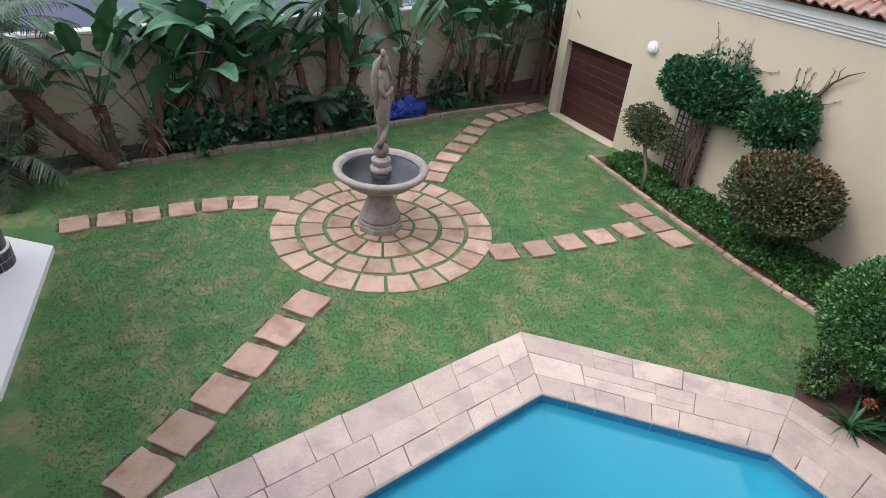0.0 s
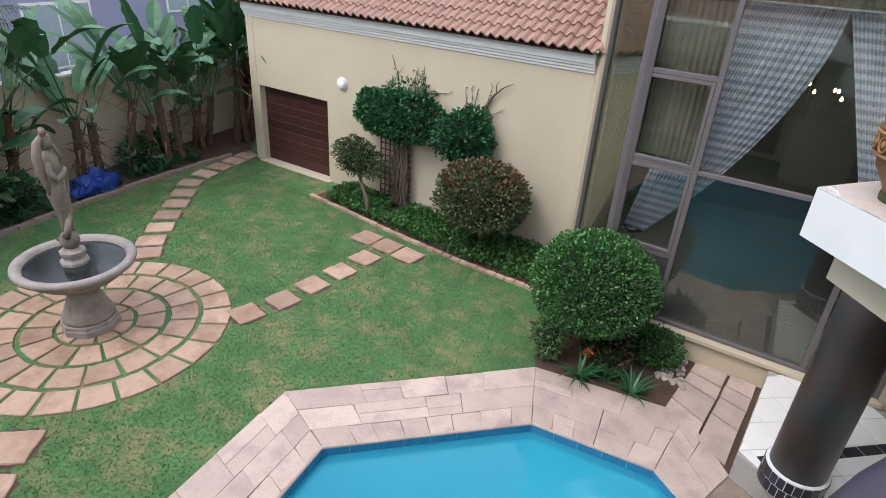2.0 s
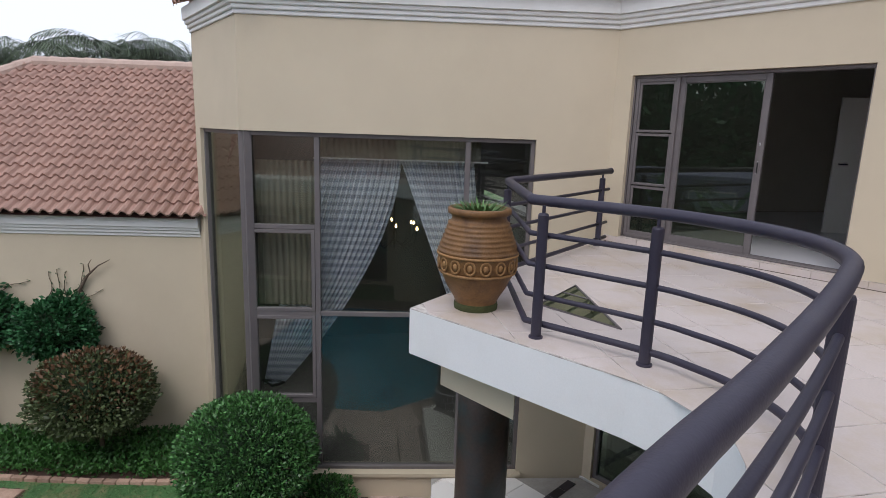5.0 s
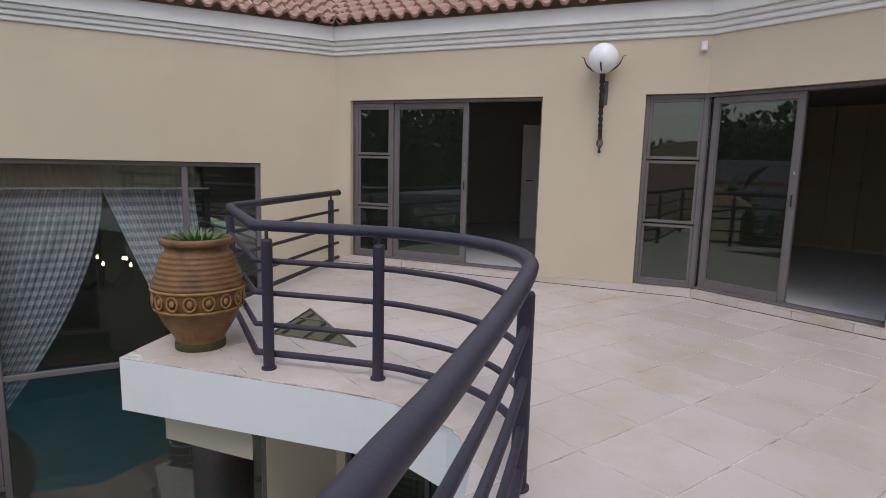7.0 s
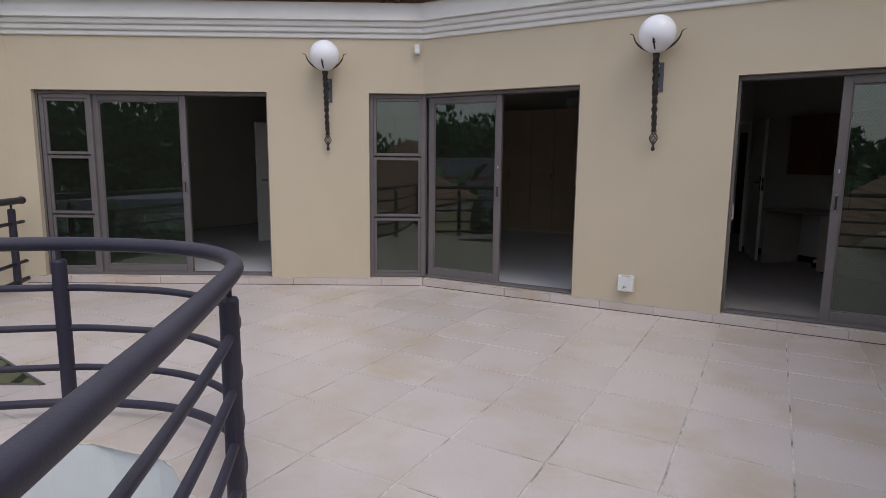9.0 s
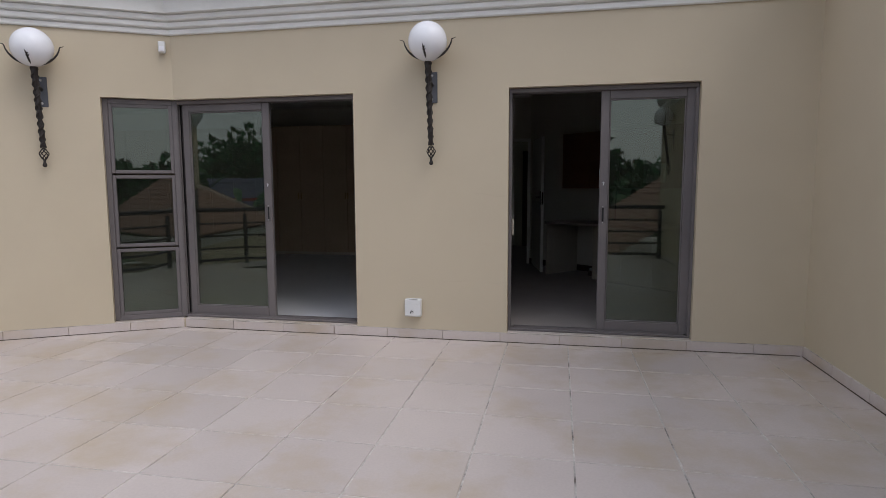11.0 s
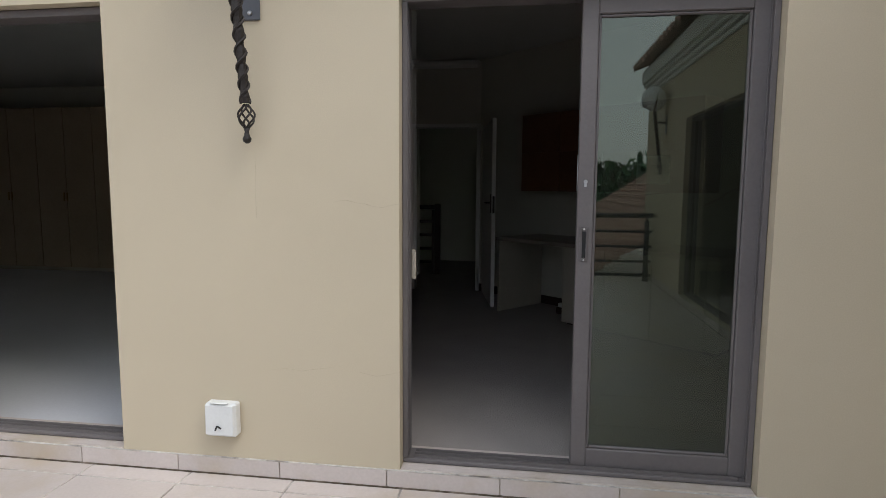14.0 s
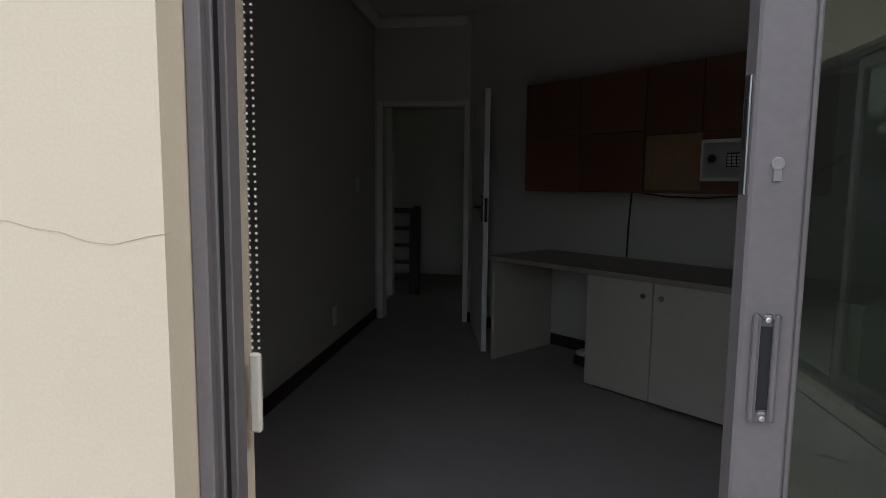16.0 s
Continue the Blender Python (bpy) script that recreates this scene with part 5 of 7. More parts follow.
# fitted desk along the slanting wall; mR runs from the back corner
DS = 0.96   # where the desk's left end stands along the wall
desk = empty("study_desk", label="cream laminate fitted desk with a two-door cupboard", category="desk")
one_box("worktop", DS, -0.71, 0.82, DS + 2.3, -0.004, 0.855, M_TOP, desk, "grey-brown laminate worktop", m=mR, bevel=0.003)
one_box("end_panel", DS + 0.02, -0.695, FZ, DS + 0.045, -0.02, 0.819, M_LAMIN, desk, m=mR)
one_box("body", DS + 0.84, -0.66, FZ + 0.03, DS + 2.28, -0.02, 0.819, M_LAMIN, desk, m=mR)
one_box("plinth", DS + 0.86, -0.62, FZ, DS + 2.26, -0.03, FZ + 0.028, M_DSKIRT, desk, m=mR)
for k in (0, 1, 2):
    x0 = DS + 0.838 + k * 0.448
    d = one_box("door", x0, -0.682, FZ + 0.03, x0 + 0.443, -0.663, 0.815, M_LAMIN, desk, m=mR, bevel=0.002)
    if k == 2:
        continue
    bm = bmesh.new()
    lathe(bm, [(0.006, 0), (0.006, 0.012), (0.015, 0.016), (0.016, 0.024), (0.008, 0.029)], 14)
    bmesh.ops.transform(bm, matrix=mR @ pose(x0 + (0.395 if k == 0 else 0.06), -0.682, 0.735, 90), verts=bm.verts)
    part("knob", bm, M_BRASS, d, "small round metal knob", smooth=True)
shelf_box = empty("white_box", label="small white electrical box on the floor under the desk", category="box")
one_box("body", DS + 0.50, -0.34, FZ, DS + 0.80, -0.10, FZ + 0.07, M_DSKIRT, shelf_box, m=mR, bevel=0.01)
one_box("lid", DS + 0.52, -0.33, FZ + 0.071, DS + 0.82, -0.09, FZ + 0.11, M_PLASTIC, shelf_box, m=mR, bevel=0.006)

wc = empty("wall_cabinet", label="cherry wood wall cabinet above the desk", category="cabinet")
U0, U1 = 0.955, 2.90
one_box("body", U0, -0.31, 1.325, U1, -0.004, 2.112, M_CHERRY, wc, m=mR)
cuts = (U0, 1.45, 1.945, 2.31, U1)
for k in range(4):
    x0, x1 = cuts[k] + 0.002, cuts[k + 1] - 0.002
    if k < 2:
        for z0, z1 in ((1.327, 1.715), (1.72, 2.11)):
            one_box("door", x0, -0.33, z0, x1, -0.312, z1, M_CHERRY, wc, m=mR, bevel=0.002)
    else:
        one_box("door", x0, -0.33, 1.69, x1, -0.312, 2.11, M_CHERRY, wc, m=mR, bevel=0.002)
        if k == 2:
            one_box("niche", x0, -0.318, 1.345, x1, -0.311, 1.685, M_NICHE, wc, "paler open niche", m=mR)
safe = empty("digital_safe", label="small grey digital safe in the wall cabinet", category="safe")
sx = 2.315
one_box("body", sx, -0.345, 1.40, sx + 0.30, -0.312, 1.64, M_PLASTIC, safe, m=mR, bevel=0.004)
one_box("door", sx + 0.02, -0.351, 1.42, sx + 0.28, -0.346, 1.62, M_STEEL, safe, m=mR)
one_box("keypad", sx + 0.155, -0.355, 1.48, sx + 0.245, -0.352, 1.56, M_BLACK, safe, m=mR)
bm = bmesh.new()
lathe(bm, [(0.024, 0), (0.024, 0.012), (0.012, 0.016)], 16)
bmesh.ops.transform(bm, matrix=mR @ pose(sx + 0.075, -0.352, 1.53, 90), verts=bm.verts)
part("dial", bm, M_BLACK, safe)
for i in range(3):
    for j in range(4):
        one_box("key", sx + 0.161 + i * 0.027, -0.358, 1.485 + j * 0.018, sx + 0.181 + i * 0.027, -0.3555, 1.498 + j * 0.018, M_PLASTIC, safe, m=mR)
# cable on the wall above the desk, and one slung under the cabinet
bm = bmesh.new()
tube(bm, [mR @ Vector((1.66, -0.012, 0.86)), mR @ Vector((1.665, -0.012, 1.1)), mR @ Vector((1.68, -0.012, 1.32))], 0.006, 6)
tagged(part("cable", bm, M_BLACK), "thin black cable hanging on the study wall", "cable")
bm = bmesh.new()
tube(bm, [mR @ Vector((1.92, -0.30, 1.325)), mR @ Vector((2.1, -0.31, 1.305)), mR @ Vector((2.35, -0.31, 1.30)), mR @ Vector((2.6, -0.30, 1.325))], 0.005, 6)
tagged(part("cable", bm, M_BLACK), "thin black cable slung under the wall cabinet", "cable")

# blind chain inside door 3
ch = empty("blind_chain", label="white beaded blind chain with a weight beside the door", category="blind chain")
bm = bmesh.new()
for k in range(100):
    for dx in (0.0, 0.012):
        bmesh.ops.create_icosphere(bm, subdivisions=1, radius=0.0028, matrix=Matrix.Translation((0.006 + dx * (1 if k < 88 else 0.6), 0.20, 2.14 - k * 0.0122)))
part("chain", bm, M_CHAIN, ch)
one_box("weight", 0.001, 0.193, 0.93, 0.021, 0.207, 1.07, M_LAMIN, ch, bevel=0.004)

# bedroom with fitted cupboards
plain_wall("wall_bedroom_back", (-12.5, 5.85), (-1.04, 5.85), FZ, 2.88, M_ROOMW, "cream painted bedroom wall")
plain_wall("wall_bedroom_left", (-9.6, -1.8), (-9.6, 5.85), FZ, 2.88, M_ROOMW, "cream painted bedroom wall")
k = 0
x = -9.4
while x < -1.3:
    cup = empty("fitted_cupboard", pose(x, 5.25, FZ), "pale wood veneer fitted bedroom cupboard", "cupboard", "bedroom cupboards")
    one_box("body", 0.002, 0.02, 0.06, 0.918, 0.59, 2.40, M_CUPB, cup)
    one_box("plinth", 0.002, 0.05, 0.0, 0.918, 0.58, 0.058, M_LAMIN, cup)
    for j in (0, 1):
        d = one_box("door", 0.004 + j * 0.46, 0.0, 0.065, 0.456 + j * 0.46, 0.018, 2.395, M_CUPB, cup, bevel=0.003)
        one_box("handle", 0.415 + j * 0.05, -0.02, 1.05, 0.427 + j * 0.05, 0.0, 1.17, M_BRASS, d)
    x += 0.92
ac = empty("air_conditioner", label="white split air conditioner high on the bedroom wall", category="air conditioner")
one_box("body", -3.35, 5.64, 2.46, -2.55, 5.845, 2.72, M_PLASTIC, ac, bevel=0.02)
one_box("louvre", -3.3, 5.63, 2.48, -2.6, 5.638, 2.53, M_ROOMW, ac)
wd = empty("door_7", label="white painted bedroom door standing open", category="door", kind="structure")
mW, _ = frame_on((-7.22, 1.30), (-6.95, 2.05))
one_box("door_leaf", 0, -0.02, FZ + 0.01, 0.8, 0.02, 2.07, M_CEIL, wd, m=mW, bevel=0.003)
bm = bmesh.new()
tube(bm, [mW @ Vector((0.08, -0.02, 1.12)), mW @ Vector((0.08, -0.06, 1.12)), mW @ Vector((0.18, -0.06, 1.12))], 0.009, 8)
part("door_handle", bm, M_IRON, wd)

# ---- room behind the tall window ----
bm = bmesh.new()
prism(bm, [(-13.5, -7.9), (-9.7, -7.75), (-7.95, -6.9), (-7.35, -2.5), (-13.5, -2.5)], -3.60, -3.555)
tagged(part("floor_lounge", bm, M_LOUNGE), "lounge floor behind the tall window, coloured dark for the dim room", "floor", kind="structure")
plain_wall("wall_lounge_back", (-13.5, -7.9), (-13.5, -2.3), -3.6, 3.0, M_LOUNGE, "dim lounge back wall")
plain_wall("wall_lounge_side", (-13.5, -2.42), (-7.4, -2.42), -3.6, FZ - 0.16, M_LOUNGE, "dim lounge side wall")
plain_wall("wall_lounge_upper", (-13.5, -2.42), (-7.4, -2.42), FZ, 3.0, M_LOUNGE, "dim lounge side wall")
plain_wall("wall_lounge_garage", (-13.5, -7.9), (-9.86, -7.9), -3.6, 3.0, M_WALL, "beige plastered wall above the garage roof")
bm = bmesh.new()
prism(bm, [(-7.4, -2.5), (-12.5, -2.5), (-12.5, 6.0), (2.5, 6.0), (2.5, 0.3), (-3.3, 0.3)], FZ - 0.40, FZ - 0.165)
tagged(part("ceiling_lower", bm, M_CEIL), "white lower ceiling", "ceiling", kind="structure")
bm = bmesh.new()
prism(bm, [(-7.4, -2.5), (-12.5, -2.5), (-12.5, 6.0), (2.5, 6.0), (2.5, 0.3), (-3.3, 0.3)], PZ - 0.2, PZ)
tagged(part("floor_lower", bm, M_PTILE), "tiled lower room floor", "floor", kind="structure")
plain_wall("wall_lower_back", (-12.5, 3.0), (2.5, 3.0), PZ, FZ - 0.40, M_ROOMW, "dim lower room wall")


def check_pleat_cloth(name, c1, c2, bands):
    """Woven bands on the cloth's length; stripes on its width paint the pleats' shade."""
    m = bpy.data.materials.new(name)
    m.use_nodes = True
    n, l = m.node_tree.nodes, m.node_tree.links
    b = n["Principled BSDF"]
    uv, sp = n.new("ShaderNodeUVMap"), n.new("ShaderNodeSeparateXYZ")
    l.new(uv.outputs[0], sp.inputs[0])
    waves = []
    # axis 0: painted shade of the folds, axis 1: woven bands
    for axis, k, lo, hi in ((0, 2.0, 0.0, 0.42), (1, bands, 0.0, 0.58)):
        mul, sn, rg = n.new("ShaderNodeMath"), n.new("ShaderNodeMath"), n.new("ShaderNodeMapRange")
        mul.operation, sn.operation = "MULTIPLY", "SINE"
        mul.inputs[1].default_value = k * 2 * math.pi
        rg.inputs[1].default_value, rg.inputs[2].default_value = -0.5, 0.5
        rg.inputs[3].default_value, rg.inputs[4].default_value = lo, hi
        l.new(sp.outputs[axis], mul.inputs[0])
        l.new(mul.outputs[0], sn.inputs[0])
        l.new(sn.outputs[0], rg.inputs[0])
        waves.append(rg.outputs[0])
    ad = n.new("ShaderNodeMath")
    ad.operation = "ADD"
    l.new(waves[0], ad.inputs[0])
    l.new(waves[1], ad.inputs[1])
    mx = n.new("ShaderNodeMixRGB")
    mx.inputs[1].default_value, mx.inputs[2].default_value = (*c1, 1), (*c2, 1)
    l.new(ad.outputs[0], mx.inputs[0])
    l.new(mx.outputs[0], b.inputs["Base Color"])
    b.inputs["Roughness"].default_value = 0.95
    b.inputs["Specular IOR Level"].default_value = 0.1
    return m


M_CHECK_PLEATS = check_pleat_cloth("checked_voile_pleat_shade", (0.34, 0.36, 0.42), (0.86, 0.88, 0.93), 9.0)


def drape(name, m, top, low, z1, z0, y, folds, mat, label, power=1.0, depth=0.035, left=None):
    """A hanging cloth whose width runs from top=(x0, x1) to low=(x0, x1), with soft pleats."""
    nu, nv = folds * 6, 26
    verts, faces = [], []
    for j in range(nv + 1):
        t = j / nv
        q = t ** power
        a = top[0] + (low[0] - top[0]) * (t ** left if left else q)
        b = top[1] + (low[1] - top[1]) * q
        for i in range(nu + 1):
            u = i / nu
            w = depth * (0.7 + 0.3 * (1 - t)) * (2 * abs(math.sin(u * folds * math.pi + 0.5 * math.sin(3 * t + u * 4))) ** 0.7 - 1)
            verts.append(m @ Vector((a + (b - a) * u, y + w, z1 + (z0 - z1) * t)))
    for j in range(nv):
        for i in range(nu):
            p = j * (nu + 1) + i
            faces.append((p, p + 1, p + nu + 2, p + nu + 1))
    ob = raw(name, verts, faces, mat, None, smooth=True)
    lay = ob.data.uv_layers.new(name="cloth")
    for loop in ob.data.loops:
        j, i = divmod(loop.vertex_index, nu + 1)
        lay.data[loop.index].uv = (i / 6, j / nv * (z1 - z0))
    return tagged(ob, label, "curtain")


drape("curtain", mC, (0.95, 2.10), (0.12, 0.40), 0.99, -2.37, 0.40, 17, M_CHECK_PLEATS, "grey and white checked sheer curtain tied to the side, pleat shade painted in", 1.7, depth=0.045, left=0.75)
drape("curtain", mC, (2.09, 3.12), (3.30, 3.46), 0.99, -2.3, 0.40, 12, M_CHECK_PLEATS, "grey and white checked sheer curtain drawn aside, pleat shade painted in", 1.0, depth=0.045)
drape("curtain", mC, (0.12, 0.93), (0.12, 0.93), 0.95, -1.10, 0.29, 10, M_CURT2, "short beige drape hanging before the sheer curtain")
drape("curtain_valance", mC, (0.95, 3.2), (0.95, 3.2), 1.27, 1.0, 0.30, 30, M_CURT2, "gathered grey net valance at the window head", depth=0.015)
bm = bmesh.new()
tube(bm, [mC @ Vector((0.11, 0.37, -2.30)), mC @ Vector((0.26, 0.33, -2.37)), mC @ Vector((0.42, 0.37, -2.33)), mC @ Vector((0.28, 0.45, -2.34))], 0.02, 8, closed=True)
tagged(part("curtain_tie", bm, M_BLACK, smooth=True), "dark cord tie gathering the sheer curtain", "curtain tie")
tagged(one_box("curtain_rail", 0.9, 0.28, 0.985, 3.3, 0.30, 1.005, M_CEIL, m=mC), "white curtain rail behind the tall window", "curtain rail")
drape("curtain", mB, (0.2, 1.3), (0.2, 1.2), -1.25, PZ + 0.05, 0.3, 12, M_CHECK_PLEATS, "pale sheer curtain behind the patio window")

chand = empty("chandelier", pose(-10.14, -4.86, -0.40), "dark wrought-iron chandelier with lit candle bulbs", "chandelier")
bm = bmesh.new()
tube(bm, [(0, 0, -0.25), (0, 0, 0.0), (0, 0, 3.2)], [0.03, 0.025, 0.008], 8)
part("stem", bm, M_IRON, chand)
for k in range(8):
    a = 2 * math.pi * k / 8
    u = Vector((math.cos(a), math.sin(a), 0))
    rr = 0.52 if k % 2 else 0.36
    bm = bmesh.new()
    tube(bm, [u * 0.02 + Vector((0, 0, -0.15)), u * rr * 0.5 + Vector((0, 0, -0.27)), u * rr * 0.9 + Vector((0, 0, -0.15)), u * rr + Vector((0, 0, 0.02))], 0.012, 6)
    arm = part("arm", bm, M_IRON, chand)
    zt = 0.02 + (0.05 if k % 2 == 0 else 0.0)
    bm = bmesh.new()
    lathe(bm, [(0.016, 0.02), (0.016, zt + 0.06)], 8, u * rr)
    part("candle", bm, M_IRON, arm)
    bm = bmesh.new()
    lathe(bm, [(0.008, 0), (0.022, 0.02), (0.018, 0.04), (0.002, 0.07)], 10, u * rr + Vector((0, 0, zt + 0.06)))
    part("bulb", bm, M_FLAME, arm, "glowing warm candle bulb")

# garage door, wall light, boards
gd = empty("garage_door", label="dark brown wooden plank garage door set in a reveal", category="garage door", kind="structure")
for k in range(9):
    one_box("plank", 0.31, 0.16, GZ + 0.04 + k * 0.214, 2.57, 0.19, GZ + 0.04 + k * 0.214 + 0.209, M_GARAGE, gd, m=mD, bevel=0.008)
tagged(one_box("step_garage", 0.22, -0.12, GZ, 2.66, 0.16, GZ + 0.035, M_WALL, m=mD, bevel=0.01), "beige plastered threshold of the garage door", "threshold", kind="structure")
bulk = empty("bulkhead_light", mD @ pose(3.05, 0, -1.55), "round white bulkhead light on the garage wall", "wall light")
bm = bmesh.new()
lathe(bm, [(0.14, 0.001), (0.14, 0.03), (0.12, 0.045)], 28)
bmesh.ops.transform(bm, matrix=pose(0, 0, 0, 90), verts=bm.verts)
part("base", bm, M_PLASTIC, bulk)
bm = bmesh.new()
lathe(bm, [(0.118, 0.045), (0.105, 0.075), (0.07, 0.095), (0.02, 0.10)], 28)
bmesh.ops.transform(bm, matrix=pose(0, 0, 0, 90), verts=bm.verts)
part("diffuser", bm, M_BULB, bulk, smooth=True)

# hairline cracks in the plaster beside the doors
M_CRACK = material("crack_shadow", (0.42, 0.36, 0.26), 0.95, 9, 0.2, 60, 0.0)
for pts in ([(-0.30, 1.298), (-0.25, 1.302), (-0.21, 1.292), (-0.17, 1.288), (-0.13, 1.276), (-0.09, 1.272), (-0.04, 1.284), (-0.005, 1.29)],
            [(-0.62, 0.52), (-0.55, 0.53), (-0.47, 0.522), (-0.40, 0.535), (-0.33, 0.545)],
            [(-0.20, 0.53), (-0.12, 0.515), (-0.05, 0.53), (-0.01, 0.54)],
            [(-0.67, 1.50), (-0.668, 1.42), (-0.672, 1.30), (-0.67, 1.22)]):
    bm = bmesh.new()
    tube(bm, [(x, -0.0004, z) for x, z in pts], [0.0004] + [0.0006] * (len(pts) - 2) + [0.0004], 5)
    tagged(part("trim_crack", bm, M_CRACK), "hairline crack in the plaster", "crack", kind="structure")

# unseen room added behind the east wall's sliding door to keep the opening dark
bm = bmesh.new()
prism(bm, [(2.6, -6.84), (6.2, -6.84), (6.2, 0.2), (2.6, 0.2)], FZ - 0.1, FZ)
tagged(part("floor_east", bm, M_CARPET), "grey carpeted floor of the east room", "floor", kind="structure")
tagged(one_box("ceiling_east", 2.6, -6.84, 2.75, 6.2, 0.2, 2.80, M_CEIL), "white ceiling of the east room", "ceiling", kind="structure")
tagged(one_box("wall_east_back", 6.2, -6.84, FZ - 0.1, 6.32, 0.2, 2.8, M_ROOMW), "cream painted wall of the east room", "wall", kind="structure")
tagged(one_box("wall_east_side", 2.6, -6.95, GZ, 6.32, -6.85, 2.95, M_WALL), "beige plastered south wall of the east room", "wall", kind="structure")
tagged(one_box("wall_east_inner", 2.72, 0.2, FZ - 0.1, 6.32, 0.3, 2.8, M_ROOMW), "cream painted wall of the east room", "wall", kind="structure")


# ---- plants ----
def leaf_cloud(verts, faces, rnd, centre, radii, n, size, shell=0.55, lump=0.12, squash=None):
    """Many small pointed leaves in an uneven ellipsoid, densest near its skin."""
    c, r = Vector(centre), Vector(radii)
    for _ in range(n):
        d = Vector((rnd.gauss(0, 1), rnd.gauss(0, 1), rnd.gauss(0, 1))).normalized()
        if squash and d.z < squash:
            d.z = squash + (d.z - squash) * 0.3
        q = (shell + (1 - shell) * rnd.random() ** 0.5) * (1 + lump * noise.noise(d * 2.3 + c))
        p = c + Vector((d.x * r.x, d.y * r.y, d.z * r.z)) * q
        a = (d * 0.9 + Vector((rnd.uniform(-1, 1), rnd.uniform(-1, 1), rnd.uniform(-.6, 1)))).normalized()
        s = a.cross(Vector((rnd.uniform(-1, 1), rnd.uniform(-1, 1), rnd.uniform(-1, 1)))).normalized()
        ln = size * rnd.uniform(0.7, 1.3)
        k = len(verts)
        verts += [p, p + a * ln * 0.5 + s * ln * 0.26, p + a * ln, p + a * ln * 0.5 - s * ln * 0.26]
        faces.append((k, k + 1, k + 2, k + 3))


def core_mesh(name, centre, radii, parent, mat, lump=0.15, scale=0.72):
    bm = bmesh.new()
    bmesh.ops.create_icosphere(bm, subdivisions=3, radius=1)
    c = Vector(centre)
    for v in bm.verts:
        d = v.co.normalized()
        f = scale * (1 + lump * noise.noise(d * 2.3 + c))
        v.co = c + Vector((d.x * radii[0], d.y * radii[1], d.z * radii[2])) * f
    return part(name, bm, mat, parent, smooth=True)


# Near-black solid inside a crown, painting in the shade between its leaves.
M_CORE = material("crown_core_shade", (0.012, 0.028, 0.010), 0.95, 8, 0.4, 50, 0.5)


def shrub(name, label, centre, radii, n, size, mat, trunk=None, extra=None, category="shrub", seed=1, lump=0.12, second=None):
    rnd = random.Random(seed)
    ob = empty(name, pose(*( (trunk[0][0], trunk[0][1], trunk[0][2]) if trunk else (centre[0], centre[1], GZ))), label, category)
    o = ob.matrix_basis.translation
    if trunk:
        bm = bmesh.new()
        tube(bm, [Vector(p) - o for p in trunk], np.linspace(0.05, 0.028, len(trunk)), 8)
        tp = Vector(trunk[-1]) - o
        cc = Vector(centre) - o
        for k in range(6):
            d = Vector((rnd.uniform(-1, 1) * radii[0], rnd.uniform(-1, 1) * radii[1], rnd.uniform(-0.2, 0.6) * radii[2]))
            lb = bmesh.new()
            tube(lb, [tp, tp.lerp(cc + d * 0.5, 0.5) + Vector((0, 0, 0.03)), cc + d * 0.7], [0.026, 0.018, 0.008], 6)
            part("limb", lb, M_TWIG, ob, smooth=True)
        part("trunk", bm, M_TWIG, ob, smooth=True)
    verts, faces = [], []
    leaf_cloud(verts, faces, rnd, Vector(centre) - o, radii, n, size, lump=lump)
    if extra:
        for c, r, k in extra:
            leaf_cloud(verts, faces, rnd, Vector(c) - o, r, k, size, lump=lump)
    raw("crown", verts, faces, mat, ob)
    core_mesh("dark_core", Vector(centre) - o, radii, ob, M_CORE, lump)
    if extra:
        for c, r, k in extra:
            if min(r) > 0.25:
                core_mesh("dark_core", Vector(c) - o, r, ob, M_CORE, lump)
    if second:
        mat2, c2, r2, k2 = second
        verts, faces = [], []
        leaf_cloud(verts, faces, rnd, Vector(c2) - o, r2, k2, size, lump=lump, shell=0.8)
        raw("young_leaves", verts, faces, mat2, ob)
    return ob


shrub("topiary_bush", "clipped round green topiary bush beside the pool", (-7.0, -7.07, -2.77), (0.90, 0.90, 0.74), 27000, 0.052, L_BUSH,
      [(-7.0, -7.0, GZ), (-7.0, -7.05, -3.5), (-7.02, -7.05, -3.2)], seed=2, lump=0.05)
shrub("low_shrub", "small yellow-green shrub under the topiary", (-6.62, -7.52, -3.62), (0.26, 0.26, 0.36), 1500, 0.05, L_ALOE, seed=3, lump=0.25)
shrub("low_shrub", "low green shrub under the tall window", (-7.25, -6.05, -3.68), (0.30, 0.40, 0.30), 1900, 0.055, L_COVER, seed=4, lump=0.25)
shrub("low_shrub", "low brownish shrub behind the topiary trunk", (-7.0, -6.75, -3.78), (0.42, 0.5, 0.22), 900, 0.05, L_RED, seed=14, lump=0.25)
# climbers and trees on the garage wall
shrub("climber", "dense dark green climber clump trained on the garage wall", (-10.10, -12.02, -1.86), (0.40, 0.86, 0.50), 9000, 0.085, L_DARK,
      [(-10.22, -11.82, GZ), (-10.26, -11.8, -3.2), (-10.2, -11.85, -2.3)], seed=5, lump=0.35,
      extra=[((-10.02, -11.45, -1.80), (0.34, 0.52, 0.48), 2800), ((-10.17, -12.62, -1.80), (0.30, 0.42, 0.42), 2200), ((-10.22, -11.8, -1.36), (0.10, 0.6, 0.24), 260)])
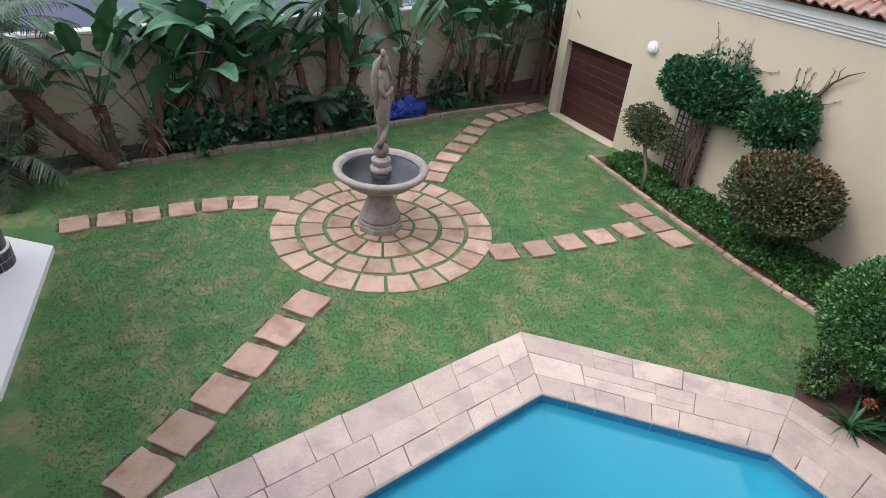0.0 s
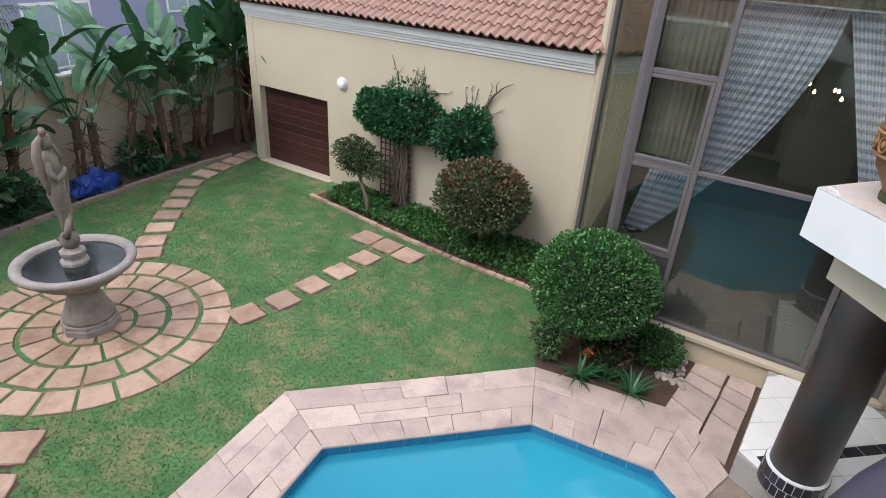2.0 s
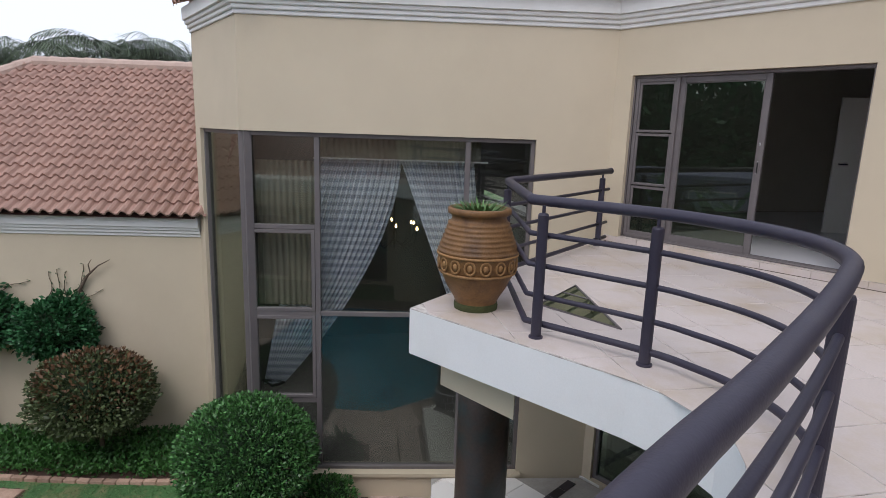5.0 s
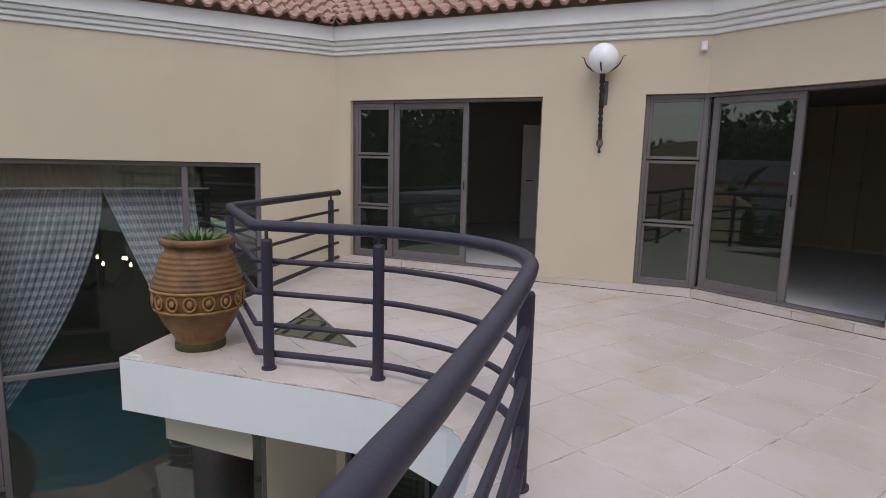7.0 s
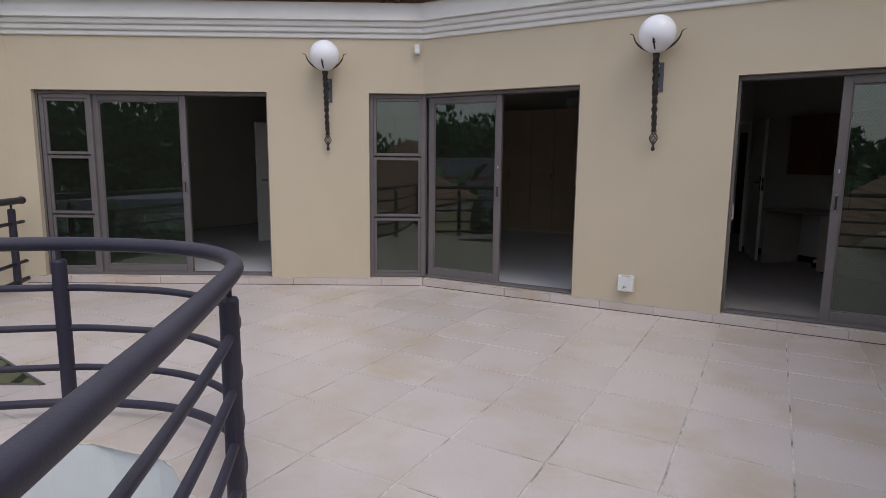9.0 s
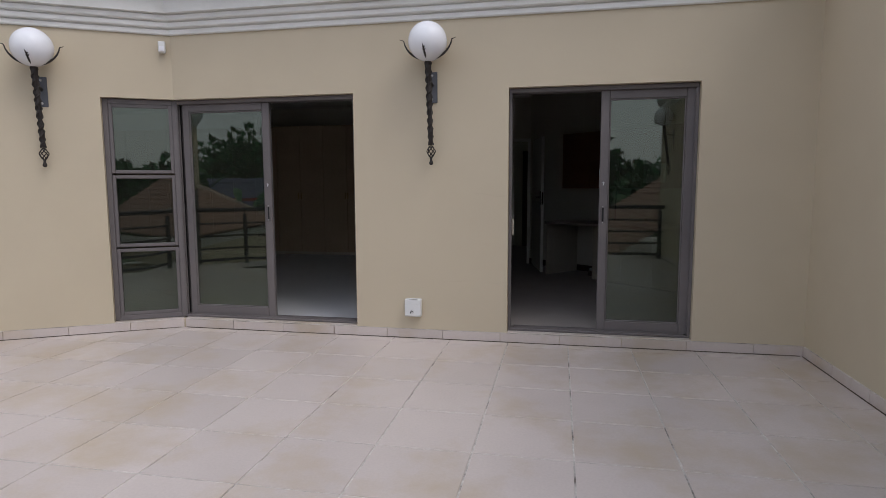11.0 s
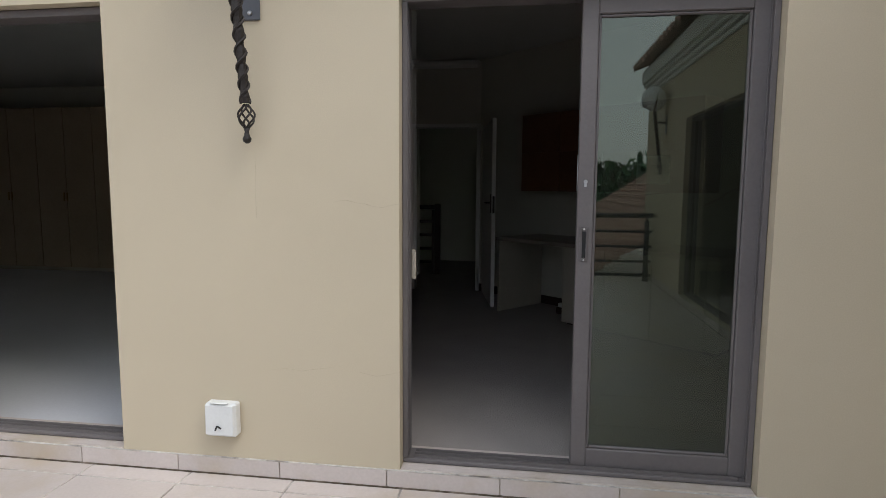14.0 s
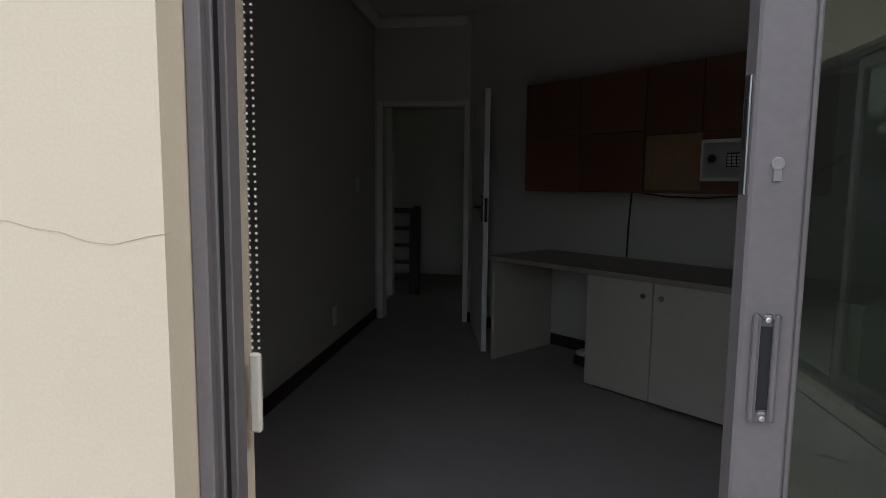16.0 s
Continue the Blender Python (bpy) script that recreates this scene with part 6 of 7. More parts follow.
shrub("climber", "rounded dark green climber clump on the garage wall", (-9.86, -10.40, -1.98), (0.40, 0.62, 0.50), 5600, 0.08, L_DARK,
      [(-9.95, -10.25, GZ), (-10.0, -10.25, -3.3), (-9.95, -10.35, -2.4)], seed=6, lump=0.35, extra=[((-9.93, -10.25, -1.6), (0.2, 0.34, 0.26), 600), ((-9.9, -10.2, -2.42), (0.28, 0.4, 0.25), 900)])
shrub("lollipop_tree", "round lollipop shrub with reddish young leaves", (-9.12, -9.63, -2.80), (0.86, 0.90, 0.64), 8500, 0.075, L_OLIVE,
      [(-9.36, -9.66, GZ), (-9.34, -9.66, -3.7), (-9.2, -9.64, -3.2)], seed=7, lump=0.14, second=(L_RED, (-9.15, -9.63, -2.62), (0.76, 0.80, 0.50), 2600), category="small tree")
shrub("small_tree", "small sparse olive-green tree by the flower bed", (-9.88, -12.85, -2.88), (0.38, 0.44, 0.34), 1900, 0.065, L_OLIVE,
      [(-9.40, -12.28, GZ), (-9.52, -12.40, -3.6), (-9.75, -12.7, -3.3), (-9.85, -12.82, -3.0)], seed=8, lump=0.5, category="small tree",
      extra=[((-9.8, -12.5, -3.02), (0.28, 0.30, 0.2), 700), ((-9.95, -13.2, -2.80), (0.26, 0.28, 0.24), 600), ((-9.9, -12.95, -2.62), (0.26, 0.26, 0.2), 450)])
# bare tendrils creeping up the wall
bm = bmesh.new()
rnd = random.Random(12)
tv, tf = [], []
for k in range(16):
    y = rnd.uniform(-12.6, -10.0)
    p = Vector((-9.83 + 0.143 * (y + 8), y, -1.45 if y < -11 else -1.62))
    pts = [p]
    d = Vector((0, rnd.uniform(-0.4, 0.9), 1))
    for j in range(7):
        d = d + Vector((0, rnd.uniform(-0.7, 0.8), rnd.uniform(-0.4, 0.35)))
        q = pts[-1] + d.normalized() * rnd.uniform(0.05, 0.12)
        q.x = -9.85 + 0.143 * (q.y + 8) + 0.015
        pts.append(q)
        a = Vector((0.3, rnd.uniform(-1, 1), rnd.uniform(-1, 1))).normalized() * 0.07
        s = Vector((0.6, a.z, -a.y)).normalized() * 0.02
        n0 = len(tv)
        tv += [q, q + a * 0.5 + s, q + a, q + a * 0.5 - s]
        tf.append((n0, n0 + 1, n0 + 2, n0 + 3))
    tube(bm, pts, [0.008] * 4 + [0.005] * 4, 5)
tube(bm, [(-10.12, -10.25, -1.65), (-10.10, -10.08, -1.38), (-10.06, -9.93, -1.12), (-10.03, -9.75, -0.95), (-9.99, -9.55, -0.84)], [0.03, 0.026, 0.02, 0.012, 0.006], 6)
tube(bm, [(-10.05, -9.88, -1.06), (-10.05, -9.90, -0.93), (-10.04, -9.84, -0.84)], [0.012, 0.009, 0.004], 5)
vine = tagged(part("bare_vine", bm, M_TWIG), "bare twisting vine stems on the garage wall", "vine")
raw("leaves", tv, tf, L_DARK, vine)
# trellis
trel = empty("trellis", pose(-10.44, -12.17, GZ, 0, 0, 90 - 8), "weathered grey wooden lattice trellis against the wall", "trellis")
for k in range(7):
    one_box("upright", k * 0.125 - 0.40, -0.10, 0.02, k * 0.125 - 0.378, -0.075, 1.75, M_TWIG, trel)
for k in range(12):
    one_box("crossbar", -0.42, -0.074, 0.12 + k * 0.14, 0.42, -0.055, 0.145 + k * 0.14, M_TWIG, trel)
rnd = random.Random(55)
stems = empty("vine_stems", pose(-10.40, -11.95, GZ, 0, 0, 82), "dense dark vine stems climbing the trellis", "vine")
for k in range(26):
    x = rnd.uniform(-0.22, 0.20)
    bm = bmesh.new()
    tube(bm, [(x + rnd.uniform(-.05, .05), -0.13 - rnd.uniform(0, 0.10), 0.16 * j) for j in range(12)], [0.022] * 8 + [0.016] * 4, 5)
    part("stem", bm, M_TWIG, stems, smooth=True)

# soil of the beds
tagged(raw("ground_bed_wall", [(x, y, GZ + 0.012) for x, y in ((-9.72, -13.95), (-9.23, -12.15), (-8.77, -10.4), (-8.55, -9.3), (-8.37, -8.2), (-8.05, -7.3), (-9.868, -8.09), (-10.68, -13.8))], [tuple(range(8))], M_SOIL),
       "dark soil of the flower bed along the garage wall", "soil", kind="structure")
tagged(raw("ground_bed_topiary", [(x, y, GZ + 0.016) for x, y in ((-7.72, -5.46), (-6.75, -5.56), (-6.12, -6.08), (-6.28, -7.55), (-7.4, -8.0), (-7.88, -7.2))], [tuple(range(6))], M_SOIL),
       "dark soil round the topiary bush", "soil", kind="structure")
bed_pts = [(-11.5, -17.3)] + [(x, np.interp(x, [-11, -8, -5, -2.8, -1, 0.9, 3.5], [-17.3, -17.66, -17.66, -17.95, -18.1, -18.4, -18.6]) + 0.04 * math.sin(x * 2.3)) for x in np.linspace(-10.4, 3.5, 28)] + [(3.5, BW), (-14.0, BW)]
tagged(raw("ground_bed_back", [(x, y, GZ + 0.014) for x, y in bed_pts], [tuple(range(len(bed_pts)))], M_SOIL), "dark soil of the planted back border", "soil", kind="structure")

# ground cover along the wall
verts, faces = [], []
rnd = random.Random(21)
n = 0
while n < 15000:
    y = rnd.uniform(-13.6, -7.6)
    xe = np.interp(y, [-13.9, -12.15, -10.4, -9.3, -8.25, -7.4], [-9.78, -9.3, -8.85, -8.63, -8.46, -8.3])
    xw = -9.85 + 0.143 * (y + 8) + 0.05
    x = xw + (xe - xw) * rnd.random()
    if noise.noise(Vector((x * 1.3, y * 1.3, 3))) < -0.55:
        continue
    h = 0.10 + 0.16 * (0.5 + 0.5 * noise.noise(Vector((x * 2, y * 2, 0))))
    p = Vector((x, y, GZ + rnd.random() ** 0.5 * h))
    a = Vector((rnd.uniform(-1, 1), rnd.uniform(-1, 1), rnd.uniform(0.1, 1))).normalized()
    s = a.cross(Vector((rnd.uniform(-1, 1), rnd.uniform(-1, 1), 0.3))).normalized()
    ln = rnd.uniform(0.05, 0.10)
    k = len(verts)
    verts += [p, p + a * ln * 0.5 + s * ln * 0.28, p + a * ln, p + a * ln * 0.5 - s * ln * 0.28]
    faces.append((k, k + 1, k + 2, k + 3))
    n += 1
tagged(raw("ground_cover", verts, faces, L_COVER), "low green ground cover in the flower bed", "ground cover", kind="stuff")


# edging bricks of the bed
def edging(line, name, label, mat, size=0.20, w=0.09, h=0.06):
    e = empty(name, label=label, category="edging", kind="structure")
    pts = smooth_line(line, 6)
    acc = 0.0
    for a, b in zip(pts, pts[1:]):
        d = b - a
        seg = d.length
        while acc < seg:
            p = a + d * (acc / seg)
            ang = math.degrees(math.atan2(d.y, d.x)) + random.uniform(-5, 5)
            bm = bmesh.new()
            box(bm, -size / 2 + 0.006, -w / 2, -0.02, size / 2 - 0.006, w / 2, h * random.uniform(0.8, 1.1), pose(p.x, p.y, GZ, 0, 0, ang), 0.008)
            part("brick", bm, mat, e)
            acc += size
        acc -= seg
    return e


edging([(-9.72, -13.95), (-9.47, -13.0), (-9.23, -12.15), (-8.99, -11.3), (-8.77, -10.4), (-8.55, -9.3), (-8.37, -8.25), (-8.2, -7.5)], "trim_bed", "pale stone edging of the flower bed", M_STONE)
edging([(-10.6, -17.35), (-9, -17.58), (-7, -17.66), (-5, -17.66), (-2.8, -17.95), (-1, -18.1), (0.9, -18.4), (2.5, -18.55)], "trim_bed_back", "rough stone edging of the back border", M_JOINT, 0.34, 0.12, 0.10)


# strelitzia: fans of great paddle leaves on long stalks
def paddle(verts, faces, base, d, stalk, ln, wid, rnd):
    """Stalk and a folded paddle blade that nods, with torn edges."""
    side = d.cross(Vector((0, 0, 1)))
    side = side.normalized() if side.length > 0.05 else Vector((1, 0, 0))
    side = (side + Vector((0, 0, rnd.uniform(-0.5, 0.5)))).normalized()
    p, q = Vector(base), Vector(d)
    pts = [p.copy()]
    for i in range(4):
        q = (q + Vector((0, 0, -0.02))).normalized()
        p = p + q * stalk / 4
        pts.append(p.copy())
    k = len(verts)
    for i, a in enumerate(pts):
        w = 0.022 * (1 - 0.1 * i)
        verts += [a - side * w, a + side * w]
    for i in range(4):
        faces.append((k + 2 * i, k + 2 * i + 1, k + 2 * i + 3, k + 2 * i + 2))
    n = 8
    k = len(verts)
    nod = rnd.uniform(0.06, 0.22)
    for i in range(n + 1):
        t = i / n
        w = wid * math.sin(math.pi * (0.10 + 0.87 * t)) ** 0.7 * (1 if i % 2 else rnd.uniform(0.72, 1.0))
        up = side.cross(q).normalized()
        lift = 0.28 * w * rnd.uniform(0.6, 1.3)
        verts += [p - side * w + up * lift, p, p + side * w + up * lift]
        q = (q + Vector((0, 0, -nod * (0.4 + t)))).normalized()
        p = p + q * ln / n
    for i in range(n):
        a = k + 3 * i
        faces.append((a, a + 1, a + 4, a + 3))
        faces.append((a + 1, a + 2, a + 5, a + 4))


def strelitzia(x, y, h, stems, leaves, seed, label="tall strelitzia clump with torn paddle leaves", z=GZ):
    rnd = random.Random(seed)
    ob = empty("strelitzia", pose(x, y, z), label, "plant", "strelitzias in the back border")
    verts, faces, dv, dfc = [], [], [], []
    for s in range(stems):
        a0 = rnd.uniform(0, 6.283)
        lean = Vector((rnd.uniform(-0.22, 0.22), rnd.uniform(-0.12, 0.22), 1)).normalized()
        b = Vector((math.cos(a0), 0.5 * math.sin(a0), 0)) * 0.25 * (stems > 1)
        sh = h * rnd.uniform(0.25, 0.5)
        bm = bmesh.new()
        n = 9
        tube(bm, [b + lean * sh * i / n + Vector((rnd.uniform(-.01, .01), rnd.uniform(-.01, .01), 0)) for i in range(n + 1)], [0.085 + 0.018 * (i % 2) for i in range(n + 1)], 9)
        part("trunk", bm, M_BARK, ob)
        top = b + lean * sh
        for i in range(14):
            t = rnd.uniform(0.15, 1.0)
            d = Vector((rnd.uniform(-1, 1), rnd.uniform(-1, 1), rnd.uniform(-0.2, 0.9))).normalized()
            add_blade(dv, dfc, b + lean * sh * t, d, rnd.uniform(0.25, 0.6), 0.035, 1.3, 3)
        for i in range(leaves):
            az = rnd.uniform(0, 6.283)
            el = rnd.uniform(0.45, 2.2)
            d = Vector((math.cos(az), 0.75 * math.sin(az), el)).normalized()
            verts, faces = [], []
            paddle(verts, faces, top + Vector((rnd.uniform(-.05, .05), rnd.uniform(-.05, .05), rnd.uniform(-0.25, 0.05))), d, h * rnd.uniform(0.16, 0.42), rnd.uniform(0.75, 1.35), rnd.uniform(0.17, 0.27), rnd)
            raw("leaf", verts, faces, L_STREL, ob)
    raw("dry_sheath", dv, dfc, L_DRY, ob, "brown dry leaf sheath")["kind"] = "stuff"
    return ob


for i, (x, y, h, st, lv) in enumerate(((-0.6, -18.5, 3.6, 2, 8), (-1.35, -18.3, 3.4, 2, 9), (-2.1, -18.6, 3.9, 2, 9), (-2.75, -18.3, 3.2, 2, 9), (-3.5, -18.4, 3.6, 3, 8), (-4.3, -18.6, 3.7, 2, 8),
                                       (-6.3, -18.6, 4.2, 2, 7), (-7.6, -18.5, 4.2, 3, 7), (-8.8, -18.4, 4.0, 2, 9), (-9.7, -18.2, 3.9, 2, 9), (-10.9, -18.5, 4.4, 3, 8), (-11.9, -17.9, 4.6, 3, 9), (-12.6, -18.6, 5.0, 3, 8),
                                       (-13.6, -18.3, 5.2, 2, 9), (0.6, -18.7, 3.2, 1, 7), (-5.3, -18.7, 3.3, 2, 7))):
    strelitzia(x, y, h, st, lv, 40 + i)
strelitzia(-16.2, -17.5, 7.9, 3, 9, 90, "tall strelitzia behind the garage", GZ)
strelitzia(-15.7, -16.7, 7.2, 2, 8, 93, "tall strelitzia behind the garage", GZ)
strelitzia(-13.3, -18.1, 6.4, 3, 9, 91, "tall strelitzia beside the garage corner", GZ)


# strap-leaved border plants
def strap_plant(x, y, n, ln, w, mat, seed, label, name="agapanthus", z=GZ, spread=0.06, droop=0.9):
    rnd = random.Random(seed)
    verts, faces = [], []
    for _ in range(n):
        az = rnd.uniform(0, 6.283)
        d = Vector((math.cos(az), math.sin(az), rnd.uniform(0.5, 2.2))).normalized()
        add_blade(verts, faces, Vector((rnd.uniform(-spread, spread), rnd.uniform(-spread, spread), 0.01)), d, ln * rnd.uniform(0.6, 1.1), w * rnd.uniform(0.7, 1.2), droop, 5)
    ob = raw(name, verts, faces, mat)
    ob.matrix_basis = pose(x, y, z)
    return tagged(ob, label, "plant", "border plants")


rnd = random.Random(77)
for i in range(46):
    x = rnd.uniform(-10.3, 2.2)
    y = rnd.uniform(-18.35, -17.85) - (0.35 if x > -2 else 0)
    strap_plant(x, y, 22, rnd.uniform(0.4, 0.75), 0.022, L_DARK if rnd.random() < 0.6 else L_STREL, 100 + i, "dark green strap-leaved plant in the back border")
for i in range(10):
    x = rnd.uniform(-9.5, -0.5)
    shrub("border_shrub", "dark broad-leaved shrub in the back border", (x, rnd.uniform(-18.6, -18.3), GZ + 0.38), (0.42, 0.32, 0.40), 260, 0.20, L_STREL if i % 2 else L_DARK, seed=200 + i, lump=0.4)
for x, y, n, ln, mat, seed, label in ((-6.42, -6.92, 34, 0.55, L_DARK, 301, "broad-leaved clivia with an orange flower head"), (-6.40, -6.20, 30, 0.5, L_DARK, 302, "broad-leaved clivia by the pool paving"),
                                      (-6.55, -6.65, 18, 0.4, L_DARK, 303, "small clivia in the topiary bed")):
    rnd = random.Random(seed)
    cl = empty("clivia", pose(x, y, GZ), label, "plant", "clivias in the topiary bed")
    for _ in range(n):
        verts, faces = [], []
        az = rnd.uniform(0, 6.283)
        d = Vector((math.cos(az), math.sin(az), rnd.uniform(0.5, 2.2))).normalized()
        add_blade(verts, faces, Vector((rnd.uniform(-.06, .06), rnd.uniform(-.06, .06), 0.01)), d, ln * rnd.uniform(0.6, 1.1), 0.026 * rnd.uniform(0.7, 1.2), 0.9, 5)
        raw("leaf", verts, faces, mat, cl)
fl = empty("flower_head", pose(-6.42, -6.92, GZ), "orange-red flower head on a green stalk", "flower")
bm = bmesh.new()
tube(bm, [(0, 0, 0.02), (0.02, 0.01, 0.25), (0.03, 0.02, 0.44)], 0.009, 6)
part("stalk", bm, L_COVER, fl)
verts, faces = [], []
leaf_cloud(verts, faces, random.Random(9), (0.03, 0.02, 0.47), (0.05, 0.05, 0.04), 45, 0.035)
raw("blossom", verts, faces, L_FLOWER, fl)
# pebbles beside the topiary bed
rnd = random.Random(31)
bm = bmesh.new()
for k in range(60):
    r = rnd.uniform(0.03, 0.07)
    bmesh.ops.create_icosphere(bm, subdivisions=1, radius=r, matrix=pose(rnd.uniform(-7.55, -6.85), rnd.uniform(-5.95, -5.58), GZ + r * 0.5 + 0.01, rnd.uniform(0, 90), 0, rnd.uniform(0, 90)) @ Matrix.Diagonal((1, 0.8, 0.6, 1)))
tagged(part("pebbles", bm, M_PEBBLE), "pale rough pebbles at the edge of the bed", "pebbles", kind="stuff")


# palms with feathered fronds
def palm(x, y, trunk_pts, fronds, ln, seed, label, name="palm_tree", r=0.2, mat=None, width=0.02, sag=1.4):
    rnd = random.Random(seed)
    ob = empty(name, pose(x, y, GZ), label, "palm")
    bm = bmesh.new()
    n = len(trunk_pts)
    fine = []
    for a, b in zip(trunk_pts, trunk_pts[1:]):
        for k in range(8):
            fine.append(Vector(a).lerp(Vector(b), k / 8))
    fine.append(Vector(trunk_pts[-1]))
    tube(bm, fine, [r * (1 - 0.25 * i / len(fine)) * (1 + 0.16 * (i % 2)) for i in range(len(fine))], 10)
    part("trunk", bm, M_BARK, ob)
    top = fine[-1]
    verts, faces, dv, df2 = [], [], [], []
    for f in range(fronds):
        az = rnd.uniform(0, 6.283)
        d = Vector((math.cos(az), math.sin(az), rnd.uniform(-0.25, 1.6))).normalized()
        p = top.copy()
        seg = 14
        for i in range(seg):
            side = d.cross(Vector((0, 0, 1)))
            side = side.normalized() if side.length > 0.05 else Vector((1, 0, 0))
            l2 = ln * 0.34 * math.sin(math.pi * (0.12 + 0.85 * i / seg))
            for s in (-1, 1):
                for e in (0, 0.5):
                    dd = (side * s + d * 0.55 + Vector((0, 0, rnd.uniform(-0.35, 0.15)))).normalized()
                    add_blade(verts, faces, p + d * (e * ln / seg), dd, l2 * rnd.uniform(0.8, 1.1), width, 0.5, 2)
            k = len(verts)
            nx = p + d * ln / seg
            verts += [p - side * 0.014, p + side * 0.014, nx + side * 0.012, nx - side * 0.012]
            faces.append((k, k + 1, k + 2, k + 3))
            p = nx
            d = (d + Vector((0, 0, -sag / seg))).normalized()
    for f in range(40):
        i = rnd.randrange(len(fine))
        d = Vector((rnd.uniform(-1, 1), rnd.uniform(-1, 1), rnd.uniform(0, 1))).normalized()
        add_blade(dv, df2, fine[i], d, rnd.uniform(0.2, 0.4), 0.03, 0.6, 2)
    raw("frond", verts, faces, mat or L_PALM, ob)["kind"] = "stuff"
    raw("leaf_stub", dv, df2, L_DRY, ob)["kind"] = "stuff"
    return ob


palm(0.35, -17.95, [(-1.0, -0.25, 0.0), (-0.3, -0.15, 1.0), (0.1, -0.1, 1.7), (0.35, -0.05, 2.6)], 16, 1.5, 61, "leaning palm with a shaggy brown trunk in the border", r=0.15)
palm(0.9, -18.2, [(0, 0, 0.0), (0.02, 0.02, 0.5)], 14, 1.5, 62, "young feathery palm in the back border", "young_palm", r=0.12)
palm(-4.95, -18.1, [(0, 0, 0), (0.05, 0.05, 0.75)], 16, 0.8, 63, "small cycad-like palm by the border edge", "young_palm", r=0.10)
palm(-5.6, -18.55, [(0, 0, 0), (0.05, 0.1, 1.6), (0.1, 0.2, 3.3)], 14, 1.6, 64, "tall palm with a brown trunk in the border", r=0.16)
palm(-3.2, -18.75, [(0, 0, 0), (0.1, 0.0, 2.0)], 12, 1.3, 65, "feathery palm among the strelitzias", r=0.12)
for i, (x, y, h, f, ln) in enumerate(((-21.2, -16.0, 7.1, 64, 2.8), (-23.2, -13.4, 7.4, 70, 3.0), (-24.0, -11.0, 7.3, 60, 2.8), (-46.0, -40.0, 7.2, 30, 1.6))):
    palm(x, y, [(0, 0, 0), (0.1, 0.1, h)], f, ln, 70 + i, "tall feathery palm beyond the garage roof", r=0.25, width=0.020, mat=L_FAR, sag=2.0)


# ---- neighbouring houses ----
def house(name, x0, y0, x1, y1, z1, mat, label, windows, stripe=None, flat=True, roof_h=1.5):
    h = empty(name, pose((x0 + x1) / 2, (y0 + y1) / 2, GZ), label, "house")
    cx, cy = (x0 + x1) / 2, (y0 + y1) / 2
    one_box("wall", x0 - cx, y0 - cy, 0.0, x1 - cx, y1 - cy, z1 - GZ, mat, h)
    if flat:
        one_box("parapet", x0 - cx - 0.08, y0 - cy - 0.08, z1 - GZ, x1 - cx + 0.08, y1 - cy + 0.08, z1 - GZ + 0.25, mat, h, bevel=0.03)
    else:
        bm = bmesh.new()
        w, d, z = (x1 - x0) / 2 + 0.4, (y1 - y0) / 2 + 0.4, z1 - GZ
        vs = [bm.verts.new(v) for v in ((-w, -d, z), (w, -d, z), (w, d, z), (-w, d, z), (-w * 0.4, 0, z + roof_h), (w * 0.4, 0, z + roof_h))]
        for f in ((0, 1, 5, 4), (1, 2, 5), (2, 3, 4, 5), (3, 0, 4), (3, 2, 1, 0)):
            bm.faces.new([vs[i] for i in f])
        part("roof", bm, M_PINK if mat is M_PINK else M_ROOF, h)
    for face, a, b, za, zb in windows:
        if face == "y":
            w = one_box("window", a - cx, y1 - cy + 0.002, za - GZ, b - cx, y1 - cy + 0.05, zb - GZ, M_CEIL, h)
            one_box("glazing", a - cx + 0.08, y1 - cy + 0.051, za - GZ + 0.08, (a + b) / 2 - cx - 0.03, y1 - cy + 0.06, zb - GZ - 0.08, M_WINDARK, w)
            one_box("glazing", (a + b) / 2 - cx + 0.03, y1 - cy + 0.051, za - GZ + 0.08, b - cx - 0.08, y1 - cy + 0.06, zb - GZ - 0.08, M_WINDARK, w)
        else:
            w = one_box("window", x1 - cx + 0.002, a - cy, za - GZ, x1 - cx + 0.05, b - cy, zb - GZ, M_CEIL, h)
            one_box("glazing", x1 - cx + 0.051, a - cy + 0.08, za - GZ + 0.08, x1 - cx + 0.06, b - cy - 0.08, zb - GZ - 0.08, M_WINDARK, w)
    if stripe:
        one_box("stripe", x0 - cx - 0.02, y1 - cy + 0.002, stripe - GZ, x1 - cx, y1 - cy + 0.03, stripe - GZ + 0.18, M_REDBAND, h, "red painted band")
    return h


M_WINDARK = material("window_dark", (0.30, 0.36, 0.42), 0.15, 3, 0.1, 20, 0.0)
M_REDBAND = material("red_paint", (0.4, 0.03, 0.04), 0.6, 4, 0.1, 40, 0.05)
house("neighbour_house", -19.5, -36.0, -10.0, -25.5, 1.6, M_LILAC, "lilac plastered neighbouring house with white window frames",
      [("y", -13.5, -11.2, -3.0, -1.0), ("y", -18.6, -16.6, -1.6, 0.1)], stripe=0.55)
house("neighbour_outbuilding", -9.6, -33.0, 5.0, -25.6, -0.6, M_LILAC, "low lilac plastered outbuilding with white window frames",
      [("y", 0.2, 2.6, -3.2, -1.1), ("y", -4.6, -2.4, -3.2, -1.1), ("y", -8.8, -6.6, -3.2, -1.1)])
fence = empty("balcony_fence", pose(-20.0, -24.0, GZ), "dark metal fence in front of the lilac house", "fence")
one_box("top_rail", -4, -0.02, 2.5, 4, 0.02, 2.55, M_IRON, fence)
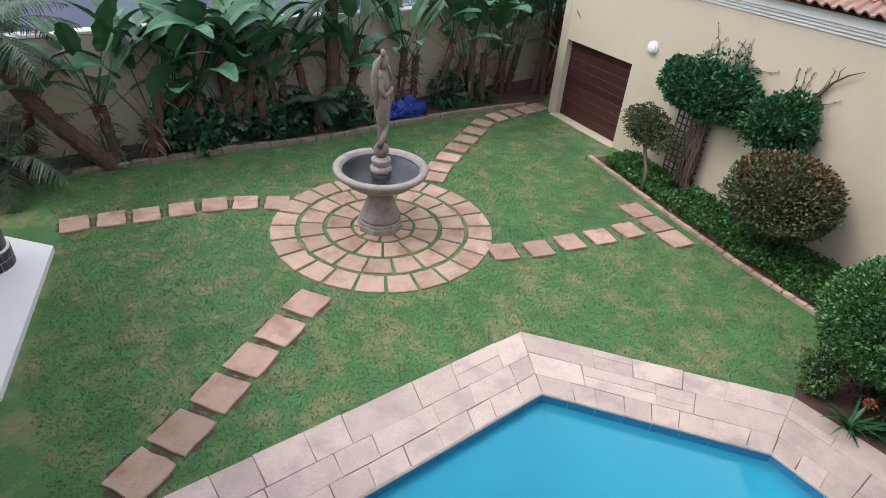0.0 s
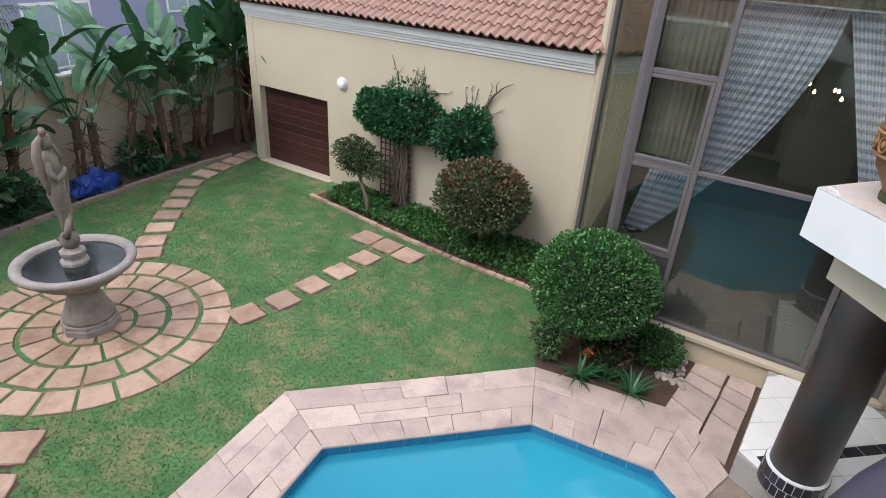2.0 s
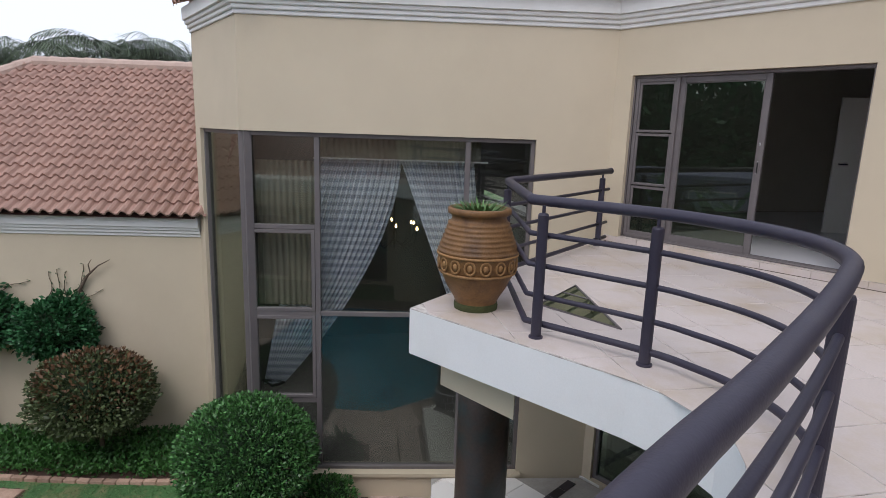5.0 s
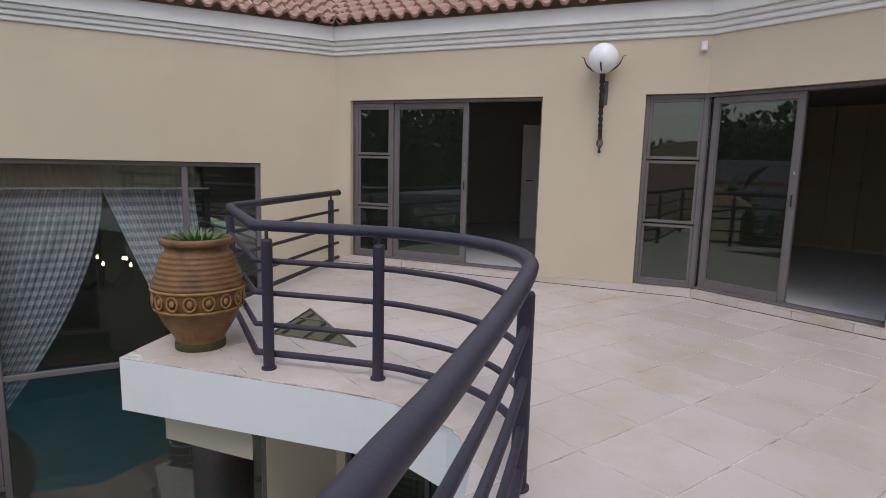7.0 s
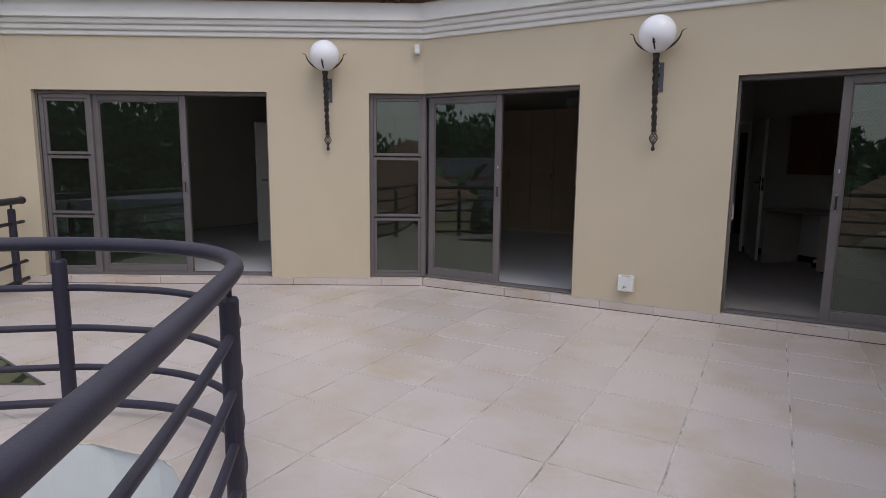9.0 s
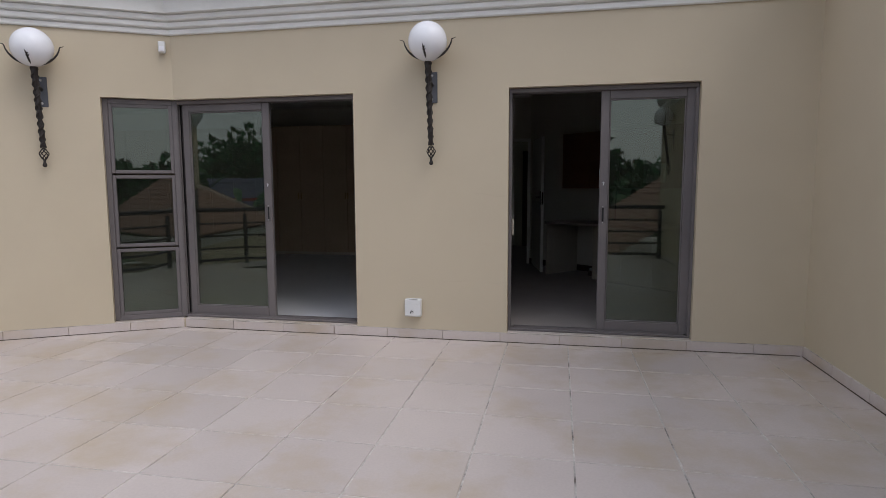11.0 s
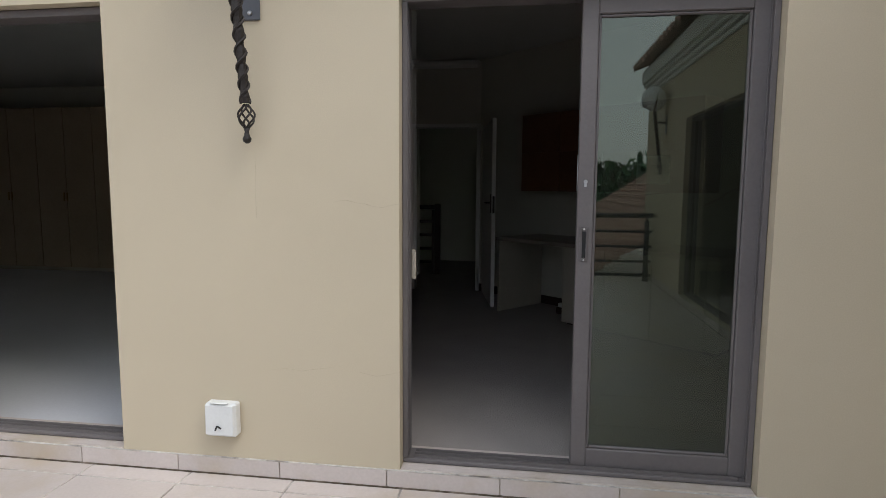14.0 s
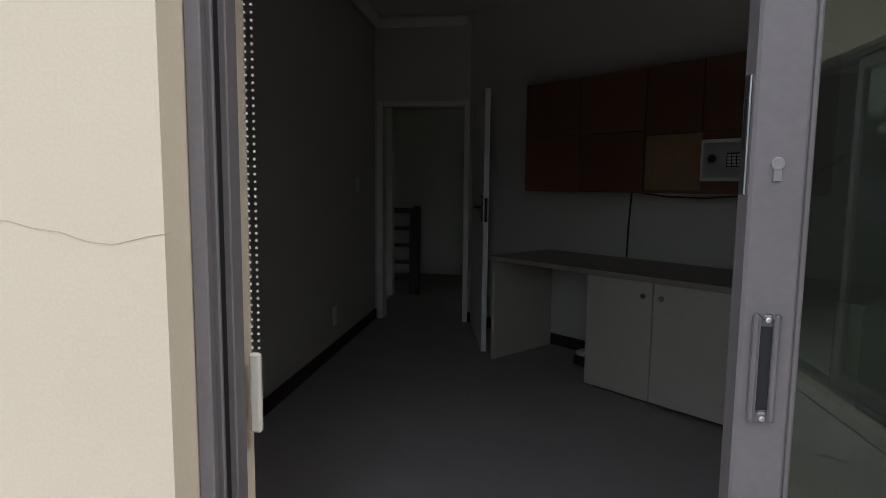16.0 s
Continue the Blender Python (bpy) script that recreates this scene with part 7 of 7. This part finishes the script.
one_box("bottom_rail", -4, -0.02, 1.3, 4, 0.02, 1.35, M_IRON, fence)
for k in range(40):
    one_box("picket", -4 + k * 0.2, -0.012, 0.0, -3.975 + k * 0.2, 0.012, 2.5, M_IRON, fence)
for i, (x, y, w, d, z) in enumerate(((-62, -52, 12, 10, 1.6), (-48, -50, 9, 9, 1.8), (-76, -44, 14, 10, 2.2), (-66, -30, 10, 9, 1.2), (-84, -26, 12, 10, 2.0))):
    house("distant_house", x - w / 2, y - d / 2, x + w / 2, y + d / 2, z, M_PINK, "distant pink plastered house with a tiled roof",
          [("y", x - 2, x - 0.5, -0.8, 0.3), ("x", y - 2, y - 0.6, -0.8, 0.3), ("x", y + 1, y + 2.4, -0.8, 0.3)], flat=False, roof_h=1.3)
for i, (x, y) in enumerate(((-95, -70), (-110, -45), (-70, -75), (-100, -20), (-55, -78), (30, -60), (-15, -80), (45, -45), (14, -34), (20, -29), (25, -24), (30, -17), (9, -38), (34, -30), (33, -9), (-26, -42), (-19, -41), (-12.5, -42), (-6, -40), (0, -41), (5, -43))):
    shrub("distant_tree", "distant dark green tree on the skyline", (x, y, GZ + (5.9 if -30 < x < 3 else 4.2)), (4.8, 4.8, 4.0 if -30 < x < 3 else 2.8), 2000, 0.7, L_DARK, [(x, y, GZ), (x, y, GZ + 3.5)], seed=400 + i, lump=0.5, category="tree")
# blue tarpaulin heap in the border
tarp = bmesh.new()
bmesh.ops.create_icosphere(tarp, subdivisions=4, radius=1)
for v in tarp.verts:
    d = v.co.copy()
    f = 1 + 0.35 * noise.noise(d * 2.1) + 0.12 * noise.noise(d * 6)
    v.co = Vector((d.x * 0.62 * f, d.y * 0.34 * f, max(-0.02, d.z * 0.42 * f)))
tp = part("tarpaulin", tarp, M_TARP)
tp.matrix_basis = pose(-7.45, -18.15, GZ + 0.02, 0, 0, 10)
tagged(tp, "crumpled blue tarpaulin heap among the plants", "tarpaulin")

# lawn blades
verts, faces = [], []
rng = np.random.default_rng(4)
pts = np.column_stack([rng.uniform(-10.9, 1.4, 160000), rng.uniform(-18.1, -7.3, 160000), rng.uniform(0, 1, (160000, 5))])
def inside(x, y, poly):
    c = np.zeros(len(x), bool)
    for i in range(len(poly)):
        (x0, y0), (x1, y1) = poly[i - 1], poly[i]
        hit = ((y0 > y) != (y1 > y)) & (x < (x1 - x0) * (y - y0) / (y1 - y0 + 1e-12) + x0)
        c ^= hit
    return c


X, Y = pts[:, 0], pts[:, 1]
edge_x = np.interp(Y, [-17.5, -13.9, -12.15, -10.4, -9.3, -8.25, -7.3], [-10.9, -9.67, -9.17, -8.7, -8.48, -8.3, -8.15])
keep = ~inside(X, Y, COPE) & (Y > np.interp(X, [-11, -8, -5, -2.8, -1, 0.9], [-17.25, -17.6, -17.6, -17.88, -18.02, -18.3])) & ((X - CX) ** 2 + (Y - CY) ** 2 > 1.93 ** 2) & (X > edge_x) & (X < 0.6 + (Y + 15.5) * 0.31 * (Y > -15.5)) & ~inside(X, Y, [(-7.75, -5.6), (-6.12, -6.15), (-6.28, -7.55), (-7.4, -8.0), (-7.88, -7.2)])
for ob in [o for o in scene.objects if o.name.startswith("stepping_stone")]:
    c = ob.matrix_basis.translation
    keep &= (np.abs(X - c.x) > 0.285) | (np.abs(Y - c.y) > 0.285)
pts = pts[keep]
for x, y, a, b, c, d, e in pts:
    h = 0.014 + 0.018 * a
    t = b * 6.283
    w = 0.006 + 0.004 * c
    k = len(verts)
    lx, ly = (d - 0.5) * 0.07, (e - 0.5) * 0.07
    verts += [(x - w * math.cos(t), y - w * math.sin(t), GZ), (x + w * math.cos(t), y + w * math.sin(t), GZ), (x + lx, y + ly, GZ + h)]
    faces.append((k, k + 1, k + 2))
tagged(raw("grass", verts, faces, L_GRASS), "short green lawn grass", "grass", kind="stuff")


# ---- floor tiles and paving stones, piece by piece ----

def flat_piece(poly, z0, z1, bev):
    """A thin slab on a plan polygon with a small chamfer."""
    k = len(poly)
    c = Vector((sum(p[0] for p in poly) / k, sum(p[1] for p in poly) / k))
    verts, faces = [], []
    for s, z in ((1.0, z0), (1.0, z1 - bev), (None, z1)):
        for x, y in poly:
            if s is None:
                d = Vector((x, y)) - c
                f = max(0.0, 1 - bev / max(d.length, 1e-4))
                verts.append((c.x + d.x * f, c.y + d.y * f, z))
            else:
                verts.append((x, y, z))
    for r in (0, 1):
        for i in range(k):
            faces.append((r * k + i, r * k + (i + 1) % k, (r + 1) * k + (i + 1) % k, (r + 1) * k + i))
    faces.append(tuple(2 * k + i for i in range(k)))
    return verts, faces


TS = 0.5135
TX0, TY0 = -0.005, -0.122
g = 0.0046


def in_poly(x, y, poly):
    c = False
    for i in range(len(poly)):
        (x0, y0), (x1, y1) = poly[i - 1], poly[i]
        if (y0 > y) != (y1 > y) and x < (x1 - x0) * (y - y0) / (y1 - y0) + x0:
            c = not c
    return c


def seg_cut(poly):
    """Clips a small convex piece to the straight walls."""
    for a, b, c in ((1, 0, 2.338), (0, 1, -0.012)):
        poly = clip_poly(poly, a, b, c)
        if len(poly) < 3:
            return []
    # wall B: keep the terrace side
    nb = Vector((BC[1] - AB[1], AB[0] - BC[0])).normalized()
    if nb.dot(Vector((0, -3)) - Vector(AB)) > 0:
        nb = -nb
    poly = clip_poly(poly, nb.x, nb.y, nb.dot(Vector(AB)) - 0.012)
    return poly if len(poly) >= 3 else []


def cut_to(q, region):
    """Keeps the corner points inside a region and the points where the sides cross its outline."""
    out, m = [], 24
    for a in range(len(q)):
        p, r = Vector(q[a]), Vector(q[(a + 1) % len(q)])
        prev = None
        for s in range(m):
            w = p.lerp(r, s / m)
            ins = in_poly(w.x, w.y, region)
            if ins and (s == 0 or prev is False):
                out.append((w.x, w.y))
            elif not ins and prev:
                w2 = p.lerp(r, (s - 1) / m)
                out.append((w2.x, w2.y))
            prev = ins
    return out


for i in range(-16, 6):
    for j in range(-15, 2):
        x0, y0 = TX0 + i * TS, TY0 + j * TS
        sq = [(x0 + g, y0 + g), (x0 + TS - g, y0 + g), (x0 + TS - g, y0 + TS - g), (x0 + g, y0 + TS - g)]
        q = seg_cut(sq)
        if not q:
            continue
        n_in = sum(in_poly(x * 0.98 + (x0 + TS / 2) * 0.02, y * 0.98 + (y0 + TS / 2) * 0.02, TERR) for x, y in q)
        if n_in == 0 and not in_poly(x0 + TS / 2, y0 + TS / 2, TERR):
            continue
        if n_in < len(q):
            q = cut_to(q, TERR)
            if len(q) < 3:
                continue
        if area(q) < 0:
            q = q[::-1]
        v, f = flat_piece(q, -0.004, 0.0, 0.0025)
        raw("tile", v, f, M_TILE, terrace_floor)

v, f = flat_piece(TRI, 0.0005, 0.005, 0.002)
sl = empty("skylight", label="triangular green glass skylight let into the terrace floor", category="skylight")
raw("pane", v, f, M_SKYLIGHT, sl)
bm = bmesh.new()
tube(bm, [(x, y, 0.004) for x, y in TRI], 0.012, 6, closed=True)
part("frame", bm, M_FRAME, sl)
for w in (0.35, 0.62):
    bm = bmesh.new()
    a = Vector(TRI[0]).lerp(Vector(TRI[2]), w)
    b = Vector(TRI[1]).lerp(Vector(TRI[2]), w)
    tube(bm, [(a.x, a.y, 0.006), (b.x, b.y, 0.006)], 0.008, 6)
    part("bar", bm, M_FRAME, sl)


def slab_stone(poly, z, h, parent, mat, name="paving_stone"):
    if area(poly) < 0:
        poly = poly[::-1]
    v, f = flat_piece(poly, z, z + h, 0.006)
    return raw(name, v, f, mat, parent)


def irregular_rows(a, b, c, d, widths, seed, parent, mat, z, lo=0.35, hi=0.75, gap=0.006, edge=False):
    """Stones laid in rows across the quad a-b (outer edge) to d-c (inner edge); widths: fractions of the depth."""
    rnd = random.Random(seed)
    A, B, C, D = (Vector(p) for p in (a, b, c, d))
    t0 = 0.0
    for w in widths:
        t1 = t0 + w
        p0, p1 = A.lerp(D, t0), B.lerp(C, t0)
        q0, q1 = A.lerp(D, t1), B.lerp(C, t1)
        ln = (p1 - p0).length
        if edge:
            lo, hi = (0.28, 0.46) if t1 > 0.98 else (0.45, 1.0)
        s = 0.0
        dep = (q0 - p0).length
        while s < 1:
            e = s + rnd.uniform(lo, hi) / ln
            if e > 1 - 0.2 / ln:
                e = 1.0
            gs, gd = gap / ln / 2, gap / max(dep, 0.01) / 2
            j = [rnd.uniform(-0.012, 0.012) for _ in range(8)]
            corners = [(s + gs, gd), (e - gs, gd), (e - gs, 1 - gd), (s + gs, 1 - gd)]
            poly = []
            for k, (u, v) in enumerate(corners):
                p = p0.lerp(p1, u).lerp(q0.lerp(q1, u), v)
                poly.append((p.x + j[2 * k] * 0.6, p.y + j[2 * k + 1] * 0.6))
            # split some large pieces across
            if dep > 0.4 and rnd.random() < 0.35:
                f = rnd.uniform(0.35, 0.65)
                P = [Vector(p) for p in poly]
                m0, m1 = P[0].lerp(P[3], f), P[1].lerp(P[2], f)
                o = (P[3] - P[0]).normalized() * gap / 2
                slab_stone([tuple(P[0]), tuple(P[1]), tuple(m1 - o), tuple(m0 - o)], z, 0.022 + rnd.uniform(0, 0.006), parent, mat)
                slab_stone([tuple(m0 + o), tuple(m1 + o), tuple(P[2]), tuple(P[3])], z, 0.022 + rnd.uniform(0, 0.006), parent, mat)
            else:
                slab_stone(poly, z, 0.022 + rnd.uniform(0, 0.006), parent, mat)
            s = e
        t0 = t1


CZ = GZ + 0.004
irregular_rows(COPE[8], COPE[0], POOL[0], POOL[7], (0.42, 0.30, 0.28), 1, coping, M_COPE, CZ, gap=0.004, edge=True)
irregular_rows(COPE[0], COPE[1], POOL[1], POOL[0], (0.36, 0.36, 0.28), 2, coping, M_COPE, CZ, gap=0.004, edge=True)
irregular_rows(COPE[1], COPE[2], POOL[2], POOL[1], (0.38, 0.34, 0.28), 3, coping, M_COPE, CZ, gap=0.004, edge=True)
irregular_rows(COPE[2], COPE[3], (-4.75, -5.3), POOL[2], (0.5, 0.5), 4, coping, M_COPE, CZ)
# rounded lip of the coping over the water
bm = bmesh.new()
tube(bm, [(x, y, GZ + 0.008) for x, y in POOL], 0.022, 8, closed=True)
part("coping_lip", bm, M_COPE, coping)
# rough flags between the topiary bed and the patio
flags = tagged(raw("pavement_flags", [(x, y, GZ + 0.008) for x, y in ((-7.72, -5.62), (-7.45, -4.5), (-5.5, -4.94), (-6.36, -5.5), (-6.2, -6.1))], [(0, 1, 2, 3, 4)], M_SOIL),
               "rough pink sandstone flags beside the topiary bed", "paving", kind="structure")
irregular_rows((-7.68, -5.44), (-6.30, -5.78), (-5.62, -4.97), (-7.46, -4.60), (0.56, 0.44), 7, flags, M_COPE, GZ + 0.009, 0.26, 0.52, 0.03)

# lower patio tiles: a pale field crossed by a dark band
rnd = random.Random(3)
ts = 0.42
for i in range(-22, 8):
    for j in range(-20, 2):
        ang = radians(31)
        ux, uy = math.cos(ang), math.sin(ang)
        cx, cy = -5.5 + (i * ux - j * uy) * ts, -3.0 + (i * uy + j * ux) * ts
        if not (-8 < cx < -2.0 and cy < -0.6):
            continue
        sq = []
        for a, b in ((-.5, -.5), (.5, -.5), (.5, .5), (-.5, .5)):
            a, b = a * (ts - 0.006), b * (ts - 0.006)
            sq.append((cx + a * ux - b * uy, cy + a * uy + b * ux))
        q = cut_to(sq, PATIO)
        if len(q) > 2:
            slab_stone(q, PZ - 0.012, 0.010, patio, M_PTILE, "tile")
a, b = Vector((-5.50, -4.70)), Vector((-7.02, -2.50))
n = 10
for k in range(n):
    p, q = a.lerp(b, k / n), a.lerp(b, (k + 0.97) / n)
    d = (b - a).normalized()
    s = Vector((-d.y, d.x)) * 0.07
    slab_stone([tuple(p - s), tuple(q - s), tuple(q + s), tuple(p + s)], PZ - 0.002, 0.006, patio, M_DARKTILE, "dark_tile")

# inlet fitting on the pool wall
inlet = empty("pool_inlet", label="white round inlet fitting on the pool wall", category="fitting")
e = (Vector(POOL[1]) - Vector(POOL[0])).normalized()
nin = Vector((-e.y, e.x))
if nin.dot(pc - Vector(POOL[0])) < 0:
    nin = -nin
mid = Vector(POOL[0]).lerp(Vector(POOL[1]), 0.45) + nin * 0.02
bm = bmesh.new()
tube(bm, [(mid.x + e.x * 0.07 * math.cos(t), mid.y + e.y * 0.07 * math.cos(t), GZ - 0.36 + 0.07 * math.sin(t)) for t in np.linspace(0, 6.283, 20, endpoint=False)], 0.012, 6, closed=True)
part("ring", bm, M_PLASTIC, inlet)
bm = bmesh.new()
tube(bm, [(mid.x + e.x * 0.025 * math.cos(t), mid.y + e.y * 0.025 * math.cos(t), GZ - 0.36 + 0.025 * math.sin(t)) for t in np.linspace(0, 6.283, 12, endpoint=False)], 0.01, 6, closed=True)
part("nozzle", bm, M_PLASTIC, inlet)
